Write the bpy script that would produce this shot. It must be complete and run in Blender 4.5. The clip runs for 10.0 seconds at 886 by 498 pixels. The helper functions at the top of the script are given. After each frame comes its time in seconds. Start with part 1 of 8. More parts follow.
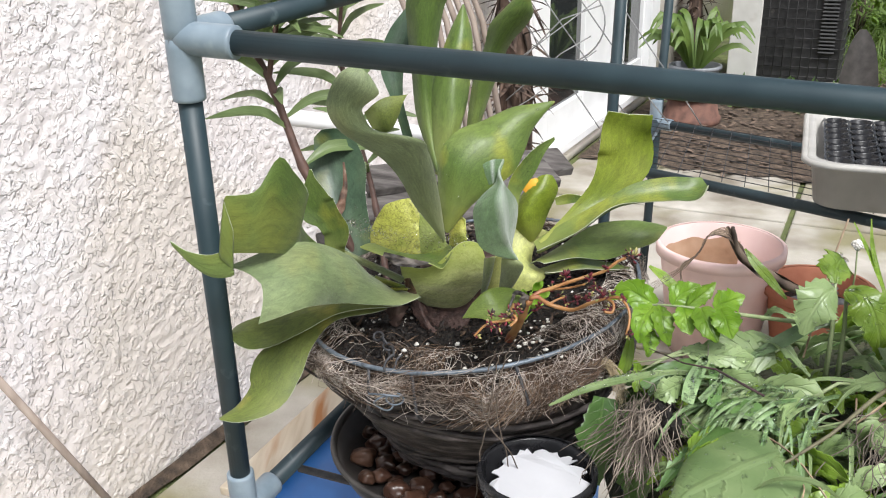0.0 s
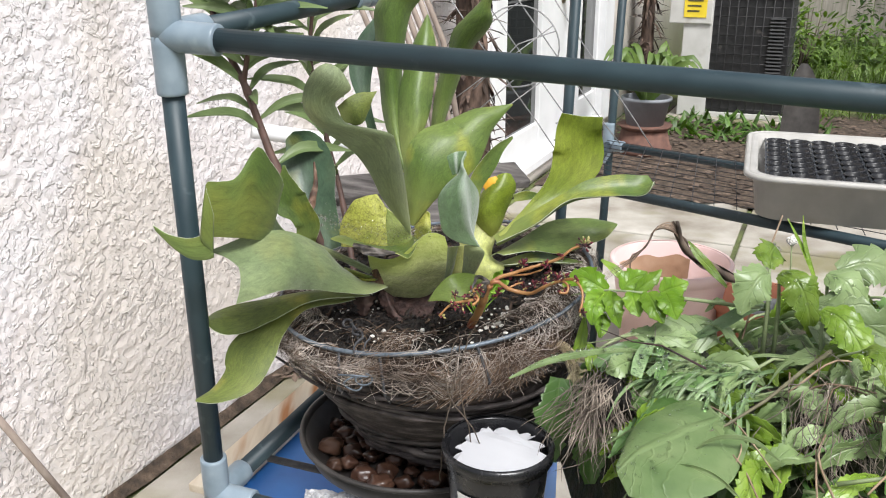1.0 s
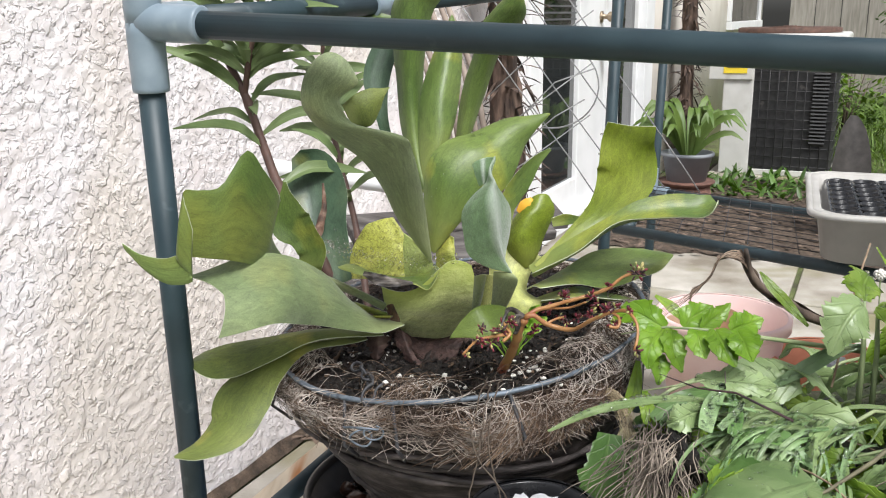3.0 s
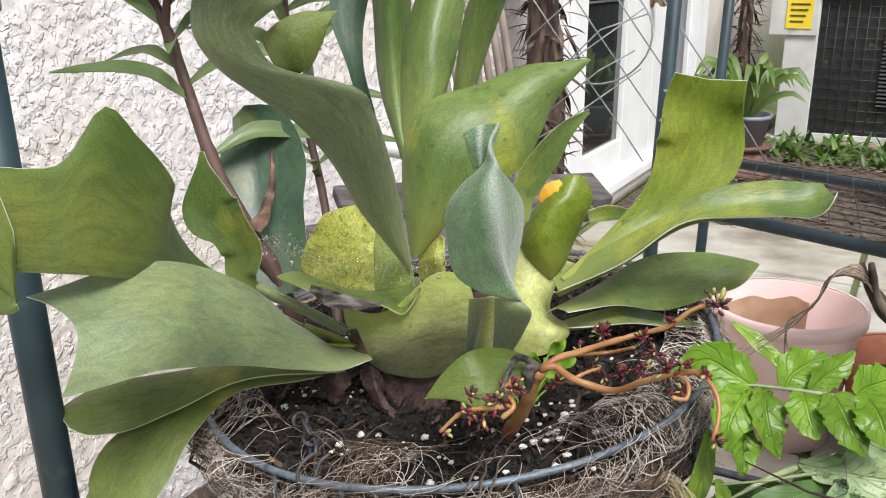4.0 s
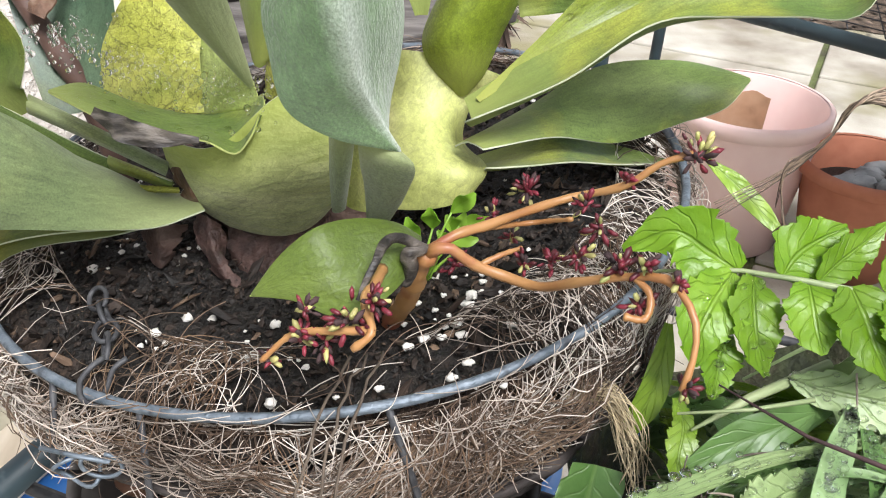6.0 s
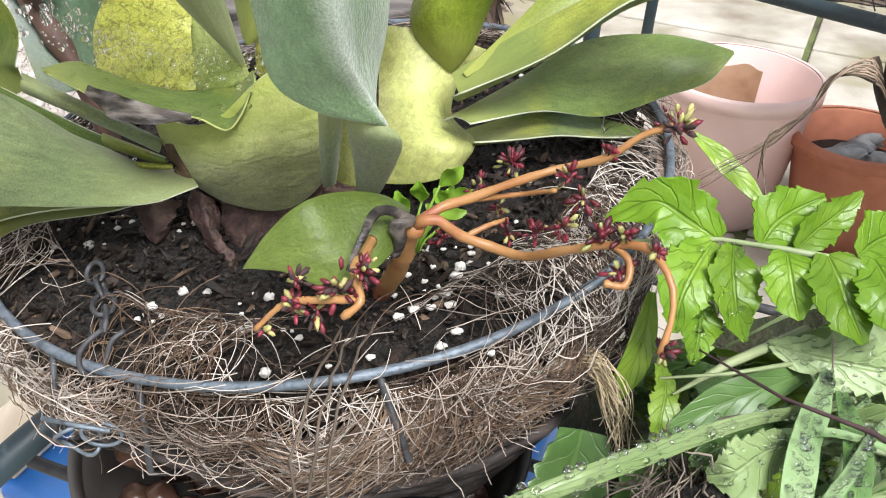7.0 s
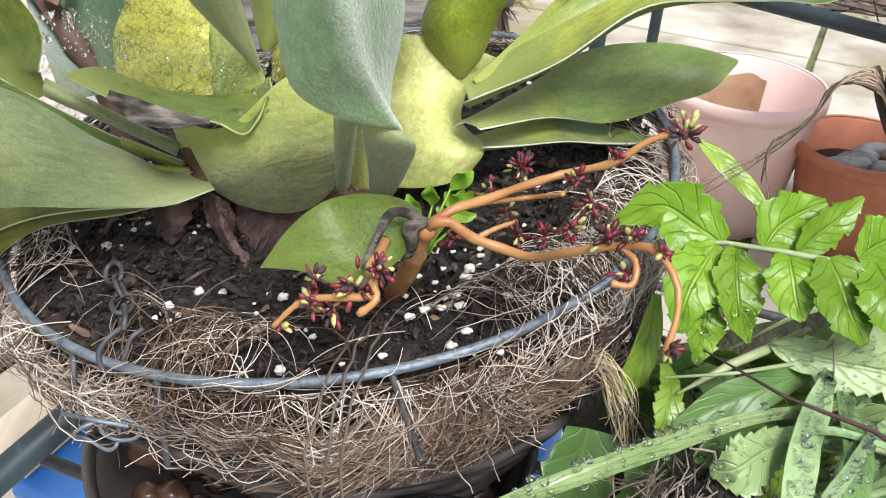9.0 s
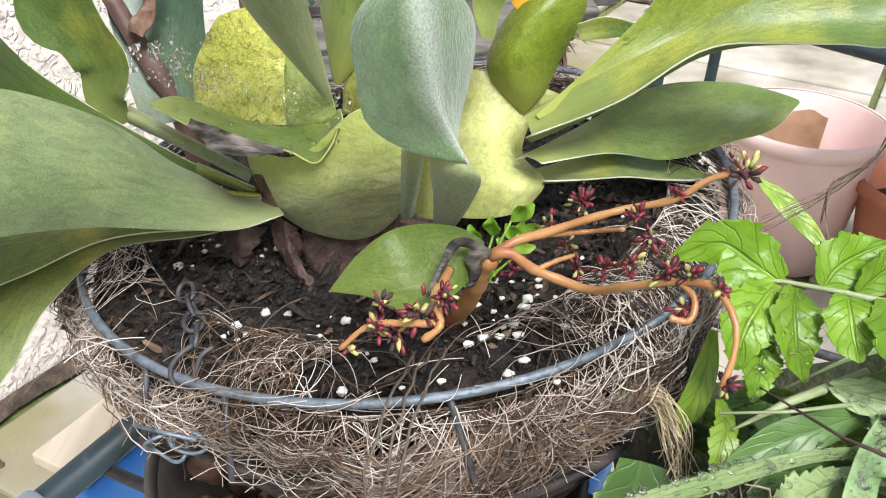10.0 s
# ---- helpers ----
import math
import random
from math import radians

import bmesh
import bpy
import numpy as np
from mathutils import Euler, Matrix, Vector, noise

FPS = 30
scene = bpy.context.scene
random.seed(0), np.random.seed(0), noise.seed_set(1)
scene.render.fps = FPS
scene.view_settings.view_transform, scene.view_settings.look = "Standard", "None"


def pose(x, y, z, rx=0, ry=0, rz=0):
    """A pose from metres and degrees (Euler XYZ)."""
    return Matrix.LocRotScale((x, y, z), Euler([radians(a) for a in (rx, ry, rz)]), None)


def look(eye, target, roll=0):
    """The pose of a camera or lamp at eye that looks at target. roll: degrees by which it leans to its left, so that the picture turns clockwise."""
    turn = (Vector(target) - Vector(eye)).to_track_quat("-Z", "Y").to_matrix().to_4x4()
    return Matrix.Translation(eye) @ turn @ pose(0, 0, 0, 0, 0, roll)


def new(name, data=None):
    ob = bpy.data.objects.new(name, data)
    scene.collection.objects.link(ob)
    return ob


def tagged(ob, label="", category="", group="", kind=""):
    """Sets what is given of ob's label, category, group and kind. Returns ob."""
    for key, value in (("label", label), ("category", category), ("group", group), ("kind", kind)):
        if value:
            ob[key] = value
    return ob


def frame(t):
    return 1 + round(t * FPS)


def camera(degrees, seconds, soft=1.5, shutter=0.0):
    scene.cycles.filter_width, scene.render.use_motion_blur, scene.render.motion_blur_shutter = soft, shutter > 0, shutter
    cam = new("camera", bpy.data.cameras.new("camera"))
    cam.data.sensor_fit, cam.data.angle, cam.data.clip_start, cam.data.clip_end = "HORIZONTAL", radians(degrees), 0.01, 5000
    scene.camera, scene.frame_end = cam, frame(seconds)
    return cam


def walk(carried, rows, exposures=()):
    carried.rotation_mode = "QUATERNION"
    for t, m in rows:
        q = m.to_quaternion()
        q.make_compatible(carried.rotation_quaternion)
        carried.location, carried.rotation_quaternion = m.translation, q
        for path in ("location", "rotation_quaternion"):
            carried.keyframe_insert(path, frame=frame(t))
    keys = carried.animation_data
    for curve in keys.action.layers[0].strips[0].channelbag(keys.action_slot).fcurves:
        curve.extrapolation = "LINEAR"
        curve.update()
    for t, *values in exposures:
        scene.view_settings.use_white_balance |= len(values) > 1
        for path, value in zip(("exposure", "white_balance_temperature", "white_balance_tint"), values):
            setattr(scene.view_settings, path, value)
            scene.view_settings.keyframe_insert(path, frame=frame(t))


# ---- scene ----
cam = camera(53.4, 10.0, soft=1.1)
PATH = [
    (0, (0.02, -0.009, 1.027), (-0.015, 1.853, 0.298), -1.1),
    (0.5, (0.01, -0.075, 1.009), (0.033, 1.806, 0.329), -0.4),
    (1, (0.011, -0.085, 1.002), (0.073, 1.804, 0.348), -0.1),
    (1.5, (0.013, -0.088, 1.004), (0.087, 1.809, 0.374), -0.1),
    (2, (0.0, -0.096, 0.999), (0.069, 1.815, 0.411), -0.3),
    (2.5, (0.006, -0.07, 0.954), (0.04, 1.859, 0.428), -0.6),
    (2.7, (0.013, -0.034, 0.933), (0.025, 1.901, 0.425), -0.7),
    (3.8, (0.056, 0.281, 0.901), (-0.035, 2.199, 0.342), -0.3),
    (4, (0.06, 0.318, 0.882), (-0.048, 2.221, 0.279), -0.1),
    (4.5, (0.052, 0.407, 0.859), (-0.051, 2.263, 0.121), 0.8),
    (5, (0.064, 0.483, 0.843), (-0.004, 2.279, -0.034), 1.6),
    (5.5, (0.083, 0.505, 0.84), (0.069, 2.241, -0.153), 2.2),
    (6, (0.092, 0.505, 0.84), (0.116, 2.202, -0.219), 2.5),
    (7.5, (0.096, 0.492, 0.846), (0.13, 2.159, -0.258), 2.1),
    (8, (0.097, 0.497, 0.847), (0.124, 2.165, -0.257), 2.0),
    (8.5, (0.093, 0.492, 0.843), (0.121, 2.165, -0.254), 2.1),
    (9, (0.092, 0.485, 0.847), (0.118, 2.163, -0.241), 2.3),
    (9.5, (0.092, 0.482, 0.849), (0.086, 2.171, -0.221), 2.2),
    (10, (0.087, 0.475, 0.854), (-0.004, 2.182, -0.184), 1.9),
]
walk(cam, [(t, look(eye, target, roll)) for t, eye, target, roll in PATH], [(0.0, 0.4), (2.7, 0.4), (4.0, 0.36), (5.0, 0.54), (6.2, 0.74), (7.3, 0.78), (10.0, 0.78)])

# ---- world, sun, exposure ----
world = bpy.data.worlds.new("sky")
scene.world = world
world.use_nodes = True
wn = world.node_tree.nodes
sky = wn.new("ShaderNodeTexSky")
sky.sky_type, sky.sun_disc = "NISHITA", False
sky.sun_elevation, sky.sun_rotation = radians(58), radians(150)
sky.air_density, sky.dust_density, sky.ozone_density = 1.0, 4.0, 1.0
soft_sky = wn.new("ShaderNodeHueSaturation")
soft_sky.inputs["Saturation"].default_value = 0.45
world.node_tree.links.new(sky.outputs["Color"], soft_sky.inputs["Color"])
world.node_tree.links.new(soft_sky.outputs["Color"], wn["Background"].inputs["Color"])
wn["Background"].inputs["Strength"].default_value = 0.112
sun = new("sun", bpy.data.lights.new("sun", "SUN"))
sun.data.energy, sun.data.angle, sun.data.color = 3.2, radians(20), (0.97, 0.985, 1.0)
sun.matrix_world = look((0.75, -0.95, 3.2), (0.0, 0.9, 0.5))

# ---- mesh helpers ----


class Geo:
    """Collects vertices and faces of one mesh."""

    def __init__(self):
        self.v, self.f, self.m, self.leaf = [], [], [], []

    def add(self, verts, faces, slot=0, leaf=None):
        base = len(self.v)
        self.leaf.extend(leaf if leaf else [(0.0, 0.5, 0.0)] * len(verts))
        self.v.extend([tuple(p) for p in verts])
        self.f.extend([tuple(base + i for i in q) for q in faces])
        self.m.extend([slot] * len(faces))
        return self

    def move(self, m):
        self.v = [tuple(m @ Vector(p)) for p in self.v]
        return self

    def box(self, size, m=Matrix(), bevel=0.0, slot=0):
        bm = bmesh.new()
        bmesh.ops.create_cube(bm, size=1.0, matrix=Matrix.Diagonal((*size, 1)))
        if bevel:
            bmesh.ops.bevel(bm, geom=bm.edges[:], offset=bevel, segments=2, affect="EDGES", profile=0.5)
        bm.verts.index_update()
        self.add([m @ v.co for v in bm.verts], [[v.index for v in f.verts] for f in bm.faces], slot)
        bm.free()
        return self

    def tube(self, points, radius, sides=8, caps=True, slot=0):
        """A tube along points; radius is one number or one a point."""
        pts = [Vector(p) for p in points]
        rads = radius if isinstance(radius, (list, tuple)) else [radius] * len(pts)
        verts, faces = [], []
        up = None
        for i, p in enumerate(pts):
            way = (pts[min(i + 1, len(pts) - 1)] - pts[max(i - 1, 0)]).normalized()
            if up is None:
                up = way.orthogonal().normalized()
            up = (up - way * up.dot(way))
            up = up.normalized() if up.length > 1e-6 else way.orthogonal().normalized()
            side = way.cross(up)
            for k in range(sides):
                a = 2 * math.pi * k / sides
                verts.append(p + (up * math.cos(a) + side * math.sin(a)) * rads[i])
        for i in range(len(pts) - 1):
            for k in range(sides):
                n = (k + 1) % sides
                faces.append((i * sides + k, i * sides + n, (i + 1) * sides + n, (i + 1) * sides + k))
        if caps:
            faces.append(tuple(range(sides))[::-1])
            faces.append(tuple((len(pts) - 1) * sides + k for k in range(sides)))
        return self.add(verts, faces, slot)

    def lathe(self, profile, at=(0, 0, 0), seg=48, wobble=0.0, slot=0, seed=0.0, lean=Matrix()):
        """Turns a profile of (radius, height) round a vertical axis."""
        verts, faces = [], []
        for r, h in profile:
            for k in range(seg):
                a = 2 * math.pi * k / seg
                d = 1 + wobble * noise.noise((math.cos(a) * 2 + seed, math.sin(a) * 2, h * 8))
                verts.append(Vector(at) + lean @ Vector((r * d * math.cos(a), r * d * math.sin(a), h)))
        for i in range(len(profile) - 1):
            for k in range(seg):
                n = (k + 1) % seg
                faces.append((i * seg + k, i * seg + n, (i + 1) * seg + n, (i + 1) * seg + k))
        return self.add(verts, faces, slot)

    def blob(self, at, size, seed, rough=0.25, level=2, slot=0):
        bm = bmesh.new()
        bmesh.ops.create_icosphere(bm, subdivisions=level, radius=1.0)
        bm.verts.index_update()
        s = Vector(size) if hasattr(size, "__len__") else Vector((size, size, size))
        pts = []
        for v in bm.verts:
            d = 1 + rough * noise.noise(v.co * 1.6 + Vector((seed * 3.1, seed * 1.7, 0)))
            pts.append(Vector(at) + Vector((v.co.x * s.x, v.co.y * s.y, v.co.z * s.z)) * d)
        self.add(pts, [[v.index for v in f.verts] for f in bm.faces], slot)
        bm.free()
        return self

    def mesh(self, name, mats, smooth=True):
        me = bpy.data.meshes.new(name)
        me.from_pydata(self.v, [], self.f)
        for m in mats if isinstance(mats, (list, tuple)) else [mats]:
            me.materials.append(m)
        me.polygons.foreach_set("material_index", self.m)
        me.polygons.foreach_set("use_smooth", [smooth] * len(self.f))
        spot = me.attributes.new("leaf", "FLOAT_VECTOR", "POINT")
        spot.data.foreach_set("vector", np.array(self.leaf, float).ravel())
        me.update()
        return me


def part(name, geo, mats, parent, label="", smooth=True, kind=""):
    ob = new(name, geo if isinstance(geo, bpy.types.Mesh) else geo.mesh(name, mats, smooth))
    ob.parent = parent
    if parent is not None:
        ob.matrix_parent_inverse = parent.matrix_basis.inverted()
    return tagged(ob, label, kind=kind)


def thing(name, at, label, category, group="", kind=""):
    ob = new(name)
    ob.empty_display_size = 0.02
    ob.location = at
    return tagged(ob, label, category, group, kind)


def solid(name, geo, mats, label, category, group="", kind="", smooth=True):
    return tagged(new(name, geo.mesh(name, mats, smooth)), label, category, group, kind)


def spline(rows, n):
    """Even samples of a smooth curve through rows of numbers."""
    a = np.array(rows, float)
    gap = np.r_[0, np.cumsum(np.maximum(np.linalg.norm(np.diff(a[:, :3], axis=0), axis=1), 1e-4) ** 0.75)]
    slope = np.gradient(a, gap, axis=0) if len(a) > 2 else np.tile((a[1] - a[0]) / gap[-1], (2, 1))
    out = []
    for s in np.linspace(0, gap[-1], n):
        i = min(int(np.searchsorted(gap, s, side="right")) - 1, len(a) - 2)
        h = gap[i + 1] - gap[i]
        x = (s - gap[i]) / h
        out.append((2 * x**3 - 3 * x**2 + 1) * a[i] + (x**3 - 2 * x**2 + x) * h * slope[i] + (3 * x**2 - 2 * x**3) * a[i + 1] + (x**3 - x**2) * h * slope[i + 1])
    return np.array(out)


TOWARDS = Vector((0, -0.8, 0.6))


def blade(geo, rows, n=26, across=9, cup=0.1, wave=0.0, thick=0.0016, notch=0.0, seed=0.0, waves=3.0, rib=0.0, outline=None, slots=(0, 1)):
    """A leaf along a spine of (x, y, z, width, lean); lean turns it about its spine, in degrees. cup bows it across, wave ripples its
    edges, notch draws its end's corners out, outline gives the share of the width along it."""
    s = spline(rows, n)
    top, low, mark = [], [], []
    for i in range(n):
        c = Vector(s[i, :3])
        way = Vector(s[min(i + 1, n - 1), :3] - s[max(i - 1, 0), :3]).normalized()
        side = way.cross(TOWARDS).normalized()
        up = side.cross(way)
        a = radians(s[i, 4])
        side, up = side * math.cos(a) + up * math.sin(a), up * math.cos(a) - side * math.sin(a)
        w = max(s[i, 3], 0.0015) * 0.5
        far = i / (n - 1)
        for k in range(across):
            q = 2 * k / (across - 1) - 1
            cut = outline(min(1.0, far + (0.05 if q > 0 else 0))) if outline else 1
            q = math.copysign(min(abs(q), cut), q)
            rip = wave * w * abs(q) ** 1.5 * (math.sin(far * waves * 6.28 + seed * 2 + (1.3 if q > 0 else 0)) + 0.6 * noise.noise((far * 5 + seed, q, seed)))
            p = c + side * (q * w) + up * (cup * w * (q * q - 0.4) + rip + rib * w * max(0, 1 - abs(q) * 5)) + way * (notch * w * (abs(q) ** 1.6) * max(0, far * 3 - 2))
            edge = thick * (0.5 if abs(q) > 0.99 or i in (0, n - 1) else 1) * 0.5
            mark.append((q, far, (seed * 0.37) % 1.0))
            top.append(p + up * edge)
            low.append(p - up * edge)
    m = n * across
    faces, rim = [], []
    for i in range(n - 1):
        for k in range(across - 1):
            a, b, c2, d = i * across + k, i * across + k + 1, (i + 1) * across + k + 1, (i + 1) * across + k
            faces += [(a, b, c2, d), (m + d, m + c2, m + b, m + a)]
        a, d = i * across, (i + 1) * across
        rim.append((a, d, m + d, m + a))
        a, d = i * across + across - 1, (i + 1) * across + across - 1
        rim.append((d, a, m + a, m + d))
    for k in range(across - 1):
        a, b = (n - 1) * across + k, (n - 1) * across + k + 1
        rim.append((a, b, m + b, m + a))
        rim.append((k + 1, k, m + k, m + k + 1))
    geo.add(top + low, faces, slots[0], mark + mark)
    used = sorted({x for q in rim for x in q})
    slot_of = {x: i for i, x in enumerate(used)}
    both = top + low
    geo.add([both[x] for x in used], [tuple(slot_of[x] for x in q) for q in rim], slots[1], [(mark + mark)[x] for x in used])
    return geo



def ruled(geo, rows, n=60, across=13, cup=0.0, thick=0.0018, seed=0.0):
    """A leaf stretched between two edges, given as rows of one edge's and the other's place."""
    s = spline(rows, n)
    top, low, mark = [], [], []
    for i in range(n):
        a, b = Vector(s[i, :3]), Vector(s[i, 3:])
        w = (b - a).length * 0.5
        for k in range(across):
            q = 2 * k / (across - 1) - 1
            p = a.lerp(b, (q + 1) / 2) + Vector((0, -1, 0)) * (cup * w * (1 - q * q) + 0.05 * w * noise.noise((i * 0.11, q * 1.3, seed)))
            e = thick * (0.25 if abs(q) > 0.99 else 0.5)
            top.append(p + Vector((0, -e, 0)))
            low.append(p + Vector((0, e, 0)))
            mark.append((q, i / (n - 1), (seed * 0.37) % 1.0))
    m = n * across
    faces, rim = [], []
    for i in range(n - 1):
        for k in range(across - 1):
            a, b, c, d = i * across + k, i * across + k + 1, (i + 1) * across + k + 1, (i + 1) * across + k
            faces += [(a, b, c, d), (m + d, m + c, m + b, m + a)]
        for a, d in ((i * across, (i + 1) * across), (i * across + across - 1, (i + 1) * across + across - 1)):
            rim.append((a, d, m + d, m + a))
    geo.add(top + low, faces, 0, mark + mark)
    geo.add(top + low, rim, 1, mark + mark)
    return geo


def sheet(geo, rows, n=48, across=19, sharp=False, thick=0.0016, ripple=0.0, ragged=0.0, seed=0.0):
    """A leaf through rows of places that lie across it; sharp keeps the fold along the middle place. ragged eats into its edges."""
    s = spline(rows, n)
    k = s.shape[1] // 3
    at = np.linspace(-1, 1, k)
    grid, mark = [], []
    for i in range(n):
        far = i / (n - 1)
        cols = s[i].reshape(k, 3)
        width = np.linalg.norm(cols[-1] - cols[0])
        for j in range(across):
            q = 2 * j / (across - 1) - 1
            if ragged:
                bite = 1 - ragged * max(0.0, 0.35 + noise.noise((far * 6, seed, 3 + math.copysign(1, q))) + 0.5 * noise.noise((far * 19, seed, q > 0)))
                q *= min(1.0, bite)
            lag = np.array([np.prod([(q - at[b]) / (at[a] - at[b]) for b in range(k) if b != a]) for a in range(k)])
            p = lag @ cols
            if sharp:
                bent = cols[1] + (cols[2] - cols[1]) * max(0, q) + (cols[1] - cols[0]) * min(0, q)
                p = p * 0.4 + bent * 0.6
            w = ripple * width * abs(q) ** 2 * (math.sin(far * 14 + seed * 3 + 2 * (q > 0)) + noise.noise((far * 9, q * 2, seed)))
            dull = 0.012 * width * noise.noise((far * 4, q * 3, seed + 7))
            grid.append(Vector(p) + Vector((0.2, -0.8, 0.55)) * (w + dull))
            mark.append((q, far, (seed * 0.37) % 1.0))
    top, low = [], []
    for i in range(n):
        for j in range(across):
            along = grid[min(i + 1, n - 1) * across + j] - grid[max(i - 1, 0) * across + j]
            side = grid[i * across + min(j + 1, across - 1)] - grid[i * across + max(j - 1, 0)]
            up = along.cross(side)
            up = up.normalized() if up.length > 1e-12 else Vector((0, -1, 0))
            e = up * thick * (0.25 if j in (0, across - 1) or i in (0, n - 1) else 0.5)
            top.append(grid[i * across + j] + e)
            low.append(grid[i * across + j] - e)
    m = n * across
    faces, rim = [], []
    for i in range(n - 1):
        for j in range(across - 1):
            a, b, c, d = i * across + j, i * across + j + 1, (i + 1) * across + j + 1, (i + 1) * across + j
            faces += [(a, b, c, d), (m + d, m + c, m + b, m + a)]
        for a, d in ((i * across, (i + 1) * across), (i * across + across - 1, (i + 1) * across + across - 1)):
            rim.append((a, d, m + d, m + a))
    for j in range(across - 1):
        rim.append((j, j + 1, m + j + 1, m + j))
        rim.append(((n - 1) * across + j, (n - 1) * across + j + 1, m + (n - 1) * across + j + 1, m + (n - 1) * across + j))
    geo.add(top + low, faces, 0, mark + mark)
    geo.add(top + low, rim, 1, mark + mark)
    return geo


# ---- materials ----


def material(name, colours, rough=0.6, scale=40.0, detail=6.0, metal=0.0, bump=0.2, bump_scale=None, bump_depth=0.002, leafy=0.0, sheen=0.0,
             spots=None, spot_scale=8.0, spot_cut=0.6, vary=0.0, island=False, coat=0.0, stretch=(1, 1, 1), spec=0.5, rough_vary=0.12, veins=None, pale=None, net_dark=0.16, fuzz=0.24, down=None, foot_end=0.34):
    """A surface whose colour runs through colours over a noise, with patches of the colour spots, grain relief and, for leaves, light passing through."""
    mat = bpy.data.materials.new(name)
    mat.use_nodes = True
    nodes, links = mat.node_tree.nodes, mat.node_tree.links
    bsdf = nodes["Principled BSDF"]
    place = nodes.new("ShaderNodeTexCoord")
    grid = nodes.new("ShaderNodeMapping")
    grid.inputs["Scale"].default_value = stretch
    links.new(place.outputs["Object"], grid.inputs["Vector"])
    grain = nodes.new("ShaderNodeTexNoise")
    grain.inputs["Scale"].default_value, grain.inputs["Detail"].default_value = scale, detail
    links.new(grid.outputs["Vector"], grain.inputs["Vector"])
    ramp = nodes.new("ShaderNodeValToRGB")
    ramp.color_ramp.elements[0].position, ramp.color_ramp.elements[1].position = 0.3, 0.7
    ramp.color_ramp.elements[0].color = (*colours[0], 1)
    ramp.color_ramp.elements[1].color = (*colours[-1], 1)
    for i, c in enumerate(colours[1:-1]):
        ramp.color_ramp.elements.new(0.3 + 0.4 * (i + 1) / (len(colours) - 1)).color = (*c, 1)
    links.new(grain.outputs["Fac"], ramp.inputs["Fac"])
    colour = ramp.outputs["Color"]
    if spots:
        patch = nodes.new("ShaderNodeTexNoise")
        patch.inputs["Scale"].default_value, patch.inputs["Detail"].default_value = spot_scale, 3.0
        links.new(grid.outputs["Vector"], patch.inputs["Vector"])
        cut = nodes.new("ShaderNodeMapRange")
        cut.inputs["From Min"].default_value, cut.inputs["From Max"].default_value = spot_cut, spot_cut + 0.12
        links.new(patch.outputs["Fac"], cut.inputs["Value"])
        mix = nodes.new("ShaderNodeMix")
        mix.data_type = "RGBA"
        mix.inputs["B"].default_value = (*spots, 1)
        links.new(cut.outputs["Result"], mix.inputs["Factor"])
        links.new(colour, mix.inputs["A"])
        colour = mix.outputs["Result"]
    if vary:
        if island:
            dice = nodes.new("ShaderNodeNewGeometry").outputs["Random Per Island"]
        else:
            dice = nodes.new("ShaderNodeObjectInfo").outputs["Random"]
        spread = nodes.new("ShaderNodeMapRange")
        spread.inputs["To Min"].default_value, spread.inputs["To Max"].default_value = 1 - vary, 1 + vary
        links.new(dice, spread.inputs["Value"])
        tone = nodes.new("ShaderNodeHueSaturation")
        links.new(spread.outputs["Result"], tone.inputs["Value"])
        links.new(colour, tone.inputs["Color"])
        colour = tone.outputs["Color"]
    vein_height = None

    def sums(op, a, c=None, d=None):
        node = nodes.new("ShaderNodeMath")
        node.operation = op
        for slot, value in enumerate((a, c, d)):
            if value is None:
                continue
            if isinstance(value, (int, float)):
                node.inputs[slot].default_value = value
            else:
                links.new(value, node.inputs[slot])
        return node.outputs[0]

    def blend(fac, under, over):
        node = nodes.new("ShaderNodeMix")
        node.data_type = "RGBA"
        links.new(fac, node.inputs["Factor"])
        links.new(under, node.inputs["A"])
        node.inputs["B"].default_value = (*over, 1)
        return node.outputs["Result"]

    if veins:
        spot = nodes.new("ShaderNodeAttribute")
        spot.attribute_name = "leaf"
        split = nodes.new("ShaderNodeSeparateXYZ")
        links.new(spot.outputs["Vector"], split.inputs[0])
        q, f, s = split.outputs
        aq = sums("ABSOLUTE", q)
        if veins == "frond":
            join = nodes.new("ShaderNodeCombineXYZ")
            links.new(sums("MULTIPLY", q, 2.6), join.inputs[0])
            links.new(sums("MULTIPLY", f, 6.5), join.inputs[1])
            links.new(sums("MULTIPLY", s, 40.0), join.inputs[2])
            streak = nodes.new("ShaderNodeTexNoise")
            streak.inputs["Scale"].default_value, streak.inputs["Detail"].default_value, streak.inputs["Distortion"].default_value = 2.0, 4.0, 1.2
            links.new(join.outputs[0], streak.inputs["Vector"])
            shade = nodes.new("ShaderNodeMapRange")
            shade.inputs["From Min"].default_value, shade.inputs["From Max"].default_value = 0.3, 0.7
            shade.inputs["To Min"].default_value, shade.inputs["To Max"].default_value = 0.82, 1.18
            links.new(streak.outputs["Fac"], shade.inputs["Value"])
            tone = nodes.new("ShaderNodeHueSaturation")
            links.new(shade.outputs["Result"], tone.inputs["Value"])
            links.new(colour, tone.inputs["Color"])
            colour = tone.outputs["Color"]
            join_fine = nodes.new("ShaderNodeCombineXYZ")
            links.new(sums("ADD", sums("MULTIPLY", q, 5.0), sums("MULTIPLY", streak.outputs["Fac"], 3.0)), join_fine.inputs[0])
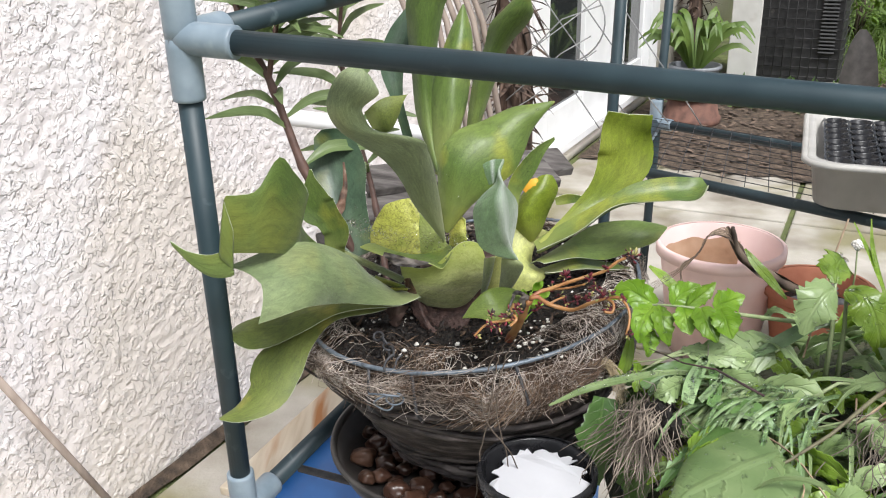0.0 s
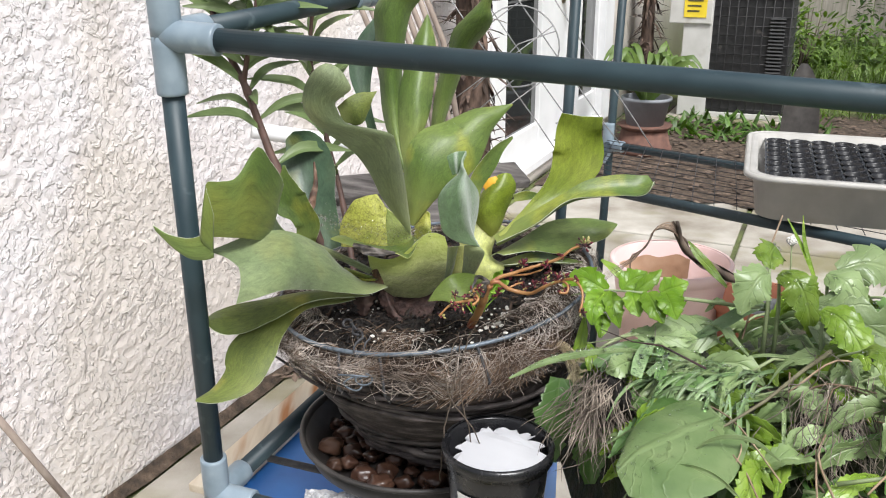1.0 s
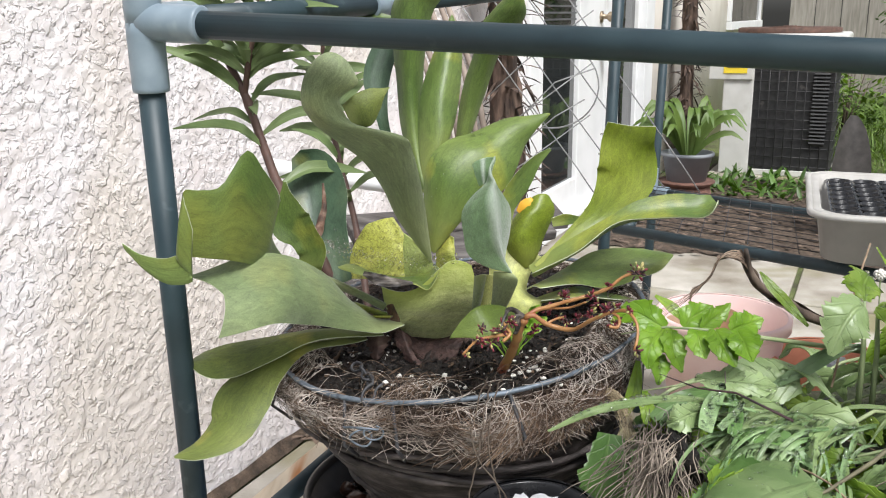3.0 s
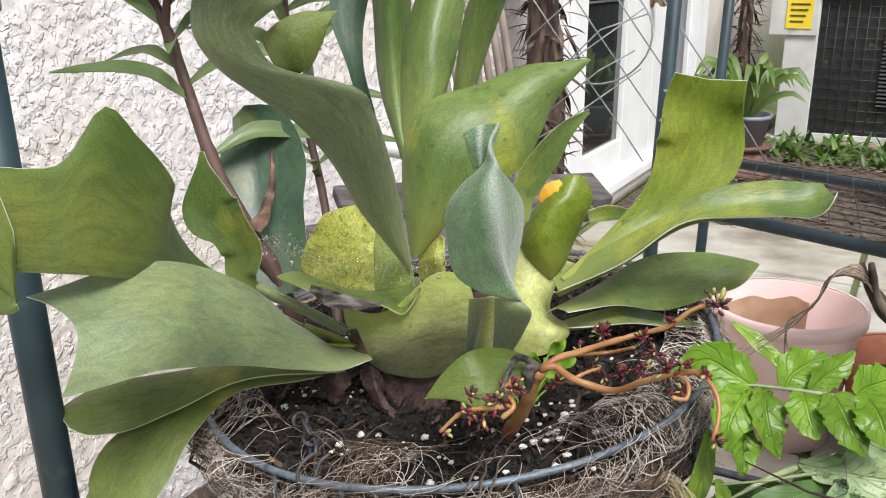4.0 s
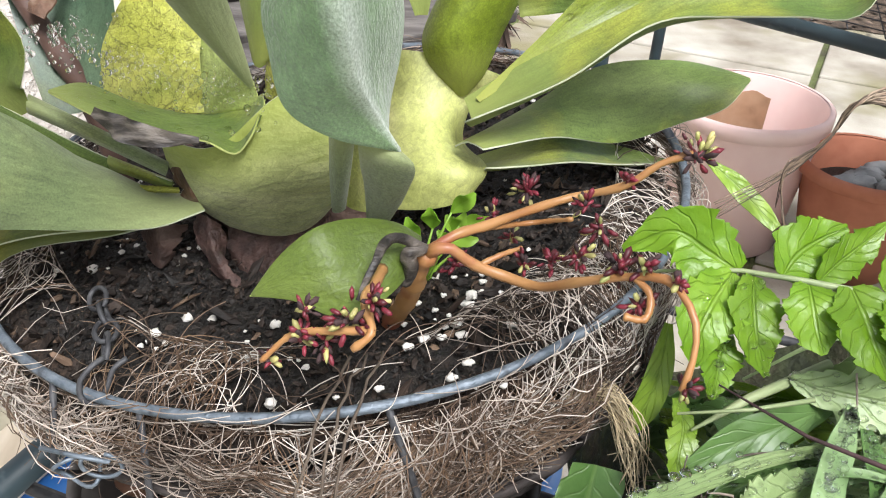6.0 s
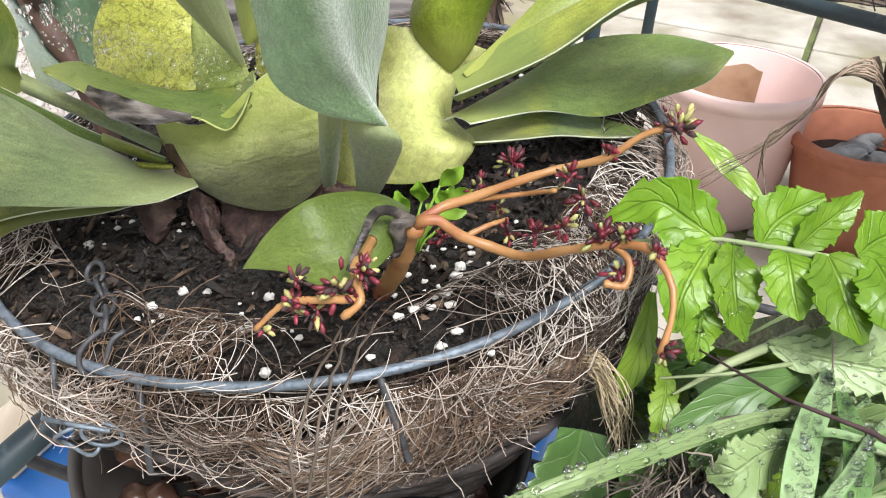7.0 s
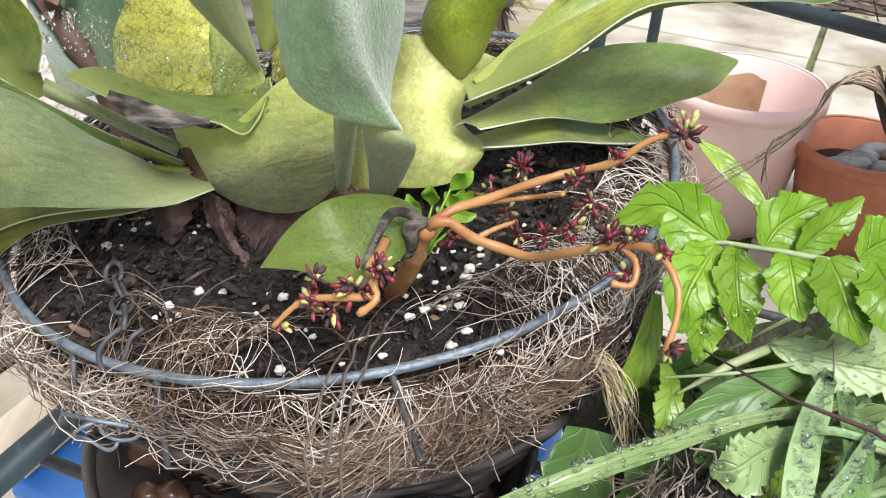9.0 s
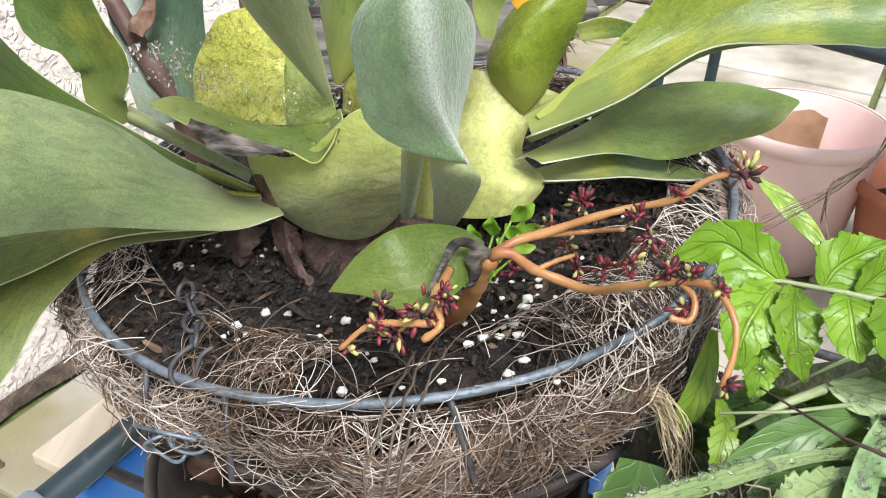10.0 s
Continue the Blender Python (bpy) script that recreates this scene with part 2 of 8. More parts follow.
            links.new(sums("ADD", sums("MULTIPLY", f, 9.0), sums("MULTIPLY", aq, -2.5)), join_fine.inputs[1])
            links.new(sums("MULTIPLY", s, 40.0), join_fine.inputs[2])
            net = nodes.new("ShaderNodeTexVoronoi")
            net.feature = "DISTANCE_TO_EDGE"
            net.inputs["Scale"].default_value = 1.0
            links.new(join_fine.outputs[0], net.inputs["Vector"])
            thread = nodes.new("ShaderNodeMapRange")
            thread.inputs["From Min"].default_value, thread.inputs["From Max"].default_value = 0.06, 0.0
            thread.inputs["To Max"].default_value = net_dark
            links.new(net.outputs["Distance"], thread.inputs["Value"])
            speck = nodes.new("ShaderNodeTexNoise")
            speck.inputs["Scale"].default_value, speck.inputs["Detail"].default_value, speck.inputs["Roughness"].default_value = 1000.0, 3.0, 0.7
            links.new(place.outputs["Object"], speck.inputs["Vector"])
            fleck = nodes.new("ShaderNodeMapRange")
            fleck.inputs["From Min"].default_value, fleck.inputs["From Max"].default_value = 0.3, 0.7
            fleck.inputs["To Min"].default_value, fleck.inputs["To Max"].default_value = 1 - fuzz, 1 + fuzz
            links.new(speck.outputs["Fac"], fleck.inputs["Value"])
            tone = nodes.new("ShaderNodeHueSaturation")
            links.new(sums("MULTIPLY", fleck.outputs["Result"], sums("SUBTRACT", 1.0, thread.outputs["Result"])), tone.inputs["Value"])
            links.new(colour, tone.inputs["Color"])
            colour = tone.outputs["Color"]
            if down:
                belt = nodes.new("ShaderNodeMapRange")
                belt.inputs["From Min"].default_value, belt.inputs["From Max"].default_value = 0.34, 0.0
                links.new(sums("ABSOLUTE", sums("SUBTRACT", q, 0.06)), belt.inputs["Value"])
                tuft = nodes.new("ShaderNodeMapRange")
                tuft.inputs["From Min"].default_value, tuft.inputs["From Max"].default_value = 0.35, 0.62
                links.new(speck.outputs["Fac"], tuft.inputs["Value"])
                colour = blend(sums("MULTIPLY", sums("MULTIPLY", belt.outputs["Result"], 0.8), sums("ADD", sums("MULTIPLY", tuft.outputs["Result"], 0.6), 0.4)), colour, down)
            if pale:
                foot = nodes.new("ShaderNodeMapRange")
                foot.inputs["From Min"].default_value, foot.inputs["From Max"].default_value = foot_end, foot_end * 0.4 - 0.136 if foot_end < 0.5 else 0.30
                foot.inputs["To Max"].default_value = 0.75 if foot_end < 0.5 else 0.95
                links.new(f, foot.inputs["Value"])
                colour = blend(foot.outputs["Result"], colour, pale)
            vein_height = sums("MULTIPLY", streak.outputs["Fac"], 1.0)
        else:
            mid = nodes.new("ShaderNodeMapRange")
            mid.inputs["From Min"].default_value, mid.inputs["From Max"].default_value = 0.09, 0.03
            links.new(aq, mid.inputs["Value"])
            wave = sums("FRACT", sums("ADD", sums("SUBTRACT", sums("MULTIPLY", f, 6.0), sums("MULTIPLY", aq, 1.9)), sums("MULTIPLY", grain.outputs["Fac"], 2.6)))
            twig = nodes.new("ShaderNodeMapRange")
            twig.inputs["From Min"].default_value, twig.inputs["From Max"].default_value = 0.10, 0.02
            twig.inputs["To Max"].default_value = 0.55
            links.new(sums("ABSOLUTE", sums("SUBTRACT", wave, 0.5)), twig.inputs["Value"])
            line = sums("MAXIMUM", mid.outputs["Result"], twig.outputs["Result"])
            colour = blend(sums("MULTIPLY", line, 0.24), colour, pale or (0.36, 0.46, 0.18))
            vein_height = sums("MULTIPLY", line, -1.0)
    links.new(colour, bsdf.inputs["Base Color"])
    bsdf.inputs["Roughness"].default_value, bsdf.inputs["Metallic"].default_value = rough, metal
    bsdf.inputs["Specular IOR Level"].default_value = spec
    if rough_vary:
        dull = nodes.new("ShaderNodeMapRange")
        dull.inputs["To Min"].default_value, dull.inputs["To Max"].default_value = max(0.03, rough - rough_vary), min(1, rough + rough_vary)
        links.new(grain.outputs["Fac"], dull.inputs["Value"])
        links.new(dull.outputs["Result"], bsdf.inputs["Roughness"])
    if sheen:
        bsdf.inputs["Sheen Weight"].default_value, bsdf.inputs["Sheen Roughness"].default_value = sheen, 0.5
    if coat:
        bsdf.inputs["Coat Weight"].default_value, bsdf.inputs["Coat Roughness"].default_value = coat, 0.15
    if bump:
        fine = nodes.new("ShaderNodeTexNoise")
        fine.inputs["Scale"].default_value, fine.inputs["Detail"].default_value = bump_scale or scale * 3, 8.0
        links.new(grid.outputs["Vector"], fine.inputs["Vector"])
        relief = nodes.new("ShaderNodeBump")
        relief.inputs["Strength"].default_value, relief.inputs["Distance"].default_value = bump, bump_depth
        links.new(sums("ADD", fine.outputs["Fac"], vein_height) if vein_height is not None else fine.outputs["Fac"], relief.inputs["Height"])
        links.new(relief.outputs["Normal"], bsdf.inputs["Normal"])
    if leafy:
        glow = nodes.new("ShaderNodeBsdfTranslucent")
        warm = nodes.new("ShaderNodeHueSaturation")
        warm.inputs["Saturation"].default_value, warm.inputs["Value"].default_value = 1.2, 1.6
        links.new(colour, warm.inputs["Color"])
        links.new(warm.outputs["Color"], glow.inputs["Color"])
        both = nodes.new("ShaderNodeMixShader")
        both.inputs["Fac"].default_value = leafy
        links.new(bsdf.outputs["BSDF"], both.inputs[1])
        links.new(glow.outputs["BSDF"], both.inputs[2])
        links.new(both.outputs["Shader"], nodes["Material Output"].inputs["Surface"])
    return mat


def clear(name, tint=(1, 1, 1), rough=0.0, ior=1.33, pass_through=1.0, thin=0.0):
    mat = bpy.data.materials.new(name)
    mat.use_nodes = True
    b = mat.node_tree.nodes["Principled BSDF"]
    b.inputs["Base Color"].default_value = (*tint, 1)
    b.inputs["Transmission Weight"].default_value, b.inputs["Roughness"].default_value, b.inputs["IOR"].default_value = pass_through, rough, ior
    if thin:   # part of the light goes straight through
        nodes, links = mat.node_tree.nodes, mat.node_tree.links
        straight, mix = nodes.new("ShaderNodeBsdfTransparent"), nodes.new("ShaderNodeMixShader")
        mix.inputs[0].default_value = thin
        links.new(b.outputs[0], mix.inputs[1])
        links.new(straight.outputs[0], mix.inputs[2])
        links.new(mix.outputs[0], nodes["Material Output"].inputs["Surface"])
    return mat


FROND_GREY = material("frond_grey", [(0.12, 0.168, 0.068), (0.185, 0.24, 0.103), (0.255, 0.305, 0.145)], 0.55, 12, leafy=0.18, sheen=0.3, bump=0.4, bump_scale=420, bump_depth=0.0008, spots=(0.23, 0.255, 0.09), spot_scale=9, spot_cut=0.58, veins="frond", pale=(0.36, 0.40, 0.17))
FROND_GREEN = material("frond_green", [(0.08, 0.14, 0.025), (0.125, 0.19, 0.042), (0.18, 0.24, 0.06)], 0.42, 13, leafy=0.2, sheen=0.08, bump=0.35, bump_scale=380, bump_depth=0.0007, spots=(0.27, 0.30, 0.05), spot_scale=17, spot_cut=0.54, veins="frond", pale=(0.33, 0.37, 0.11))
FROND_BRIGHT = material("frond_bright", [(0.14, 0.20, 0.018), (0.20, 0.26, 0.028), (0.27, 0.32, 0.045)], 0.38, 14, leafy=0.25, bump=0.35, bump_scale=380, bump_depth=0.0007, spots=(0.33, 0.33, 0.05), spot_scale=11, spot_cut=0.58, veins="frond", pale=(0.46, 0.48, 0.13))
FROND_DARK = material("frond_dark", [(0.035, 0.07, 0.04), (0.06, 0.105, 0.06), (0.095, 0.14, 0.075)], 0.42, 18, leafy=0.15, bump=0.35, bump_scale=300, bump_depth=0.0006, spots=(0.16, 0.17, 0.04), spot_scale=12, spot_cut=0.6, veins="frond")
FROND_FUZZ = material("frond_fuzz", [(0.085, 0.175, 0.065), (0.135, 0.24, 0.10), (0.19, 0.30, 0.14)], 0.75, 22, leafy=0.12, sheen=0.5, bump=0.8, bump_scale=900, bump_depth=0.0008, spots=(0.22, 0.34, 0.19), spot_scale=24, spot_cut=0.6, stretch=(1, 1, 0.5), veins="frond", net_dark=0.1, fuzz=0.3, down=(0.74, 0.79, 0.74))
SHIELD_YELLOW = material("shield_yellow", [(0.30, 0.33, 0.045), (0.44, 0.45, 0.09), (0.56, 0.55, 0.17)], 0.45, 18, leafy=0.25, bump=0.5, bump_scale=140, bump_depth=0.0014, spots=(0.26, 0.32, 0.05), spot_scale=18, spot_cut=0.56, veins="frond", net_dark=0.6)
FROND_SILVER = material("frond_silver", [(0.145, 0.195, 0.085), (0.21, 0.26, 0.125), (0.28, 0.325, 0.175)], 0.6, 12, leafy=0.2, sheen=0.4, bump=0.4, bump_scale=420, bump_depth=0.0008, spots=(0.24, 0.27, 0.11), spot_scale=9, spot_cut=0.58, veins="frond", pale=(0.36, 0.40, 0.17))
FROND_MID = material("frond_mid", [(0.075, 0.13, 0.025), (0.115, 0.175, 0.04), (0.165, 0.225, 0.06)], 0.42, 13, leafy=0.2, sheen=0.1, bump=0.35, bump_scale=380, bump_depth=0.0007, spots=(0.19, 0.225, 0.045), spot_scale=10, spot_cut=0.58, veins="frond")
SHIELD_FRONT = material("shield_front", [(0.30, 0.335, 0.135), (0.42, 0.445, 0.205), (0.52, 0.54, 0.28)], 0.5, 26, leafy=0.15, sheen=0.2, bump=0.6, bump_scale=150, bump_depth=0.0014, spots=(0.24, 0.27, 0.09), spot_scale=60, spot_cut=0.66, veins="frond", pale=(0.40, 0.47, 0.075), net_dark=0.3, foot_end=0.44, stretch=(0.5, 0.5, 2.2))
SHIELD_LIME = material("shield_lime", [(0.27, 0.35, 0.09), (0.37, 0.44, 0.13), (0.46, 0.52, 0.20)], 0.5, 20, leafy=0.2, bump=0.4, bump_scale=160, bump_depth=0.001, spots=(0.22, 0.30, 0.06), spot_scale=40, spot_cut=0.64, veins="frond", net_dark=0.2)
SHIELD_CREAM = material("shield_cream", [(0.40, 0.43, 0.13), (0.52, 0.54, 0.20), (0.61, 0.61, 0.30)], 0.5, 16, leafy=0.2, bump=0.4, bump_scale=160, bump_depth=0.0012, spots=(0.42, 0.46, 0.20), spot_scale=38, spot_cut=0.63, veins="frond", net_dark=0.14, fuzz=0.12)
RIM_LIME = material("frond_rim_lime", [(0.36, 0.42, 0.10), (0.50, 0.54, 0.20)], 0.7, 60, bump=0.0)
RIM = material("frond_rim", [(0.44, 0.49, 0.30), (0.60, 0.64, 0.46)], 0.8, 60, bump=0.0, sheen=0.5)
FROND_YOUNG = material("frond_young", [(0.075, 0.118, 0.013), (0.103, 0.152, 0.02), (0.14, 0.188, 0.032)], 0.5, 16, leafy=0.2, sheen=0.12, bump=0.5, bump_scale=420, bump_depth=0.0008, spots=(0.17, 0.22, 0.05), spot_scale=26, spot_cut=0.62, veins="frond", net_dark=0.05, fuzz=0.12)
FROND_OLIVE = material("frond_olive", [(0.075, 0.105, 0.02), (0.13, 0.165, 0.03), (0.19, 0.22, 0.05)], 0.6, 16, leafy=0.18, sheen=0.1, bump=0.4, bump_scale=380, bump_depth=0.0008, spots=(0.32, 0.30, 0.05), spot_scale=14, spot_cut=0.57, veins="frond", pale=(0.30, 0.34, 0.12))
DEAD_RED = material("dead_shield", [(0.022, 0.011, 0.009), (0.062, 0.032, 0.026), (0.12, 0.07, 0.058)], 0.6, 90, bump=1.0, bump_scale=240, bump_depth=0.003, spots=(0.03, 0.018, 0.014), spot_scale=40, spot_cut=0.58)
DEAD_PALE = material("dead_pale", [(0.06, 0.028, 0.016), (0.15, 0.08, 0.05), (0.30, 0.22, 0.17)], 0.7, 90, bump=1.0, bump_scale=200, bump_depth=0.002, leafy=0.08, spots=(0.05, 0.03, 0.022), spot_scale=50, spot_cut=0.55)
DEAD_GREY = material("dead_edge", [(0.010, 0.008, 0.007), (0.032, 0.026, 0.023), (0.17, 0.145, 0.125)], 0.5, 130, bump=0.8, bump_scale=260, bump_depth=0.002, stretch=(0.4, 1, 1.5))
DEAD = material("dead_frond", [(0.02, 0.011, 0.008), (0.065, 0.035, 0.027), (0.15, 0.10, 0.08)], 0.7, 50, bump=0.8, bump_scale=200, bump_depth=0.003)
SOIL = material("potting_soil", [(0.004, 0.003, 0.0025), (0.010, 0.0075, 0.006), (0.026, 0.019, 0.014)], 0.7, 160, bump=1.0, bump_scale=380, bump_depth=0.006)
BARK = material("bark_chip", [(0.006, 0.004, 0.003), (0.026, 0.0165, 0.012)], 0.7, 80, spec=0.4, vary=0.8, island=True, bump=0.5)
PERLITE = material("perlite", [(0.62, 0.58, 0.52), (0.82, 0.80, 0.76)], 0.9, 300, bump=0.5, bump_depth=0.001)
COIR = material("coir_fibre", [(0.030, 0.018, 0.012), (0.095, 0.060, 0.040), (0.22, 0.15, 0.105)], 0.75, 16, vary=0.55, island=True, bump=0.0)
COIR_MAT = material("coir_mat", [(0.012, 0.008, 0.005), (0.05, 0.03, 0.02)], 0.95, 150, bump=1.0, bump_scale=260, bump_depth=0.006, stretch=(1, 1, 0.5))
WIRE = material("galvanised_wire", [(0.10, 0.125, 0.155), (0.20, 0.235, 0.275)], 0.5, 160, metal=0.4, bump=0.4, spots=(0.06, 0.065, 0.075), spot_scale=90)
DARK_WIRE = material("dark_wire", [(0.035, 0.035, 0.04), (0.09, 0.09, 0.095)], 0.6, 120, metal=0.4, bump=0.3)
PIPE = material("green_pipe", [(0.015, 0.031, 0.040), (0.027, 0.050, 0.060)], 0.5, 24, bump=0.15, bump_scale=200, bump_depth=0.0005, spots=(0.07, 0.10, 0.11), spot_scale=40, spot_cut=0.64, stretch=(1, 1, 1))
FITTING = material("pipe_fitting", [(0.165, 0.215, 0.255), (0.26, 0.32, 0.37)], 0.35, 30, bump=0.1, spots=(0.30, 0.36, 0.40), spot_scale=25, spot_cut=0.66)
STUCCO = material("stucco", [(0.73, 0.665, 0.645), (0.80, 0.75, 0.745), (0.85, 0.82, 0.825)], 0.92, 5, bump=0.0, spots=(0.73, 0.665, 0.61), spot_scale=1.6, spot_cut=0.5, spec=0.2)
sn, sl = STUCCO.node_tree.nodes, STUCCO.node_tree.links
sc = sn.new("ShaderNodeTexCoord")
height = None
for scale, cut, share in ((52.0, 0.53, 1.0), (100.0, 0.56, 0.5), (320.0, 0.47, 0.05)):
    patch = sn.new("ShaderNodeTexNoise")
    patch.inputs["Scale"].default_value, patch.inputs["Detail"].default_value, patch.inputs["Distortion"].default_value = scale, 3.0, 0.3
    sl.new(sc.outputs["Object"], patch.inputs["Vector"])
    step = sn.new("ShaderNodeMapRange")
    step.interpolation_type = "SMOOTHSTEP"
    step.inputs["From Min"].default_value, step.inputs["From Max"].default_value = cut - 0.02, cut + 0.06
    step.inputs["To Max"].default_value = share
    sl.new(patch.outputs["Fac"], step.inputs["Value"])
    if height is None:
        height = step.outputs["Result"]
    else:
        both = sn.new("ShaderNodeMath")
        sl.new(height, both.inputs[0])
        sl.new(step.outputs["Result"], both.inputs[1])
        height = both.outputs[0]
coat = sn.new("ShaderNodeBump")
coat.inputs["Strength"].default_value, coat.inputs["Distance"].default_value = 0.75, 0.005
calm = sn.new("ShaderNodeTexNoise")
calm.inputs["Scale"].default_value, calm.inputs["Detail"].default_value = 7.0, 2.0
sl.new(sc.outputs["Object"], calm.inputs["Vector"])
worn = sn.new("ShaderNodeMapRange")
worn.inputs["From Min"].default_value, worn.inputs["From Max"].default_value, worn.inputs["To Min"].default_value = 0.34, 0.50, 0.35
sl.new(calm.outputs["Fac"], worn.inputs["Value"])
eased = sn.new("ShaderNodeMath")
eased.operation = "MULTIPLY"
sl.new(height, eased.inputs[0])
sl.new(worn.outputs["Result"], eased.inputs[1])
sl.new(eased.outputs[0], coat.inputs["Height"])
sl.new(coat.outputs["Normal"], sn["Principled BSDF"].inputs["Normal"])
CONCRETE = material("concrete", [(0.20, 0.17, 0.13), (0.36, 0.33, 0.28), (0.50, 0.47, 0.42)], 0.75, 4.5, bump=0.6, bump_scale=120, bump_depth=0.003, spots=(0.22, 0.20, 0.11), spot_scale=2.6, spot_cut=0.52)

# ---- the house wall, its door and the ground ----
HOUSE = pose(-0.53, 1.73, -0.1, 0, 0, 64.54)   # x along the wall, y into the house, z up from the ground


def stucco_wall():
    geo = Geo()
    x0, x1, top = -1.2, 1.98, 2.3
    step = 0.0048
    nx, nz = int((x1 - x0) / step), int(1.75 / step)
    verts = []
    for j in range(nz + 1):
        for i in range(nx + 1):
            x, z = x0 + i * step, j * step
            p = Vector((x * 52, z * 52, 3.0))
            calm = noise.noise(Vector((x * 4.2, z * 5.5, 11)))
            h = noise.noise(p) + 0.6 * noise.noise(p * 2.1) + 0.25 * noise.noise(p * 4.3) + 0.35 * calm
            plate = max(0.0, min(1.0, (h - 0.02) * 7.0))
            pit = max(0.0, min(1.0, (-h - 0.35) * 3.0))
            swell = noise.noise(Vector((x * 5, z * 5, 7)))
            verts.append((x, -0.0018 * plate + 0.001 * pit - 0.002 * swell - 0.0006 * noise.noise(p * 1.3 + Vector((9, 0, 0))), z))
    faces = [(j * (nx + 1) + i, j * (nx + 1) + i + 1, (j + 1) * (nx + 1) + i + 1, (j + 1) * (nx + 1) + i) for j in range(nz) for i in range(nx)]
    geo.add(verts, faces)
    geo.box((x1 - x0, 0.19, top), pose((x0 + x1) / 2, 0.115, top / 2))
    geo.box((x1 - x0, 0.025, top - 1.75), pose((x0 + x1) / 2, 0.0075, 1.75 + (top - 1.75) / 2))
    return geo.move(HOUSE)


solid("wall_west", stucco_wall(), STUCCO, "cream stucco house wall with rough knockdown texture", "wall", kind="structure")

ground = Geo()
gx, gy = 60, 60
verts = []
for j in range(gy + 1):
    for i in range(gx + 1):
        x, y = 40 * (i / gx * 2 - 1), 40 * (j / gy * 2 - 1)
        verts.append((x, y, -0.11))
ground.add(verts, [(j * (gx + 1) + i, j * (gx + 1) + i + 1, (j + 1) * (gx + 1) + i + 1, (j + 1) * (gx + 1) + i) for j in range(gy) for i in range(gx)])
EARTH = material("earth", [(0.05, 0.045, 0.025), (0.10, 0.12, 0.04), (0.16, 0.19, 0.06)], 0.9, 6, bump=0.8, bump_scale=60, bump_depth=0.02)
solid("ground", ground, EARTH, "damp earth with patchy grass beyond the paving", "ground", kind="structure")

# concrete slabs in front of the wall
slab = thing("pavement", (0.5, 2.5, -0.1), "worn concrete slabs with dark damp joints", "pavement", kind="structure")
for i in range(-2, 4):
    for j in range(3):
        g = Geo()
        g.box((1.18, 0.98, 0.09), HOUSE @ pose(0.2 + i * 1.2, -0.52 - j * 1.0, -0.045), bevel=0.006)
        part("slab", g, CONCRETE, slab, smooth=False)

# ---- the pipe rack ----
R_PIPE, R_FIT = 0.0115, 0.0156


def run(a, b, t):
    return Vector(a).lerp(Vector(b), t)


rack = thing("pipe_rack", (-0.23, 0.86, 0.0), "dark green plastic pipe garden rack with grey push fittings", "plant rack")
POST_LO = Vector((-0.2375, 0.868, -0.1))
post = lambda z: POST_LO.lerp(Vector((-0.2301, 0.8074, 0.9)), (z + 0.1) / 1.0)
TOP_J, LOW_J = post(0.918), post(0.37)
BAR_END = Vector((1.0, 0.369, 0.8555))
SIDE = [TOP_J, Vector((-0.056, 1.168, 0.935)), Vector((0.21, 1.66, 0.965))]
part("post", Geo().tube([post(-0.1), post(0.36)], R_PIPE, 20), PIPE, rack)
part("post", Geo().tube([post(0.38), post(0.90)], R_PIPE, 20), PIPE, rack)
part("post", Geo().tube([post(0.93), post(1.45)], R_PIPE, 20), PIPE, rack)
part("front_bar", Geo().tube([run(TOP_J, BAR_END, 0.03), run(TOP_J, BAR_END, 1)], R_PIPE, 20), PIPE, rack)
part("side_bar", Geo().tube([run(TOP_J, SIDE[1], 0.1), SIDE[1]], R_PIPE, 20), PIPE, rack)
part("side_bar", Geo().tube([SIDE[1], SIDE[2]], R_PIPE, 20), PIPE, rack)
LOW_SIDE = Vector((0.047, 1.50, 0.37))
LOW_END = LOW_J + (BAR_END - TOP_J)
part("low_bar", Geo().tube([LOW_J, LOW_SIDE], R_PIPE, 20), PIPE, rack)
part("low_bar", Geo().tube([LOW_J, LOW_END], R_PIPE, 20), PIPE, rack)


def fitting(at, ways):
    g = Geo()
    for w, length in ways:
        w = Vector(w).normalized()
        a, b = Vector(at), Vector(at) + w * length
        g.tube([a - w * 0.004, a + w * 0.01, b - w * 0.004, b - w * 0.0008, b], [R_FIT * 0.97, R_FIT, R_FIT, R_FIT * 0.99, R_FIT * 0.93], 24)
    return g


up = post(1.0) - post(0.0)


def corner(at, ways, label):
    """A fitting whose body is one socket and whose other sockets hang under it."""
    body = part("corner_fitting", fitting(at, ways[:1]), FITTING, rack, label)
    for way in ways[1:]:
        part("socket", fitting(at, [way]), FITTING, body)


corner(TOP_J, [(up, 0.055), (-up, 0.058), (BAR_END - TOP_J, 0.058), (SIDE[1] - TOP_J, 0.058)], "grey plastic corner fitting")
corner(SIDE[1], [(SIDE[2] - SIDE[1], 0.03), (SIDE[0] - SIDE[1], 0.03)], "grey plastic coupling")
corner(LOW_J, [(up, 0.054), (-up, 0.05), (LOW_END - LOW_J, 0.05), (LOW_SIDE - LOW_J, 0.055)], "grey plastic corner fitting")

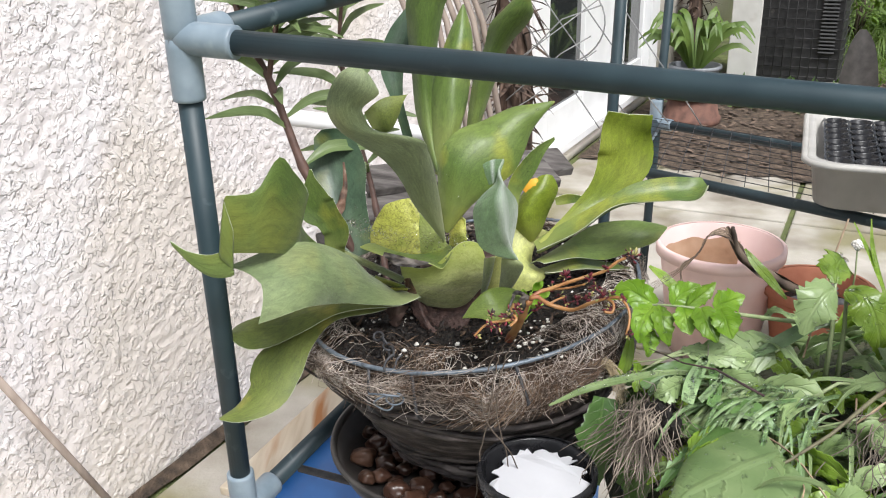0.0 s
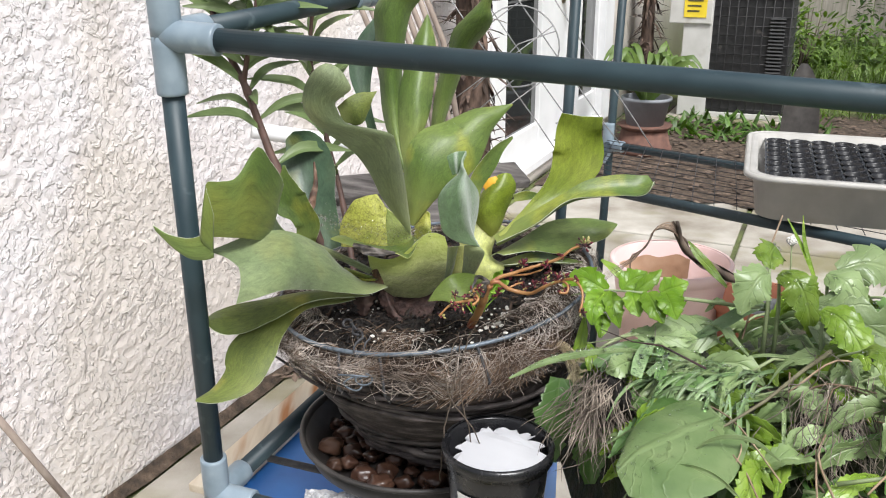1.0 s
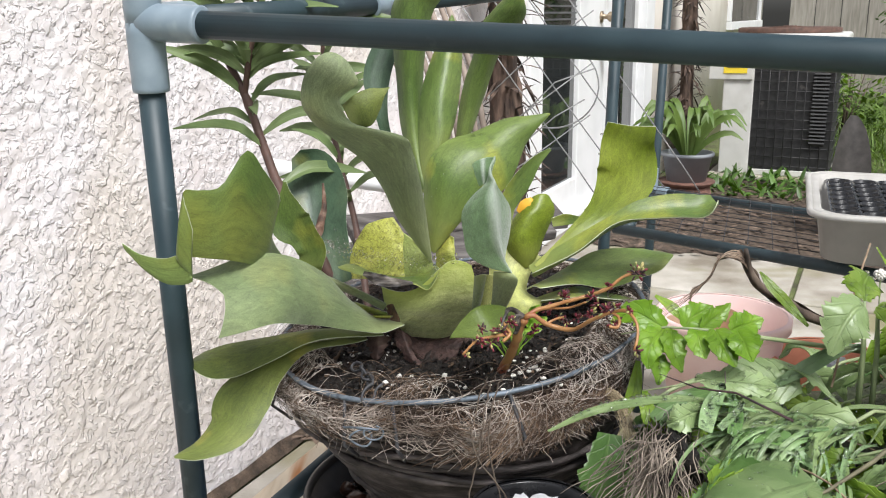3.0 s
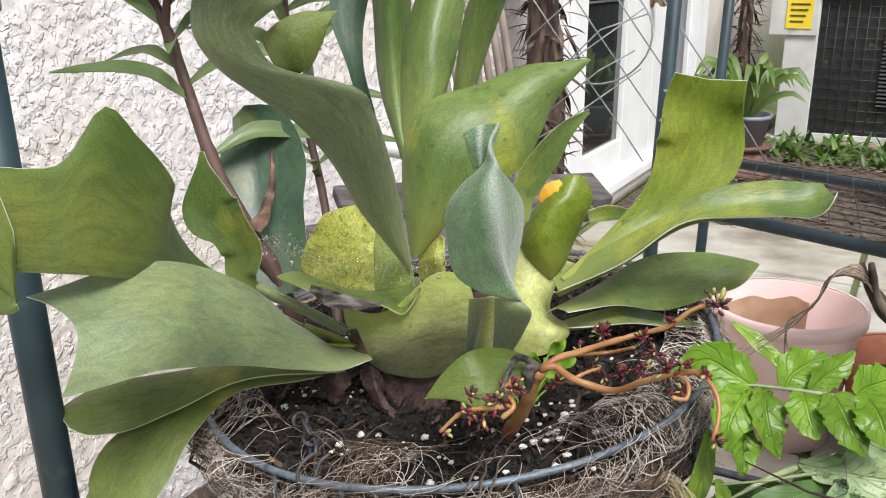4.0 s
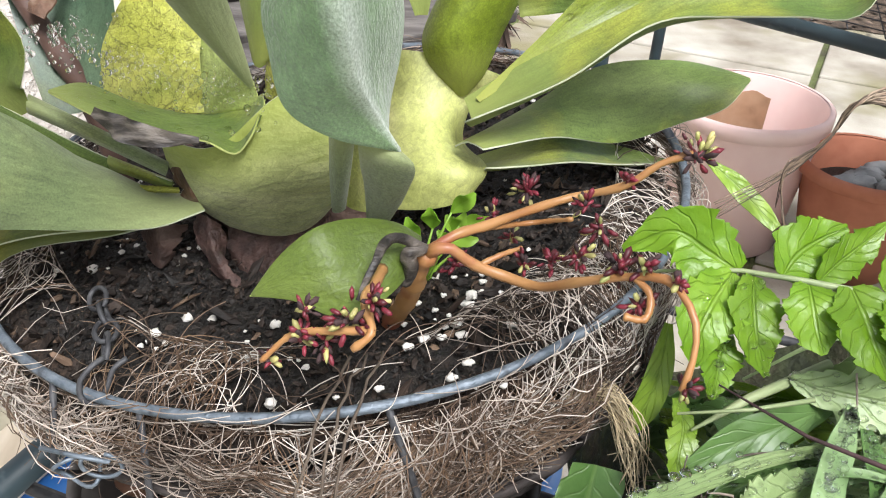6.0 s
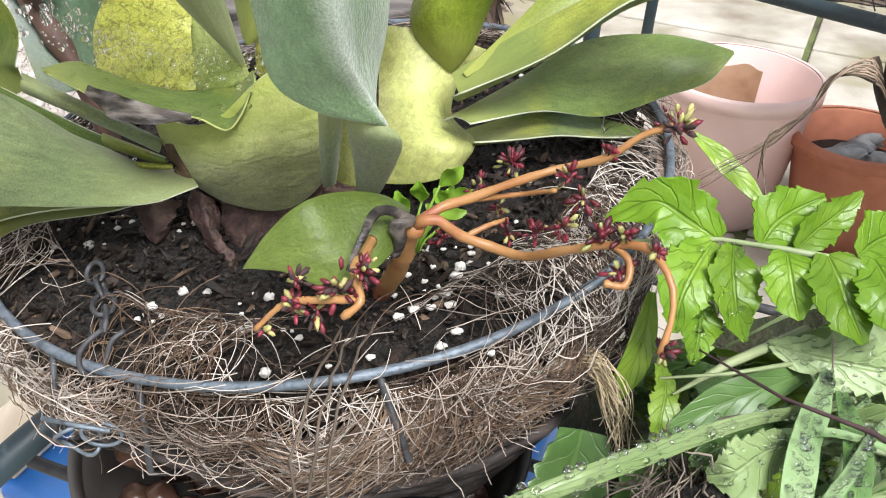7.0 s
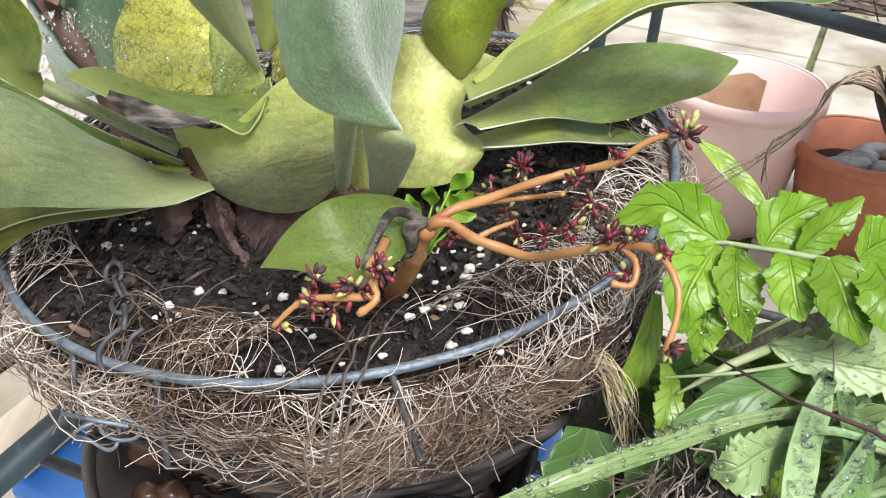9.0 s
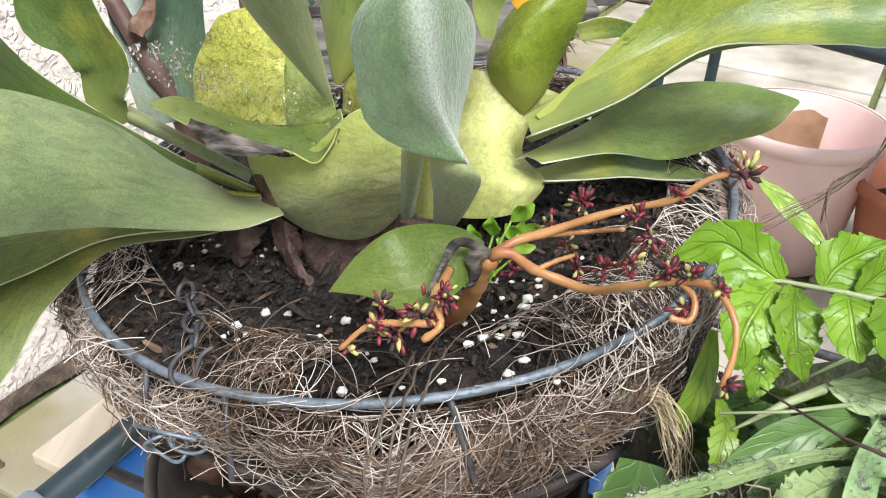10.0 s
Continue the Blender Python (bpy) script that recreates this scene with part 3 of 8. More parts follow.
# ---- the hanging basket ----
CX, CY, CZ, CR = 0.035, 0.9726, 0.5975, 0.1987
LEAN = Matrix(((1, 0, 0, 0), (0, 1, 0, 0), (0.118, 0.053, 1, -0.118 * CX - 0.053 * CY), (0, 0, 0, 1)))   # the basket hangs askew
basket = thing("hanging_basket", (CX, CY, 0.40), "round wire hanging basket lined with brown coconut fibre", "basket")
ring = [(CX + CR * math.cos(a), CY + CR * math.sin(a), CZ + 0.0012 * math.sin(3 * a)) for a in np.linspace(0, 2 * math.pi, 97)]
part("wire_rim", Geo().tube(ring, 0.0024, 10, caps=False).move(LEAN), WIRE, basket, "galvanised wire rim")
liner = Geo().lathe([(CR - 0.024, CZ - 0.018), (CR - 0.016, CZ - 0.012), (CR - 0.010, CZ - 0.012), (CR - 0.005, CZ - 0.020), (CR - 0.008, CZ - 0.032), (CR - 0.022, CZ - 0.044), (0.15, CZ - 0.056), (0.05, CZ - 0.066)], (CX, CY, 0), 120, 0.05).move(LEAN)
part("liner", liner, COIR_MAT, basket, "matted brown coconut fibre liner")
LUMPS = [(3.25, 0.32), (3.5, 0.2), (4.45, 0.10), (5.78, 0.30), (5.55, 0.22), (5.4, 0.12), (0.3, 0.4), (1.6, 1.2)]   # angles where fibre spills inwards over the lip


def fibres(geo, count, seed, pale):
    """Curled strands that wander over the belt below the rim, and over the lip where it spills inwards."""
    rnd = random.Random(seed)
    for _ in range(count):
        a = rnd.uniform(0, 2 * math.pi)
        inner = rnd.random() < 0.115
        if inner:
            c, half = rnd.choice(LUMPS)
            a = rnd.gauss(c, half * 0.55)
            s = rnd.uniform(-0.34, 0.1) if not 4.4 < c < 4.6 else rnd.uniform(-0.24, 0.08)
        else:
            s = rnd.uniform(-0.02, 1.0)
        if not inner and noise.noise((math.cos(a) * 6, math.sin(a) * 6, s * 1.8 + seed)) < (0.2 if pale else 0.14) and rnd.random() < 0.95:
            continue
        if pale and not inner and s > 0.12 and rnd.random() < 0.6 * math.exp(-((a - 5.06) / 0.11) ** 2):
            continue
        lay = 1.9 * noise.noise((math.cos(a) * 4.5, math.sin(a) * 4.5, s * 1.6 + seed * 3)) + rnd.gauss(0, 0.5) if rnd.random() < 0.45 else rnd.gauss(0, 1)
        da, ds = math.cos(lay) * rnd.choice((-1, 1)), math.sin(lay)
        curl = rnd.gauss(0, 1.05)
        step = rnd.uniform(0.004, 0.0105)
        off = (abs(rnd.gauss(0.002, 0.005)) + 0.001) * (1 - 0.6 * max(0, math.cos(a - 6.0)) ** 3)
        puff = rnd.uniform(-0.3, 1.0) * 0.004
        n = 11
        pts = []
        turn = math.atan2(ds, da)
        for i in range(n):
            f = i / (n - 1)
            if s < 0:
                r, z = CR - 0.008 + s * 0.09, CZ - 0.001 - 0.07 * (s + 0.22) ** 2
            else:
                q = min(s * (0.86 + 0.55 * noise.noise((math.cos(a) * 2.5, math.sin(a) * 2.5, 9)) + 0.4 * noise.noise((math.cos(a) * 8, math.sin(a) * 8, 4))) * (1 - 0.62 * max(0, math.cos(a - 6.0)) ** 3) * (0.44 + 0.56 * max(0, math.cos(a - 4.98)) ** 5), 1.0)
                r, z = CR - 0.003 + 0.008 * math.sin(min(q * 2.6, 2.6)) - 0.006 * q * q + 0.013 * q * math.cos(a), CZ - 0.009 - 0.046 * q ** 1.2
            lift = off + 0.014 * max(0, noise.noise((math.cos(a) * 6, math.sin(a) * 6, s * 1.5))) * min(1, abs(s) * 4 + 0.2) + (puff + 0.010 * max(0, math.cos(a - 3.35)) ** 12 * rnd.random()) * math.sin(f * 3.14) + 0.003 * noise.noise((a * 6, s * 4, seed))
            r, z = (r + lift, z) if s >= 0.12 else (r + lift * 0.3, z + lift * (1.0 if inner else 0.3))
            pts.append(Vector((CX + r * math.cos(a), CY + r * math.sin(a), z)))
            a += math.cos(turn) * step / 0.19
            s = max(-0.36 if inner else 0.0, s + math.sin(turn) * step / 0.075)
            turn += curl * 0.4 + rnd.gauss(0, 0.07)
        t = rnd.uniform(0.00015, 0.00032)
        gold = rnd.random() < (0.4 if inner and 4.1 < a < 4.75 else 0.1)
        geo.tube(pts, [t] * (n - 1) + [t * 0.4], 3, caps=False, slot=2 if gold else pale)
    return geo


def bundles(geo):
    """Locks of straighter golden fibre that fan out below the rim, and long pale curls that loop over it."""
    rnd = random.Random(23)
    for _ in range(40):
        a0 = rnd.choice((rnd.uniform(2.9, 5.6), rnd.gauss(5.05, 0.13), rnd.gauss(5.08, 0.1), rnd.gauss(5.06, 0.08)))
        lean = rnd.gauss(0, 0.5)
        for _ in range(rnd.randint(6, 12)):
            a, pts, turn, proud = a0 + rnd.gauss(0, 0.03), [], lean + rnd.gauss(0, 0.65), rnd.uniform(0.0, 0.008)
            reach = rnd.uniform(0.016, 0.032) + 0.026 * max(0, math.cos(a0 - 4.95)) ** 6
            for i in range(7):
                f = i / 6
                r = CR + 0.002 + (0.005 + proud) * math.sin(f * 2.6) + rnd.uniform(0, 0.0012)
                b = a + turn * reach * f / CR + 0.01 * math.sin(f * 5 + a * 40)
                pts.append((CX + r * math.cos(b), CY + r * math.sin(b), CZ - 0.010 - reach * f))
            geo.tube(pts, rnd.uniform(0.0002, 0.00036), 3, caps=False, slot=rnd.choice((0, 2, 2, 1)))
    for _ in range(700):
        a, w, l = rnd.uniform(2.9, 6.5), rnd.gauss(0, 0.9), rnd.uniform(0.02, 0.06)
        low, bow = rnd.uniform(-0.05, -0.014) if rnd.random() < 0.88 else rnd.uniform(-0.01, 0.004), rnd.uniform(-0.014, 0.010)
        pts = []
        for i in range(10):
            f = i / 9
            b = a + math.cos(w) * l * f / CR
            z = CZ + low + math.sin(w) * l * f + bow * math.sin(f * 3.14)
            r = CR + 0.006 + 0.010 * math.sin(f * 3.14) * (0.4 + 0.6 * abs(bow) / 0.014) - 0.25 * max(0, z - CZ + 0.004)
            pts.append((CX + r * math.cos(b), CY + r * math.sin(b), min(z, CZ + (0.006 if low > -0.012 else -0.006))))
        if min(p[2] for p in pts) > CZ - 0.027 - 0.029 * max(0, math.cos(a - 4.9)) ** 6:
            geo.tube(pts, rnd.uniform(0.0002, 0.0003), 3, caps=False, slot=1)
    for _ in range(260):   # loose ends that hang below the belt
        a = rnd.uniform(2.9, 6.3)
        r, z = CR - 0.004 + 0.013 * 0.6 * math.cos(a) + rnd.uniform(-0.004, 0.008), CZ - rnd.uniform(0.02, 0.03) - 0.012 * max(0, math.cos(a - 4.95)) ** 4
        p, d = Vector((CX + r * math.cos(a), CY + r * math.sin(a), z)), Vector((rnd.gauss(0, 0.6), rnd.gauss(0, 0.4), -0.8)).normalized()
        pts = []
        for i in range(8):
            pts.append(p)
            p = p + d * rnd.uniform(0.003, 0.006)
            d = (d + Vector((rnd.gauss(0, 0.35), rnd.gauss(0, 0.3), rnd.gauss(-0.05, 0.25)))).normalized()
        geo.tube(pts, rnd.uniform(0.00014, 0.00024), 3, caps=False, slot=rnd.choice((0, 1, 1)))
    return geo


COIR_GOLD = material("coir_gold", [(0.025, 0.014, 0.009), (0.105, 0.062, 0.036), (0.33, 0.225, 0.145)], 0.75, 16, vary=0.5, island=True, bump=0.0)
COIR_PALE = material("coir_pale", [(0.22, 0.17, 0.135), (0.45, 0.385, 0.335), (0.74, 0.68, 0.62)], 0.7, 14, vary=0.45, island=True, bump=0.0)
part("coir_fibre", bundles(fibres(fibres(Geo(), 4600, 3, 1), 4400, 7, 0)).move(LEAN), [COIR, COIR_PALE, COIR_GOLD], basket, "tangled pale and brown coconut fibre", kind="stuff")
soil = Geo()
na, nr = 150, 52
sv = []
for i in range(nr + 1):
    r = (CR - 0.003) * i / nr
    for k in range(na):
        a = 6.28318 * k / na
        x, y = r * math.cos(a), r * math.sin(a)
        h = 0.004 * noise.noise((x * 45, y * 45, 1)) + 0.0032 * noise.noise((x * 110, y * 110, 2)) + 0.002 * noise.noise((x * 240, y * 240, 3))
        sv.append((CX + x, CY + y, CZ - 0.008 - 0.006 * (r / CR) ** 2 - 0.012 * max(0, r / CR - 0.92) / 0.07 + h))
soil.add(sv, [(i * na + k, i * na + (k + 1) % na, (i + 1) * na + (k + 1) % na, (i + 1) * na + k) for i in range(nr) for k in range(na)])
part("soil", soil.move(LEAN), SOIL, basket, "dark crumbly potting soil")

# frond spines: x, y, z, width, lean
FRONDS = {
    "F1": [(-0.034, 0.905, 0.615, 0.038, -68), (-0.048, 0.895, 0.618, 0.034, -46), (-0.069, 0.87, 0.637, 0.037, -19), (-0.1, 0.83, 0.669, 0.055, 5), (-0.134, 0.79, 0.69, 0.068, 4), (-0.17, 0.76, 0.69, 0.068, -5)],
    "F4": [(-0.1, 0.96, 0.64, 0.045, 1), (-0.111, 0.98, 0.668, 0.053, 4), (-0.12, 1, 0.696, 0.061, 3), (-0.126, 1.02, 0.728, 0.071, 4), (-0.135, 1.03, 0.758, 0.053, 8), (-0.148, 1.03, 0.772, 0.015, 28)],
    "F6b": [(-0.019, 0.97, 0.71, 0.006, 19), (-0.038, 1.02, 0.767, 0.011, 16), (-0.049, 1.02, 0.811, 0.013, -1), (-0.055, 1.03, 0.853, 0.029, -5), (-0.046, 1.04, 0.883, 0.028, -7), (-0.03, 1.05, 0.912, 0.016, -1)],
    "F10": [(0.083, 0.91, 0.715, 0.006, 7), (0.082, 0.912, 0.734, 0.016, -12), (0.096, 0.912, 0.76, 0.019, -21), (0.11, 0.912, 0.78, 0.011, -26), (0.124, 0.912, 0.792, 0.003, -26)],
    "F13": [(0.112, 0.92, 0.67, 0.003, -8), (0.152, 0.93, 0.701, 0.015, -8), (0.182, 0.94, 0.724, 0.032, -17), (0.206, 0.945, 0.758, 0.063, -12), (0.206, 0.945, 0.79, 0.054, -2), (0.208, 0.94, 0.81, 0.049, -6)],
    "F14": [(0.108, 0.91, 0.664, 0.03, 59), (0.15, 0.91, 0.69, 0.03, 48), (0.189, 0.91, 0.716, 0.029, 53), (0.217, 0.912, 0.725, 0.032, 30), (0.252, 0.914, 0.729, 0.034, 25), (0.28, 0.916, 0.73, 0.033, 28), (0.292, 0.916, 0.737, 0.03, 59)],
    "F15": [(0.108, 0.91, 0.65, 0.024, 65), (0.148, 0.94, 0.652, 0.027, 30), (0.186, 0.96, 0.654, 0.044, 1), (0.228, 0.98, 0.657, 0.039, 10), (0.256, 0.985, 0.66, 0.031, 34), (0.27, 0.985, 0.662, 0.003, 34)],
    "F16": [(0.131, 0.945, 0.71, 0.009, -36), (0.144, 0.945, 0.713, 0.012, -38), (0.16, 0.948, 0.712, 0.007, -36), (0.172, 0.949, 0.712, 0.003, -36)],
    "F17": [(0.116, 0.93, 0.628, 0.03, 69), (0.159, 0.94, 0.633, 0.027, 44), (0.197, 0.96, 0.621, 0.025, 53), (0.226, 0.97, 0.616, 0.003, 53)],
    "F18": [(-0.051, 0.91, 0.603, 0.031, -68), (-0.118, 0.88, 0.612, 0.031, -47), (-0.162, 0.86, 0.605, 0.038, -28), (-0.2, 0.845, 0.599, 0.043, -26), (-0.221, 0.836, 0.6, 0.035, -51), (-0.227, 0.834, 0.601, 0.003, -51)],
    "F19": [(-0.066, 0.91, 0.597, 0.017, -56), (-0.124, 0.88, 0.597, 0.01, -4), (-0.157, 0.85, 0.587, 0.039, -20), (-0.176, 0.82, 0.568, 0.057, -12), (-0.184, 0.8, 0.55, 0.047, -13), (-0.21, 0.785, 0.536, 0.029, -34), (-0.232, 0.781, 0.53, 0.003, -34)],
    "F3": [(-0.11, 0.905, 0.66, 0.008, 17), (-0.116, 0.9, 0.675, 0.022, 6), (-0.114, 0.9, 0.692, 0.029, 7), (-0.122, 0.9, 0.709, 0.03, 21), (-0.134, 0.9, 0.724, 0.042, 17), (-0.137, 0.902, 0.741, 0.025, 6), (-0.138, 0.902, 0.756, 0.008, 1), (-0.138, 0.902, 0.764, 0.003, 1)],
}

# broad leaves as rows of places across the leaf, from one end to the other
SHEETS = {
    "F5": [(0.002, 0.893, 0.686, 0.004, 0.893, 0.683, 0.006, 0.893, 0.685), (-0.025, 0.872, 0.731, -0.011, 0.866, 0.731, 0.002, 0.872, 0.731), (-0.038, 0.848, 0.768, -0.019, 0.84, 0.769, -0.002, 0.848, 0.768), (-0.053, 0.82, 0.797, -0.028, 0.812, 0.805, -0.008, 0.822, 0.803), (-0.071, 0.8, 0.817, -0.046, 0.792, 0.824, -0.016, 0.805, 0.821), (-0.09, 0.79, 0.835, -0.074, 0.782, 0.837, -0.056, 0.79, 0.833), (-0.098, 0.785, 0.852, -0.082, 0.778, 0.851, -0.065, 0.786, 0.847), (-0.096, 0.785, 0.869, -0.079, 0.778, 0.866, -0.066, 0.79, 0.855), (-0.091, 0.786, 0.879, -0.072, 0.78, 0.875, -0.054, 0.79, 0.864), (-0.083, 0.788, 0.888, -0.068, 0.784, 0.884, -0.051, 0.79, 0.87), (-0.075, 0.79, 0.892, -0.066, 0.79, 0.89, -0.057, 0.79, 0.882)],
    "F5d": [(-0.066, 0.8, 0.848, -0.063, 0.8, 0.84, -0.059, 0.8, 0.832), (-0.05, 0.805, 0.859, -0.047, 0.8, 0.846, -0.044, 0.803, 0.829), (-0.026, 0.815, 0.861, -0.031, 0.81, 0.853, -0.034, 0.81, 0.844)],
    "F6": [(-0.005, 0.95, 0.747, -0.002, 0.945, 0.746, 0.001, 0.95, 0.747), (-0.026, 0.985, 0.803, -0.013, 0.97, 0.801, -0.004, 0.985, 0.801), (-0.031, 1., 0.854, -0.017, 0.98, 0.853, -0.003, 1., 0.853), (-0.034, 1., 0.902, -0.014, 0.98, 0.903, 0.002, 1., 0.898), (-0.034, 1., 0.929, -0.011, 0.98, 0.933, 0.009, 1., 0.925), (-0.022, 1., 0.95, -0.001, 0.98, 0.952, 0.023, 0.995, 0.945), (-0.012, 1., 0.969, 0.008, 0.985, 0.967, 0.026, 0.99, 0.963), (-0.005, 1., 0.991, 0.008, 0.995, 0.987, 0.018, 0.99, 0.978)],
    "F7": [(-0.005, 0.95, 0.743, 0.001, 0.945, 0.743, 0.006, 0.95, 0.747), (-0.007, 0.965, 0.789, 0.01, 0.952, 0.788, 0.027, 0.965, 0.803), (-0.007, 0.985, 0.831, 0.014, 0.968, 0.834, 0.034, 0.985, 0.831), (0.002, 1., 0.864, 0.02, 0.985, 0.865, 0.038, 1., 0.863), (0.014, 1.01, 0.894, 0.026, 1., 0.894, 0.038, 1.01, 0.89), (0.028, 1.02, 0.92, 0.029, 1.02, 0.921, 0.031, 1.02, 0.917)],
    "F8": [(0.03, 0.95, 0.778, 0.034, 0.945, 0.778, 0.04, 0.95, 0.779), (0.033, 0.955, 0.812, 0.041, 0.945, 0.813, 0.05, 0.955, 0.811), (0.039, 0.95, 0.85, 0.05, 0.94, 0.851, 0.063, 0.95, 0.849), (0.051, 0.94, 0.887, 0.063, 0.927, 0.888, 0.077, 0.94, 0.887), (0.056, 0.925, 0.911, 0.074, 0.912, 0.912, 0.093, 0.925, 0.909), (0.068, 0.915, 0.925, 0.084, 0.903, 0.927, 0.099, 0.915, 0.922), (0.086, 0.905, 0.945, 0.091, 0.9, 0.943, 0.096, 0.905, 0.94), (0.096, 0.895, 0.964, 0.1, 0.893, 0.964, 0.104, 0.895, 0.964), (0.101, 0.89, 0.974, 0.102, 0.89, 0.975, 0.104, 0.89, 0.974)],
    "F9": [(0.005, 0.9, 0.694, 0.008, 0.898, 0.691, 0.012, 0.9, 0.694), (-0.001, 0.905, 0.741, 0.017, 0.892, 0.727, 0.037, 0.9, 0.724), (0.003, 0.915, 0.78, 0.03, 0.897, 0.766, 0.06, 0.905, 0.74), (0.019, 0.925, 0.797, 0.05, 0.907, 0.784, 0.081, 0.915, 0.754), (0.049, 0.94, 0.806, 0.071, 0.922, 0.794, 0.093, 0.93, 0.773), (0.083, 0.95, 0.818, 0.094, 0.938, 0.808, 0.103, 0.945, 0.793), (0.107, 0.955, 0.82, 0.112, 0.95, 0.815, 0.116, 0.952, 0.809), (0.128, 0.96, 0.822, 0.128, 0.96, 0.822, 0.129, 0.96, 0.821)],
    "S1": [(-0.046, 0.905, 0.654, -0.006, 0.874, 0.663, 0.017, 0.872, 0.685, 0.045, 0.885, 0.681), (-0.042, 0.905, 0.632, -0.005, 0.872, 0.642, 0.023, 0.868, 0.654, 0.053, 0.888, 0.649), (-0.03, 0.905, 0.611, -0.005, 0.883, 0.622, 0.022, 0.88, 0.628, 0.05, 0.9, 0.629), (-0.016, 0.908, 0.598, 0., 0.897, 0.601, 0.021, 0.895, 0.603, 0.039, 0.905, 0.616)],
    "S1b": [(-0.087, 0.885, 0.681, -0.087, 0.885, 0.68, -0.087, 0.885, 0.68), (-0.077, 0.895, 0.681, -0.068, 0.88, 0.679, -0.06, 0.868, 0.676), (-0.053, 0.9, 0.67, -0.045, 0.88, 0.671, -0.035, 0.862, 0.67), (-0.024, 0.9, 0.665, -0.016, 0.88, 0.667, -0.011, 0.862, 0.669), (-0.007, 0.9, 0.667, -0.001, 0.88, 0.666, 0.003, 0.862, 0.664), (0.001, 0.9, 0.671, 0.007, 0.88, 0.672, 0.009, 0.864, 0.671), (0.009, 0.895, 0.679, 0.013, 0.88, 0.68, 0.013, 0.868, 0.68)],
    "S2": [(-0.079, 0.93, 0.655, -0.047, 0.91, 0.661, -0.022, 0.905, 0.664), (-0.08, 0.935, 0.678, -0.048, 0.92, 0.687, -0.024, 0.915, 0.687), (-0.068, 0.935, 0.704, -0.045, 0.928, 0.707, -0.025, 0.925, 0.707), (-0.062, 0.935, 0.712, -0.048, 0.935, 0.717, -0.034, 0.933, 0.72)],
    "S3": [(-0.026, 0.912, 0.66, -0.009, 0.9, 0.667, 0.008, 0.895, 0.674), (-0.026, 0.92, 0.685, -0.011, 0.905, 0.689, 0.004, 0.895, 0.688), (-0.026, 0.928, 0.706, -0.02, 0.92, 0.704, -0.009, 0.905, 0.699)],
    "S4": [(0.01, 0.9, 0.675, 0.021, 0.89, 0.676, 0.03, 0.885, 0.682), (0.011, 0.905, 0.692, 0.022, 0.89, 0.696, 0.029, 0.888, 0.691), (0.019, 0.91, 0.703, 0.024, 0.905, 0.707, 0.028, 0.895, 0.707)],
    "F11": [(0.078, 0.8, 0.698, 0.079, 0.8, 0.697, 0.079, 0.8, 0.698), (0.055, 0.79, 0.707, 0.071, 0.793, 0.714, 0.074, 0.81, 0.698), (0.04, 0.785, 0.72, 0.065, 0.778, 0.734, 0.074, 0.815, 0.711), (0.036, 0.785, 0.738, 0.062, 0.768, 0.755, 0.078, 0.815, 0.733), (0.035, 0.785, 0.757, 0.06, 0.766, 0.771, 0.078, 0.81, 0.754), (0.044, 0.785, 0.771, 0.06, 0.772, 0.78, 0.071, 0.8, 0.768), (0.054, 0.785, 0.78, 0.061, 0.777, 0.787, 0.063, 0.787, 0.78), (0.056, 0.785, 0.782, 0.059, 0.781, 0.79, 0.061, 0.79, 0.785), (0.063, 0.79, 0.802, 0.063, 0.79, 0.804, 0.064, 0.79, 0.802)],
    "F11c": [(0.05, 0.792, 0.778, 0.054, 0.79, 0.78, 0.058, 0.788, 0.783), (0.046, 0.797, 0.789, 0.053, 0.793, 0.792, 0.061, 0.79, 0.793), (0.044, 0.8, 0.796, 0.053, 0.798, 0.801, 0.063, 0.792, 0.803)],
    "F11b": [(0.063, 0.804, 0.698, 0.071, 0.8, 0.699, 0.079, 0.8, 0.698), (0.063, 0.812, 0.686, 0.073, 0.8, 0.693, 0.084, 0.8, 0.692), (0.063, 0.83, 0.666, 0.072, 0.818, 0.67, 0.081, 0.815, 0.673), (0.062, 0.85, 0.639, 0.067, 0.845, 0.641, 0.073, 0.84, 0.645)],
    "ST3": [(0.047, 0.845, 0.682, 0.052, 0.835, 0.686, 0.058, 0.84, 0.685), (0.046, 0.85, 0.661, 0.051, 0.842, 0.664, 0.055, 0.848, 0.664), (0.044, 0.87, 0.631, 0.047, 0.866, 0.633, 0.05, 0.868, 0.634)],
    "S5": [(0.054, 0.86, 0.677, 0.061, 0.852, 0.681, 0.069, 0.86, 0.678), (0.053, 0.865, 0.657, 0.059, 0.86, 0.66, 0.066, 0.865, 0.658), (0.05, 0.878, 0.63, 0.056, 0.872, 0.631, 0.064, 0.876, 0.628)],
    "S6": [(0.065, 0.957, 0.681, 0.094, 0.957, 0.679, 0.127, 0.967, 0.665), (0.066, 0.955, 0.652, 0.091, 0.943, 0.655, 0.111, 0.965, 0.650), (0.066, 0.945, 0.634, 0.091, 0.925, 0.643, 0.107, 0.955, 0.631), (0.065, 0.930, 0.623, 0.095, 0.908, 0.634, 0.119, 0.925, 0.630), (0.063, 0.920, 0.606, 0.092, 0.905, 0.615, 0.112, 0.915, 0.619)],
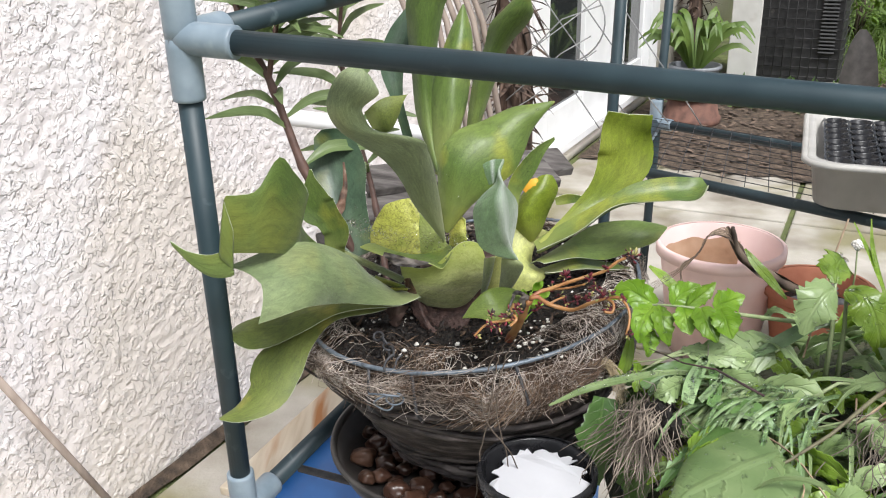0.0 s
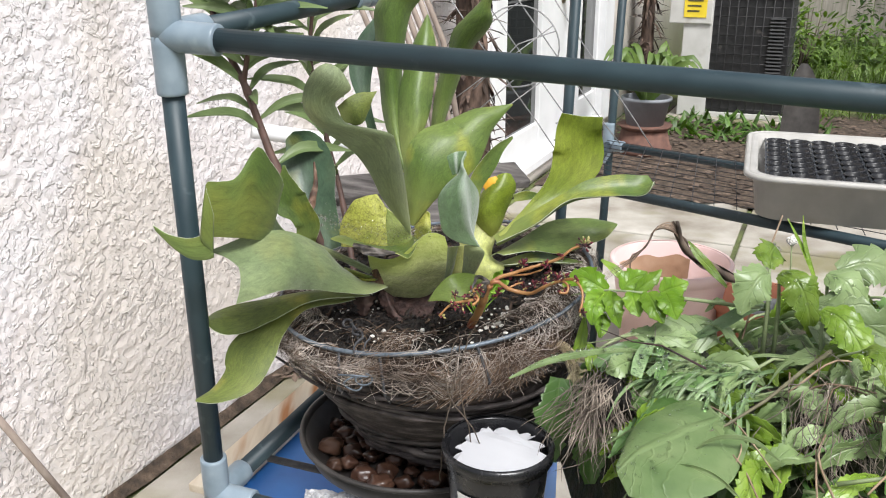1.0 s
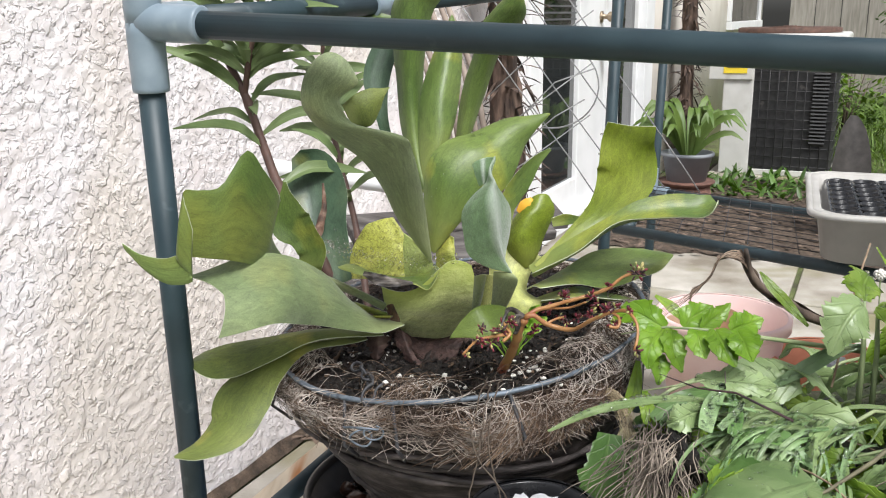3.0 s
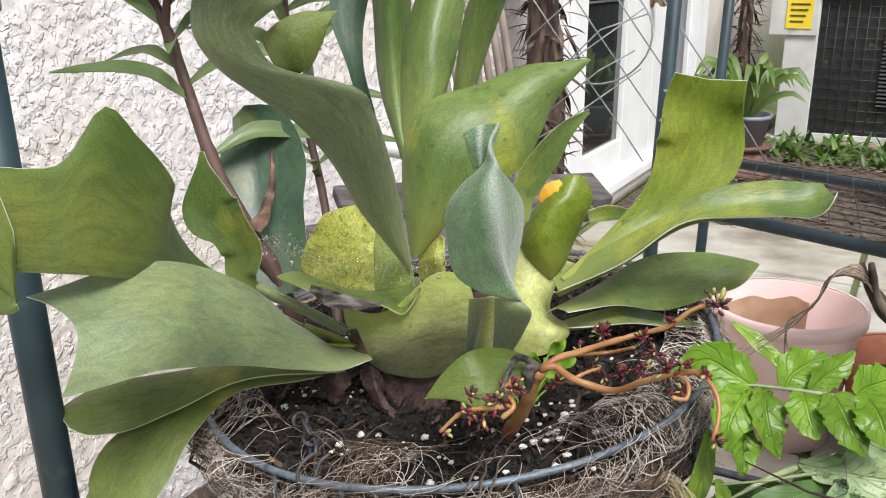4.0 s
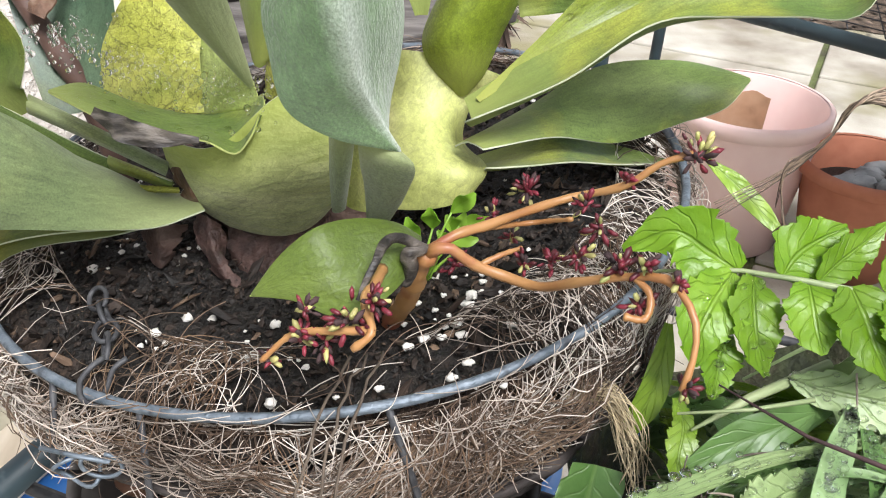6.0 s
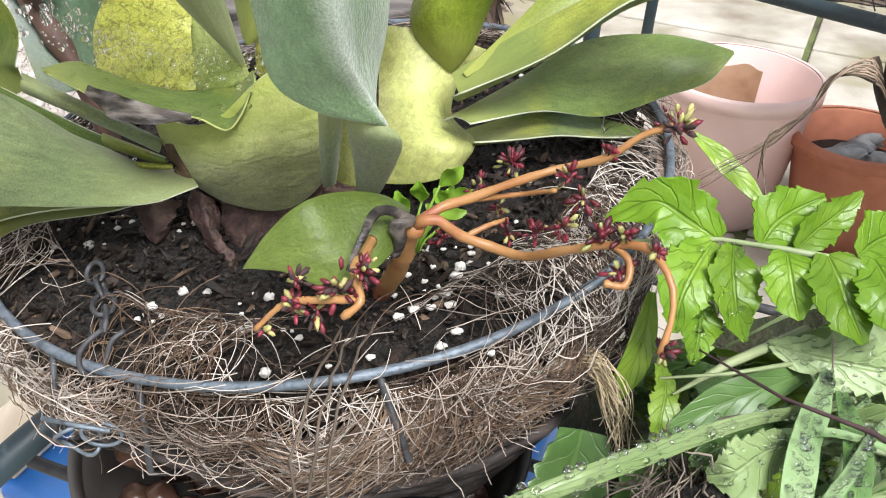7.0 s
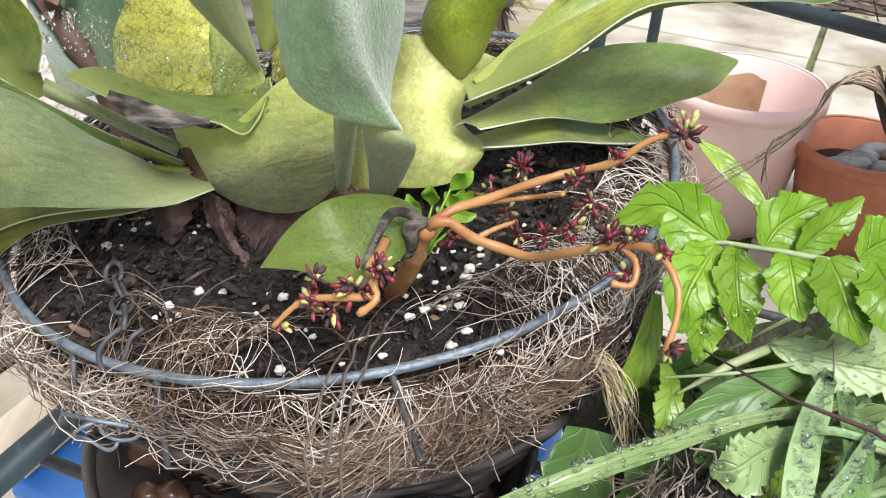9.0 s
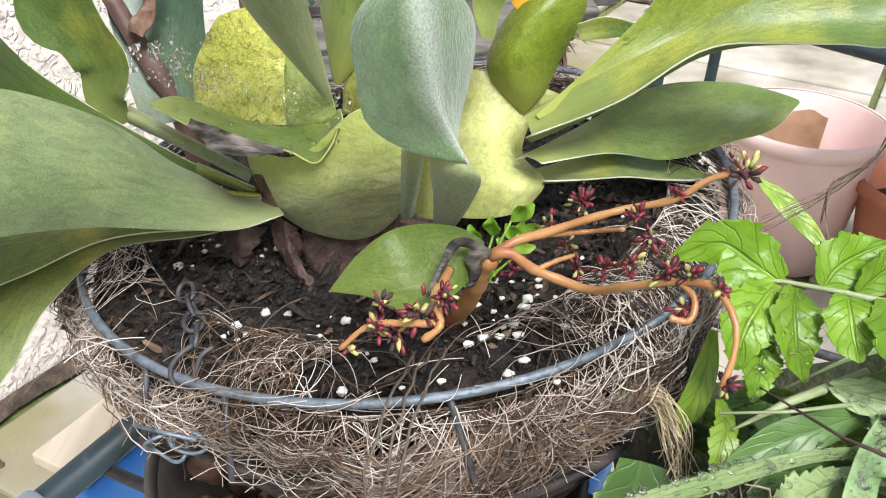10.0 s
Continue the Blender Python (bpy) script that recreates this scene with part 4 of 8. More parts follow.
    "F12": [(0.102, 0.953, 0.66, 0.106, 0.952, 0.659, 0.111, 0.955, 0.663), (0.09, 0.953, 0.671, 0.103, 0.943, 0.677, 0.117, 0.957, 0.671), (0.083, 0.953, 0.686, 0.101, 0.94, 0.696, 0.125, 0.96, 0.692), (0.088, 0.955, 0.705, 0.107, 0.943, 0.714, 0.134, 0.962, 0.713), (0.103, 0.958, 0.726, 0.117, 0.95, 0.727, 0.134, 0.962, 0.725), (0.113, 0.96, 0.735, 0.122, 0.958, 0.738, 0.129, 0.962, 0.735)],
    "F20": [(0.023, 0.78, 0.644, 0.023, 0.78, 0.644, 0.023, 0.78, 0.644), (0.034, 0.785, 0.659, 0.037, 0.78, 0.653, 0.041, 0.775, 0.646), (0.047, 0.79, 0.669, 0.053, 0.78, 0.658, 0.056, 0.772, 0.642), (0.06, 0.8, 0.668, 0.066, 0.787, 0.657, 0.071, 0.777, 0.644), (0.077, 0.81, 0.661, 0.082, 0.8, 0.657, 0.083, 0.795, 0.647), (0.087, 0.815, 0.652, 0.087, 0.812, 0.65, 0.086, 0.81, 0.646)],
    "D1": [(-0.021, 0.92, 0.596, 0.007, 0.908, 0.597, 0.037, 0.915, 0.611), (-0.018, 0.905, 0.583, 0.011, 0.888, 0.587, 0.037, 0.895, 0.599), (-0.013, 0.898, 0.572, 0.01, 0.878, 0.577, 0.029, 0.885, 0.584)],
    "D2": [(-0.037, 0.912, 0.605, -0.025, 0.902, 0.606, -0.018, 0.905, 0.599), (-0.032, 0.9, 0.589, -0.02, 0.888, 0.594, -0.013, 0.895, 0.587), (-0.025, 0.893, 0.58, -0.012, 0.882, 0.579, -0.002, 0.888, 0.578), (-0.006, 0.885, 0.579, 0.007, 0.876, 0.579, 0.017, 0.88, 0.58)],
    "D3": [(-0.067, 0.918, 0.6, -0.05, 0.902, 0.61, -0.036, 0.91, 0.61), (-0.066, 0.91, 0.588, -0.051, 0.897, 0.594, -0.039, 0.905, 0.594), (-0.059, 0.902, 0.578, -0.052, 0.895, 0.578, -0.047, 0.9, 0.581)],
    "D4": [(-0.043, 0.905, 0.633, -0.034, 0.895, 0.639, -0.027, 0.9, 0.632), (-0.04, 0.905, 0.62, -0.03, 0.893, 0.626, -0.023, 0.9, 0.619), (-0.041, 0.91, 0.602, -0.03, 0.9, 0.614, -0.02, 0.905, 0.606)],
    "ST4": [(-0.109, 0.91, 0.668, -0.107, 0.902, 0.666, -0.11, 0.908, 0.659), (-0.071, 0.905, 0.651, -0.07, 0.897, 0.651, -0.074, 0.903, 0.645), (-0.043, 0.905, 0.636, -0.042, 0.9, 0.635, -0.045, 0.904, 0.629)],
    "ST5": [(-0.075, 0.91, 0.636, -0.074, 0.905, 0.635, -0.075, 0.91, 0.629), (-0.042, 0.905, 0.625, -0.041, 0.9, 0.626, -0.043, 0.905, 0.62)],
    "ST6": [(-0.064, 0.9, 0.625, -0.063, 0.898, 0.624, -0.064, 0.9, 0.622), (-0.038, 0.9, 0.624, -0.037, 0.898, 0.624, -0.038, 0.9, 0.622)],
    "ST7": [(-0.064, 0.905, 0.616, -0.063, 0.9, 0.615, -0.063, 0.905, 0.61), (-0.039, 0.905, 0.617, -0.038, 0.9, 0.617, -0.04, 0.905, 0.611)],
}

# ---- the staghorn fern ----
fern = thing("staghorn_fern", (CX, CY - 0.05, CZ), "large staghorn fern with broad grey-green forked fronds in a basket", "fern")
LOOK = {  # material, cup, wave, notch, waves
    "F1": (FROND_GREY, -0.25, 0.10, 0.5, 1.5), "F3": (FROND_GREEN, 0.2, 0.05, 0, 1.0),
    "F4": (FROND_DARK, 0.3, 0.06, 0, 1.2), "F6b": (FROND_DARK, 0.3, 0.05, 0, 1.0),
    "F10": (FROND_GREEN, 0.3, 0.05, 0, 1.0),
    "F13": (FROND_BRIGHT, 0.15, 0.05, 0.15, 1.4), "F14": (FROND_GREEN, 0.5, 0.06, 0, 1.5),
    "F15": (FROND_GREEN, -0.2, 0.06, 0, 1.2), "F16": (FROND_GREEN, 0.2, 0.05, 0, 1.0), "F17": (FROND_GREEN, 0.3, 0.08, 0, 1.0), "F18": (FROND_OLIVE, -0.2, 0.05, 0, 1.0),
    "F19": (FROND_OLIVE, -0.2, 0.08, 0, 1.2), 
    
}
surface = {}
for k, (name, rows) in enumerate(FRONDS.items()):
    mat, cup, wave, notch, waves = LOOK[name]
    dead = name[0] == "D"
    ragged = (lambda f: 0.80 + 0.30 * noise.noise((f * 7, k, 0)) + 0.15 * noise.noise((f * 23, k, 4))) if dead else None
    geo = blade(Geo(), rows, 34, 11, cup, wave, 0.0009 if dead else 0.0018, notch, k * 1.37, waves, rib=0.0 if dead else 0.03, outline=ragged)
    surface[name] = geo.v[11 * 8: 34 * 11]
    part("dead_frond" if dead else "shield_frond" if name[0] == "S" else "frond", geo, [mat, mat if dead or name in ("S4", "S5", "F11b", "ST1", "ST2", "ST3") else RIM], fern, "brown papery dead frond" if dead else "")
EDGES = [  # one edge and the other of the large forked frond
    (-0.04, 0.9, 0.626, -0.041, 0.9, 0.628),
    (-0.092, 0.91, 0.632, -0.086, 0.91, 0.64),
    (-0.13, 0.885, 0.663, -0.142, 0.885, 0.694),
    (-0.142, 0.85, 0.685, -0.145, 0.85, 0.737),
    (-0.146, 0.812, 0.702, -0.126, 0.812, 0.765),
    (-0.155, 0.785, 0.714, -0.133, 0.785, 0.795),
    (-0.165, 0.768, 0.721, -0.144, 0.768, 0.814),
    (-0.175, 0.758, 0.725, -0.162, 0.758, 0.788),
    (-0.187, 0.746, 0.73, -0.178, 0.746, 0.786),
    (-0.198, 0.735, 0.733, -0.188, 0.735, 0.787),
    (-0.187, 0.737, 0.712, -0.184, 0.737, 0.747),
    (-0.207, 0.738, 0.709, -0.204, 0.738, 0.732),
    (-0.225, 0.742, 0.718, -0.227, 0.742, 0.733),
    (-0.244, 0.748, 0.736, -0.246, 0.748, 0.742),
]
part("frond", ruled(Geo(), EDGES, 64, 15, 0.10, seed=2.7), [FROND_MID, RIM], fern)
FORM = {  # material, edge material, fold, ripple, ragged edge, label
    "F5": (FROND_SILVER, RIM, False, 0.02, 0, "grey-green frond with a hooded wavy tip"), "F5d": (FROND_OLIVE, RIM, False, 0.02, 0, ""), "F6": (FROND_MID, RIM, False, 0.04, 0, ""), "F7": (FROND_GREEN, RIM, False, 0.012, 0, ""),
    "F8": (FROND_MID, RIM, False, 0.035, 0, ""), "F9": (FROND_GREEN, RIM, False, 0.025, 0, ""),
    "S1": (SHIELD_FRONT, RIM, False, 0.01, 0, "olive green pleated shield frond"), "S1b": (FROND_GREEN, RIM_LIME, False, 0.03, 0, ""), "S2": (SHIELD_YELLOW, RIM_LIME, False, 0.02, 0, "yellow-green veined shield frond"),
    "S3": (SHIELD_LIME, RIM_LIME, False, 0.01, 0, ""), "S4": (SHIELD_YELLOW, RIM_LIME, True, 0.03, 0, ""), "F11": (FROND_FUZZ, RIM, True, 0.012, 0, "folded frond with white felt along its ridge"),
    "F11c": (FROND_FUZZ, RIM, False, 0.02, 0, ""), "F11b": (FROND_SILVER, RIM, False, 0.012, 0, ""), "ST3": (FROND_SILVER, FROND_SILVER, False, 0.01, 0, ""), "S5": (SHIELD_CREAM, SHIELD_CREAM, False, 0.01, 0, ""),
    "ST4": (FROND_SILVER, FROND_SILVER, False, 0.01, 0, ""), "ST5": (FROND_GREEN, FROND_GREEN, False, 0.01, 0, ""), "ST6": (SHIELD_YELLOW, SHIELD_YELLOW, False, 0.0, 0, ""), "ST7": (FROND_GREEN, FROND_GREEN, False, 0.01, 0, ""),
    "S6": (SHIELD_CREAM, RIM_LIME, False, 0.015, 0, "pale cream-yellow shield frond"), "F12": (FROND_BRIGHT, RIM_LIME, False, 0.012, 0, ""), "F20": (FROND_YOUNG, RIM_LIME, False, 0.012, 0, ""),
    "D1": (DEAD_RED, DEAD_PALE, False, 0.03, 0.12, "brown papery dead frond"), "D2": (DEAD_RED, DEAD_PALE, True, 0.12, 0.55, "brown papery dead frond"), "D3": (DEAD, DEAD_PALE, True, 0.08, 0.5, "brown papery dead frond"),
    "D4": (DEAD_PALE, DEAD_PALE, True, 0.10, 0.5, "brown papery dead frond"),
}
for k, (name, rows) in enumerate(SHEETS.items()):
    mat, edge, sharp, ripple, bites, label = FORM[name]
    geo = sheet(Geo(), rows, 48, 19, sharp, 0.0009 if bites else 0.0016, ripple, bites, k * 1.31 + 0.4)
    surface[name] = geo.v[19 * 4: 44 * 19]
    part("dead_frond" if bites else "shield_frond" if name[0] == "S" else "frond", geo, [mat, edge], fern, label)
part("root_ball", Geo().blob((0.02, 0.952, 0.594), (0.06, 0.045, 0.05), 4, 0.35, 4), DEAD, fern, "brown papery old shield fronds at the base")

# ---- saucer, pots and large things round the basket ----
DARK_PLASTIC = material("dark_plastic", [(0.026, 0.023, 0.022), (0.06, 0.054, 0.05)], 0.45, 30, bump=0.15)
BLACK_PLASTIC = material("black_plastic", [(0.008, 0.008, 0.009), (0.02, 0.02, 0.022)], 0.27, 40, bump=0.15)
PINK = material("pink_plastic", [(0.80, 0.56, 0.53), (0.87, 0.66, 0.63)], 0.45, 12, bump=0.1)
TERRACOTTA = material("terracotta", [(0.38, 0.13, 0.07), (0.50, 0.20, 0.12)], 0.8, 20, bump=0.3)
BLUE = material("blue_plastic", [(0.02, 0.13, 0.45), (0.04, 0.22, 0.62)], 0.4, 10, bump=0.1)
TWIG = material("woven_twig", [(0.014, 0.011, 0.010), (0.05, 0.04, 0.037), (0.12, 0.10, 0.095)], 0.7, 40, bump=0.6, vary=0.4, stretch=(1, 1, 3))


def pot(name, at, r_top, r_low, h, mat, label, lip=0.006, wall=0.004):
    g = Geo().lathe([(0.0, 0.0), (r_low, 0.0), (r_low + (r_top - r_low) * 0.9, h * 0.9), (r_top, h * 0.95), (r_top, h - 0.003), (r_top - wall * 0.4, h - 0.001), (r_top - wall, h - 0.004), (r_low - wall, wall), (0.0, wall)], (0, 0, 0), 64)
    root = thing(name, at, label, "pot")
    g.move(Matrix.Translation(at))
    part("body", g, mat, root)
    ring = Geo().lathe([(r_top - wall * 0.5, h * 0.9 + 0.0015), (r_top + lip, h * 0.9 + 0.001), (r_top + lip + 0.0008, h - 0.003), (r_top + lip * 0.6, h + 0.0006), (r_top - wall * 0.4, h + 0.0004)], (0, 0, 0), 64)
    part("rim", ring.move(Matrix.Translation(at)), mat, root)
    return root


twig = thing("twig_basket", (CX, CY, 0.40), "dark woven twig basket holding the wire basket", "basket")
rnd = random.Random(5)
for k in range(46):
    q = rnd.random()
    z = 0.536 - 0.146 * q
    r = 0.190 - 0.090 * q ** 1.2 + rnd.uniform(-0.004, 0.004)
    a0 = rnd.uniform(0, 6.28)
    span = rnd.uniform(1.2, 4.5) if k > 5 else 6.2
    tilt = rnd.gauss(0, 0.008)
    pts = [(CX + 0.006 + (r + 0.006 * noise.noise((a * 1.7, k, 0))) * math.cos(a), CY + (r + 0.006 * noise.noise((a * 1.7, k, 0))) * math.sin(a), (z if k > 5 else 0.546 - 0.0045 * k + 0.06 * (math.cos(a) * 0.19)) + tilt * math.sin(a * 1.5) + 0.003 * noise.noise((a * 2, k, 5))) for a in np.linspace(a0, a0 + span, 46)]
    w = rnd.uniform(0.003, 0.0065)
    part("twig", Geo().tube(pts, [w * (0.75 + 0.4 * noise.noise((i * 0.3, k, 0))) for i in range(46)], 7), TWIG, twig)
part("inner_wall", Geo().lathe([(0.178, 0.528), (0.162, 0.47), (0.128, 0.43), (0.10, 0.395), (0.0, 0.39)], (CX + 0.006, CY, 0), 48), TWIG, twig)
saucer = thing("saucer", (0.014, 0.948, 0.3545), "dark grey plastic saucer holding wet pebbles under the basket", "saucer")
part("dish", Geo().lathe([(0.0, 0.360), (0.118, 0.360), (0.14, 0.376), (0.151, 0.396), (0.1535, 0.394), (0.145, 0.372), (0.122, 0.3545), (0.0, 0.3545)], (0.014, 0.948, 0), 72), DARK_PLASTIC, saucer)
part("rim", Geo().lathe([(0.1505, 0.3955), (0.152, 0.4005), (0.155, 0.4025), (0.1585, 0.4015), (0.159, 0.398), (0.1555, 0.395), (0.1505, 0.3955)], (0.014, 0.948, 0), 72), DARK_PLASTIC, saucer)
pot("nursery_pot", (0.096, 0.733, 0.3545), 0.057, 0.043, 0.1455, BLACK_PLASTIC, "round black plastic nursery pot with torn white paper", 0.003, 0.002)
pot("planter", (0.70, 2.13, -0.1), 0.155, 0.115, 0.30, PINK, "pale pink plastic planter, empty", 0.008)
DIRT = material("dried_dirt", [(0.30, 0.17, 0.10), (0.46, 0.29, 0.18), (0.55, 0.37, 0.25)], 0.85, 14, bump=0.3)
dirt = Geo()
arc, levels = np.linspace(0.9, 3.7, 40), np.linspace(0.03, 1.0, 8)
dirt.add([(0.70 + (0.1095 + 0.04 * z) * math.cos(a), 2.13 + (0.1095 + 0.04 * z) * math.sin(a), -0.1 + 0.3 * z) for f in levels for a in arc for z in [f * (0.86 + 0.05 * noise.noise((a * 3, 0, 0)))]], [(i * 40 + k, i * 40 + k + 1, (i + 1) * 40 + k + 1, (i + 1) * 40 + k) for i in range(7) for k in range(39)])
part("dirt_film", dirt, DIRT, bpy.data.objects["planter"], "tan dried dirt on the inner wall")
pot("clay_pot", (0.92, 2.02, -0.1), 0.125, 0.09, 0.225, TERRACOTTA, "terracotta clay pot with grey contents", 0.01, 0.008)
LABEL = material("label_white", [(0.70, 0.70, 0.68), (0.80, 0.80, 0.78)], 0.5, 20, bump=0.0)
LABEL_GREEN = material("label_green", [(0.03, 0.16, 0.07), (0.05, 0.22, 0.10)], 0.5, 20, bump=0.0)
for z0, z1, mat, name in ((0.42, 0.462, LABEL, "sticker"), (0.43, 0.436, LABEL_GREEN, "print_bar"), (0.442, 0.452, LABEL_GREEN, "print_bar")):
    g = Geo()
    lift = 0.0012 if mat is LABEL else 0.0022
    rows = [(0.043 + (0.014 * 0.9) * (z - 0.3545) / 0.131 + lift, z) for z in (z0, z1)]
    arc = np.linspace(3.75, 4.75, 14) if mat is LABEL else np.linspace(3.85, 4.6, 12)
    g.add([(0.096 + r * math.cos(a), 0.733 + r * math.sin(a), z) for r, z in rows for a in arc], [(i, i + 1, len(arc) + i + 1, len(arc) + i) for i in range(len(arc) - 1)])
    part(name, g, mat, bpy.data.objects["nursery_pot"], "white printed sticker" if mat is LABEL else "")

# ---- door, far wall and the yard behind ----
WHITE = material("white_paint", [(0.72, 0.72, 0.72), (0.82, 0.82, 0.82)], 0.5, 6, bump=0.1, spots=(0.62, 0.61, 0.58), spot_scale=3, spot_cut=0.62)
GLASS_DARK = material("dark_glazing", [(0.012, 0.014, 0.014), (0.03, 0.034, 0.034)], 0.03, 3, bump=0.0, rough_vary=0.01, spec=0.8)
SLAT = material("blind_slat", [(0.06, 0.062, 0.065), (0.12, 0.12, 0.12)], 0.6, 10, bump=0.0)
BRASS = material("worn_brass", [(0.28, 0.22, 0.15), (0.42, 0.34, 0.25)], 0.35, 60, metal=0.9, bump=0.1)
FAR_STUCCO = material("far_stucco", [(0.70, 0.64, 0.57), (0.80, 0.75, 0.68)], 0.9, 4, bump=0.5, bump_scale=60, bump_depth=0.004, spots=(0.55, 0.48, 0.40), spot_scale=1.2, spot_cut=0.62)

g = Geo()
g.box((5.4, 0.2, 2.6), HOUSE @ pose(4.06 + 2.7, 0.1, 1.3))
solid("wall_north", g, FAR_STUCCO, "pale plastered house wall beyond the door", "wall", kind="structure")
g = Geo()
g.box((2.09, 0.2, 0.42), HOUSE @ pose(3.02, 0.1, 2.39))
g.box((2.09, 0.2, 0.08), HOUSE @ pose(3.02, 0.1, 0.04))
solid("wall_over_door", g, FAR_STUCCO, "plastered wall over the door", "wall", kind="structure")

door = thing("door_1", HOUSE @ Vector((3.0, 0, 0.1)), "white glazed double door with dark blinds behind glass", "door", kind="structure")


def plank(x0, x1, z0, z1, y0, y1, bevel=0.004):
    return Geo().box((x1 - x0, abs(y1 - y0), z1 - z0), HOUSE @ pose((x0 + x1) / 2, (y0 + y1) / 2, (z0 + z1) / 2), bevel)


part("jamb", plank(1.983, 2.075, 0.08, 2.18, -0.02, 0.12), WHITE, door, smooth=False)
part("jamb", plank(3.86, 4.058, 0.08, 2.18, -0.02, 0.12), WHITE, door, smooth=False)
part("head", plank(2.077, 3.858, 2.08, 2.18, -0.018, 0.12), WHITE, door, smooth=False)
part("sill", plank(2.077, 3.858, 0.08, 0.12, -0.03, 0.12), WHITE, door, smooth=False)
# left leaf: stiles, rails and glazing
part("stile", plank(2.08, 2.24, 0.122, 2.07, 0.02, 0.065), WHITE, door, smooth=False)
part("stile", plank(2.73, 3.16, 0.122, 2.07, 0.02, 0.065), WHITE, door, smooth=False)
part("rail", plank(2.242, 2.728, 0.122, 0.27, 0.022, 0.063), WHITE, door, smooth=False)
part("rail", plank(2.242, 2.728, 1.93, 2.07, 0.022, 0.063), WHITE, door, smooth=False)
part("pane", plank(2.242, 2.728, 0.272, 1.928, 0.042, 0.05, 0.0), GLASS_DARK, door, "dark window glass", smooth=False)
for k in range(38):
    part("slat", plank(2.25, 2.72, 0.86 + k * 0.028, 0.868 + k * 0.028, 0.034, 0.041, 0.0), SLAT, door, smooth=False)
part("stile", plank(3.162, 3.46, 0.122, 2.07, 0.02, 0.065), WHITE, door, smooth=False)
part("stile", plank(3.83, 3.857, 0.122, 2.07, 0.02, 0.065), WHITE, door, smooth=False)
part("rail", plank(3.462, 3.828, 0.122, 0.27, 0.022, 0.063), WHITE, door, smooth=False)
part("pane", plank(3.462, 3.828, 0.272, 2.07, 0.042, 0.05, 0.0), GLASS_DARK, door, "dark window glass", smooth=False)
for z, r in ((0.855, 0.032), (1.012, 0.025)):
    k = Geo().lathe([(0.0, 0.0), (r * 1.1, 0.0), (r * 1.1, 0.008), (r * 0.5, 0.012), (r * 0.45, 0.03), (r * 0.95, 0.042), (r, 0.06), (r * 0.6, 0.072), (0.0, 0.074)], (0, 0, 0), 24)
    part("knob", k.move(HOUSE @ pose(3.07, 0.02, z, 90)), BRASS, door, "worn brass knob")

# window far along the wall
win = thing("window_1", HOUSE @ Vector((7.8, 0, 1.2)), "white framed house window reflecting leaves", "window", kind="structure")
part("window_frame", plank(6.9, 7.0, 0.95, 2.0, -0.03, 0.0), WHITE, win, smooth=False)
part("window_frame", plank(9.0, 9.1, 0.95, 2.0, -0.03, 0.0), WHITE, win, smooth=False)
part("window_sill", plank(6.9, 9.1, 0.88, 0.948, -0.05, 0.0), WHITE, win, smooth=False)
part("pane", plank(7.002, 8.998, 0.95, 2.0, -0.012, -0.003, 0.0), GLASS_DARK, win, smooth=False)

# outdoor cooling unit
METAL_WHITE = material("painted_metal", [(0.50, 0.49, 0.46), (0.62, 0.61, 0.58)], 0.5, 8, bump=0.1, spots=(0.36, 0.33, 0.28), spot_scale=5, spot_cut=0.62)
GRILLE = material("coil_grille", [(0.014, 0.014, 0.015), (0.035, 0.034, 0.034)], 0.6, 40, bump=0.3, spots=(0.12, 0.11, 0.10), spot_scale=14, spot_cut=0.68)
RUST = material("rusty_metal", [(0.05, 0.025, 0.018), (0.13, 0.07, 0.05)], 0.8, 30, bump=0.4)
YELLOW = material("yellow_label", [(0.75, 0.55, 0.02), (0.85, 0.65, 0.05)], 0.5, 10, bump=0.0)
ac = thing("air_conditioner", HOUSE @ Vector((4.87, -0.71, 0)), "boxy grey outdoor air conditioner with dark coil grille", "air conditioner")
X0, X1, Y0, Y1, ZT = 4.55, 5.2, -0.36, -1.03, 0.9
part("pad", plank(X0 - 0.06, X1 + 0.06, -0.03, 0.03, Y1 - 0.06, Y0 + 0.06, 0.01), CONCRETE, ac, smooth=False)
part("body", plank(X0 + 0.02, X1, 0.03, ZT - 0.06, Y1 + 0.02, Y0 - 0.02), GRILLE, ac, "dark dusty coil behind a wire guard", smooth=False)
part("panel", plank(X0 - 0.004, X0 + 0.1, 0.03, ZT - 0.06, -0.54, Y0, 0.006), METAL_WHITE, ac, "grey painted service panel", smooth=False)
part("access_box", plank(X0 - 0.022, X0 - 0.005, 0.62, ZT - 0.065, -0.535, Y0 + 0.09, 0.006), METAL_WHITE, ac, smooth=False)
part("base_rail", plank(X0 - 0.003, X0 + 0.018, 0.03, 0.065, Y1, -0.545), METAL_WHITE, ac, smooth=False)
part("top_cover", plank(X0 - 0.03, X1 + 0.03, ZT - 0.058, ZT - 0.002, Y1 - 0.03, Y0 + 0.03, 0.018), METAL_WHITE, ac, smooth=False)
fan = Geo()
fc = HOUSE @ Vector(((X0 + X1) / 2, (Y0 + Y1) / 2, ZT + 0.012))
for k in range(9):
    r = 0.04 + k * 0.03
    fan.tube([fc + Vector((r * math.cos(a), r * math.sin(a), 0.03 - 0.1 * r)) for a in np.linspace(0, 6.283, 40)], 0.004, 5, caps=False)
part("fan_guard", fan, RUST, ac, "rusty round wire fan guard")
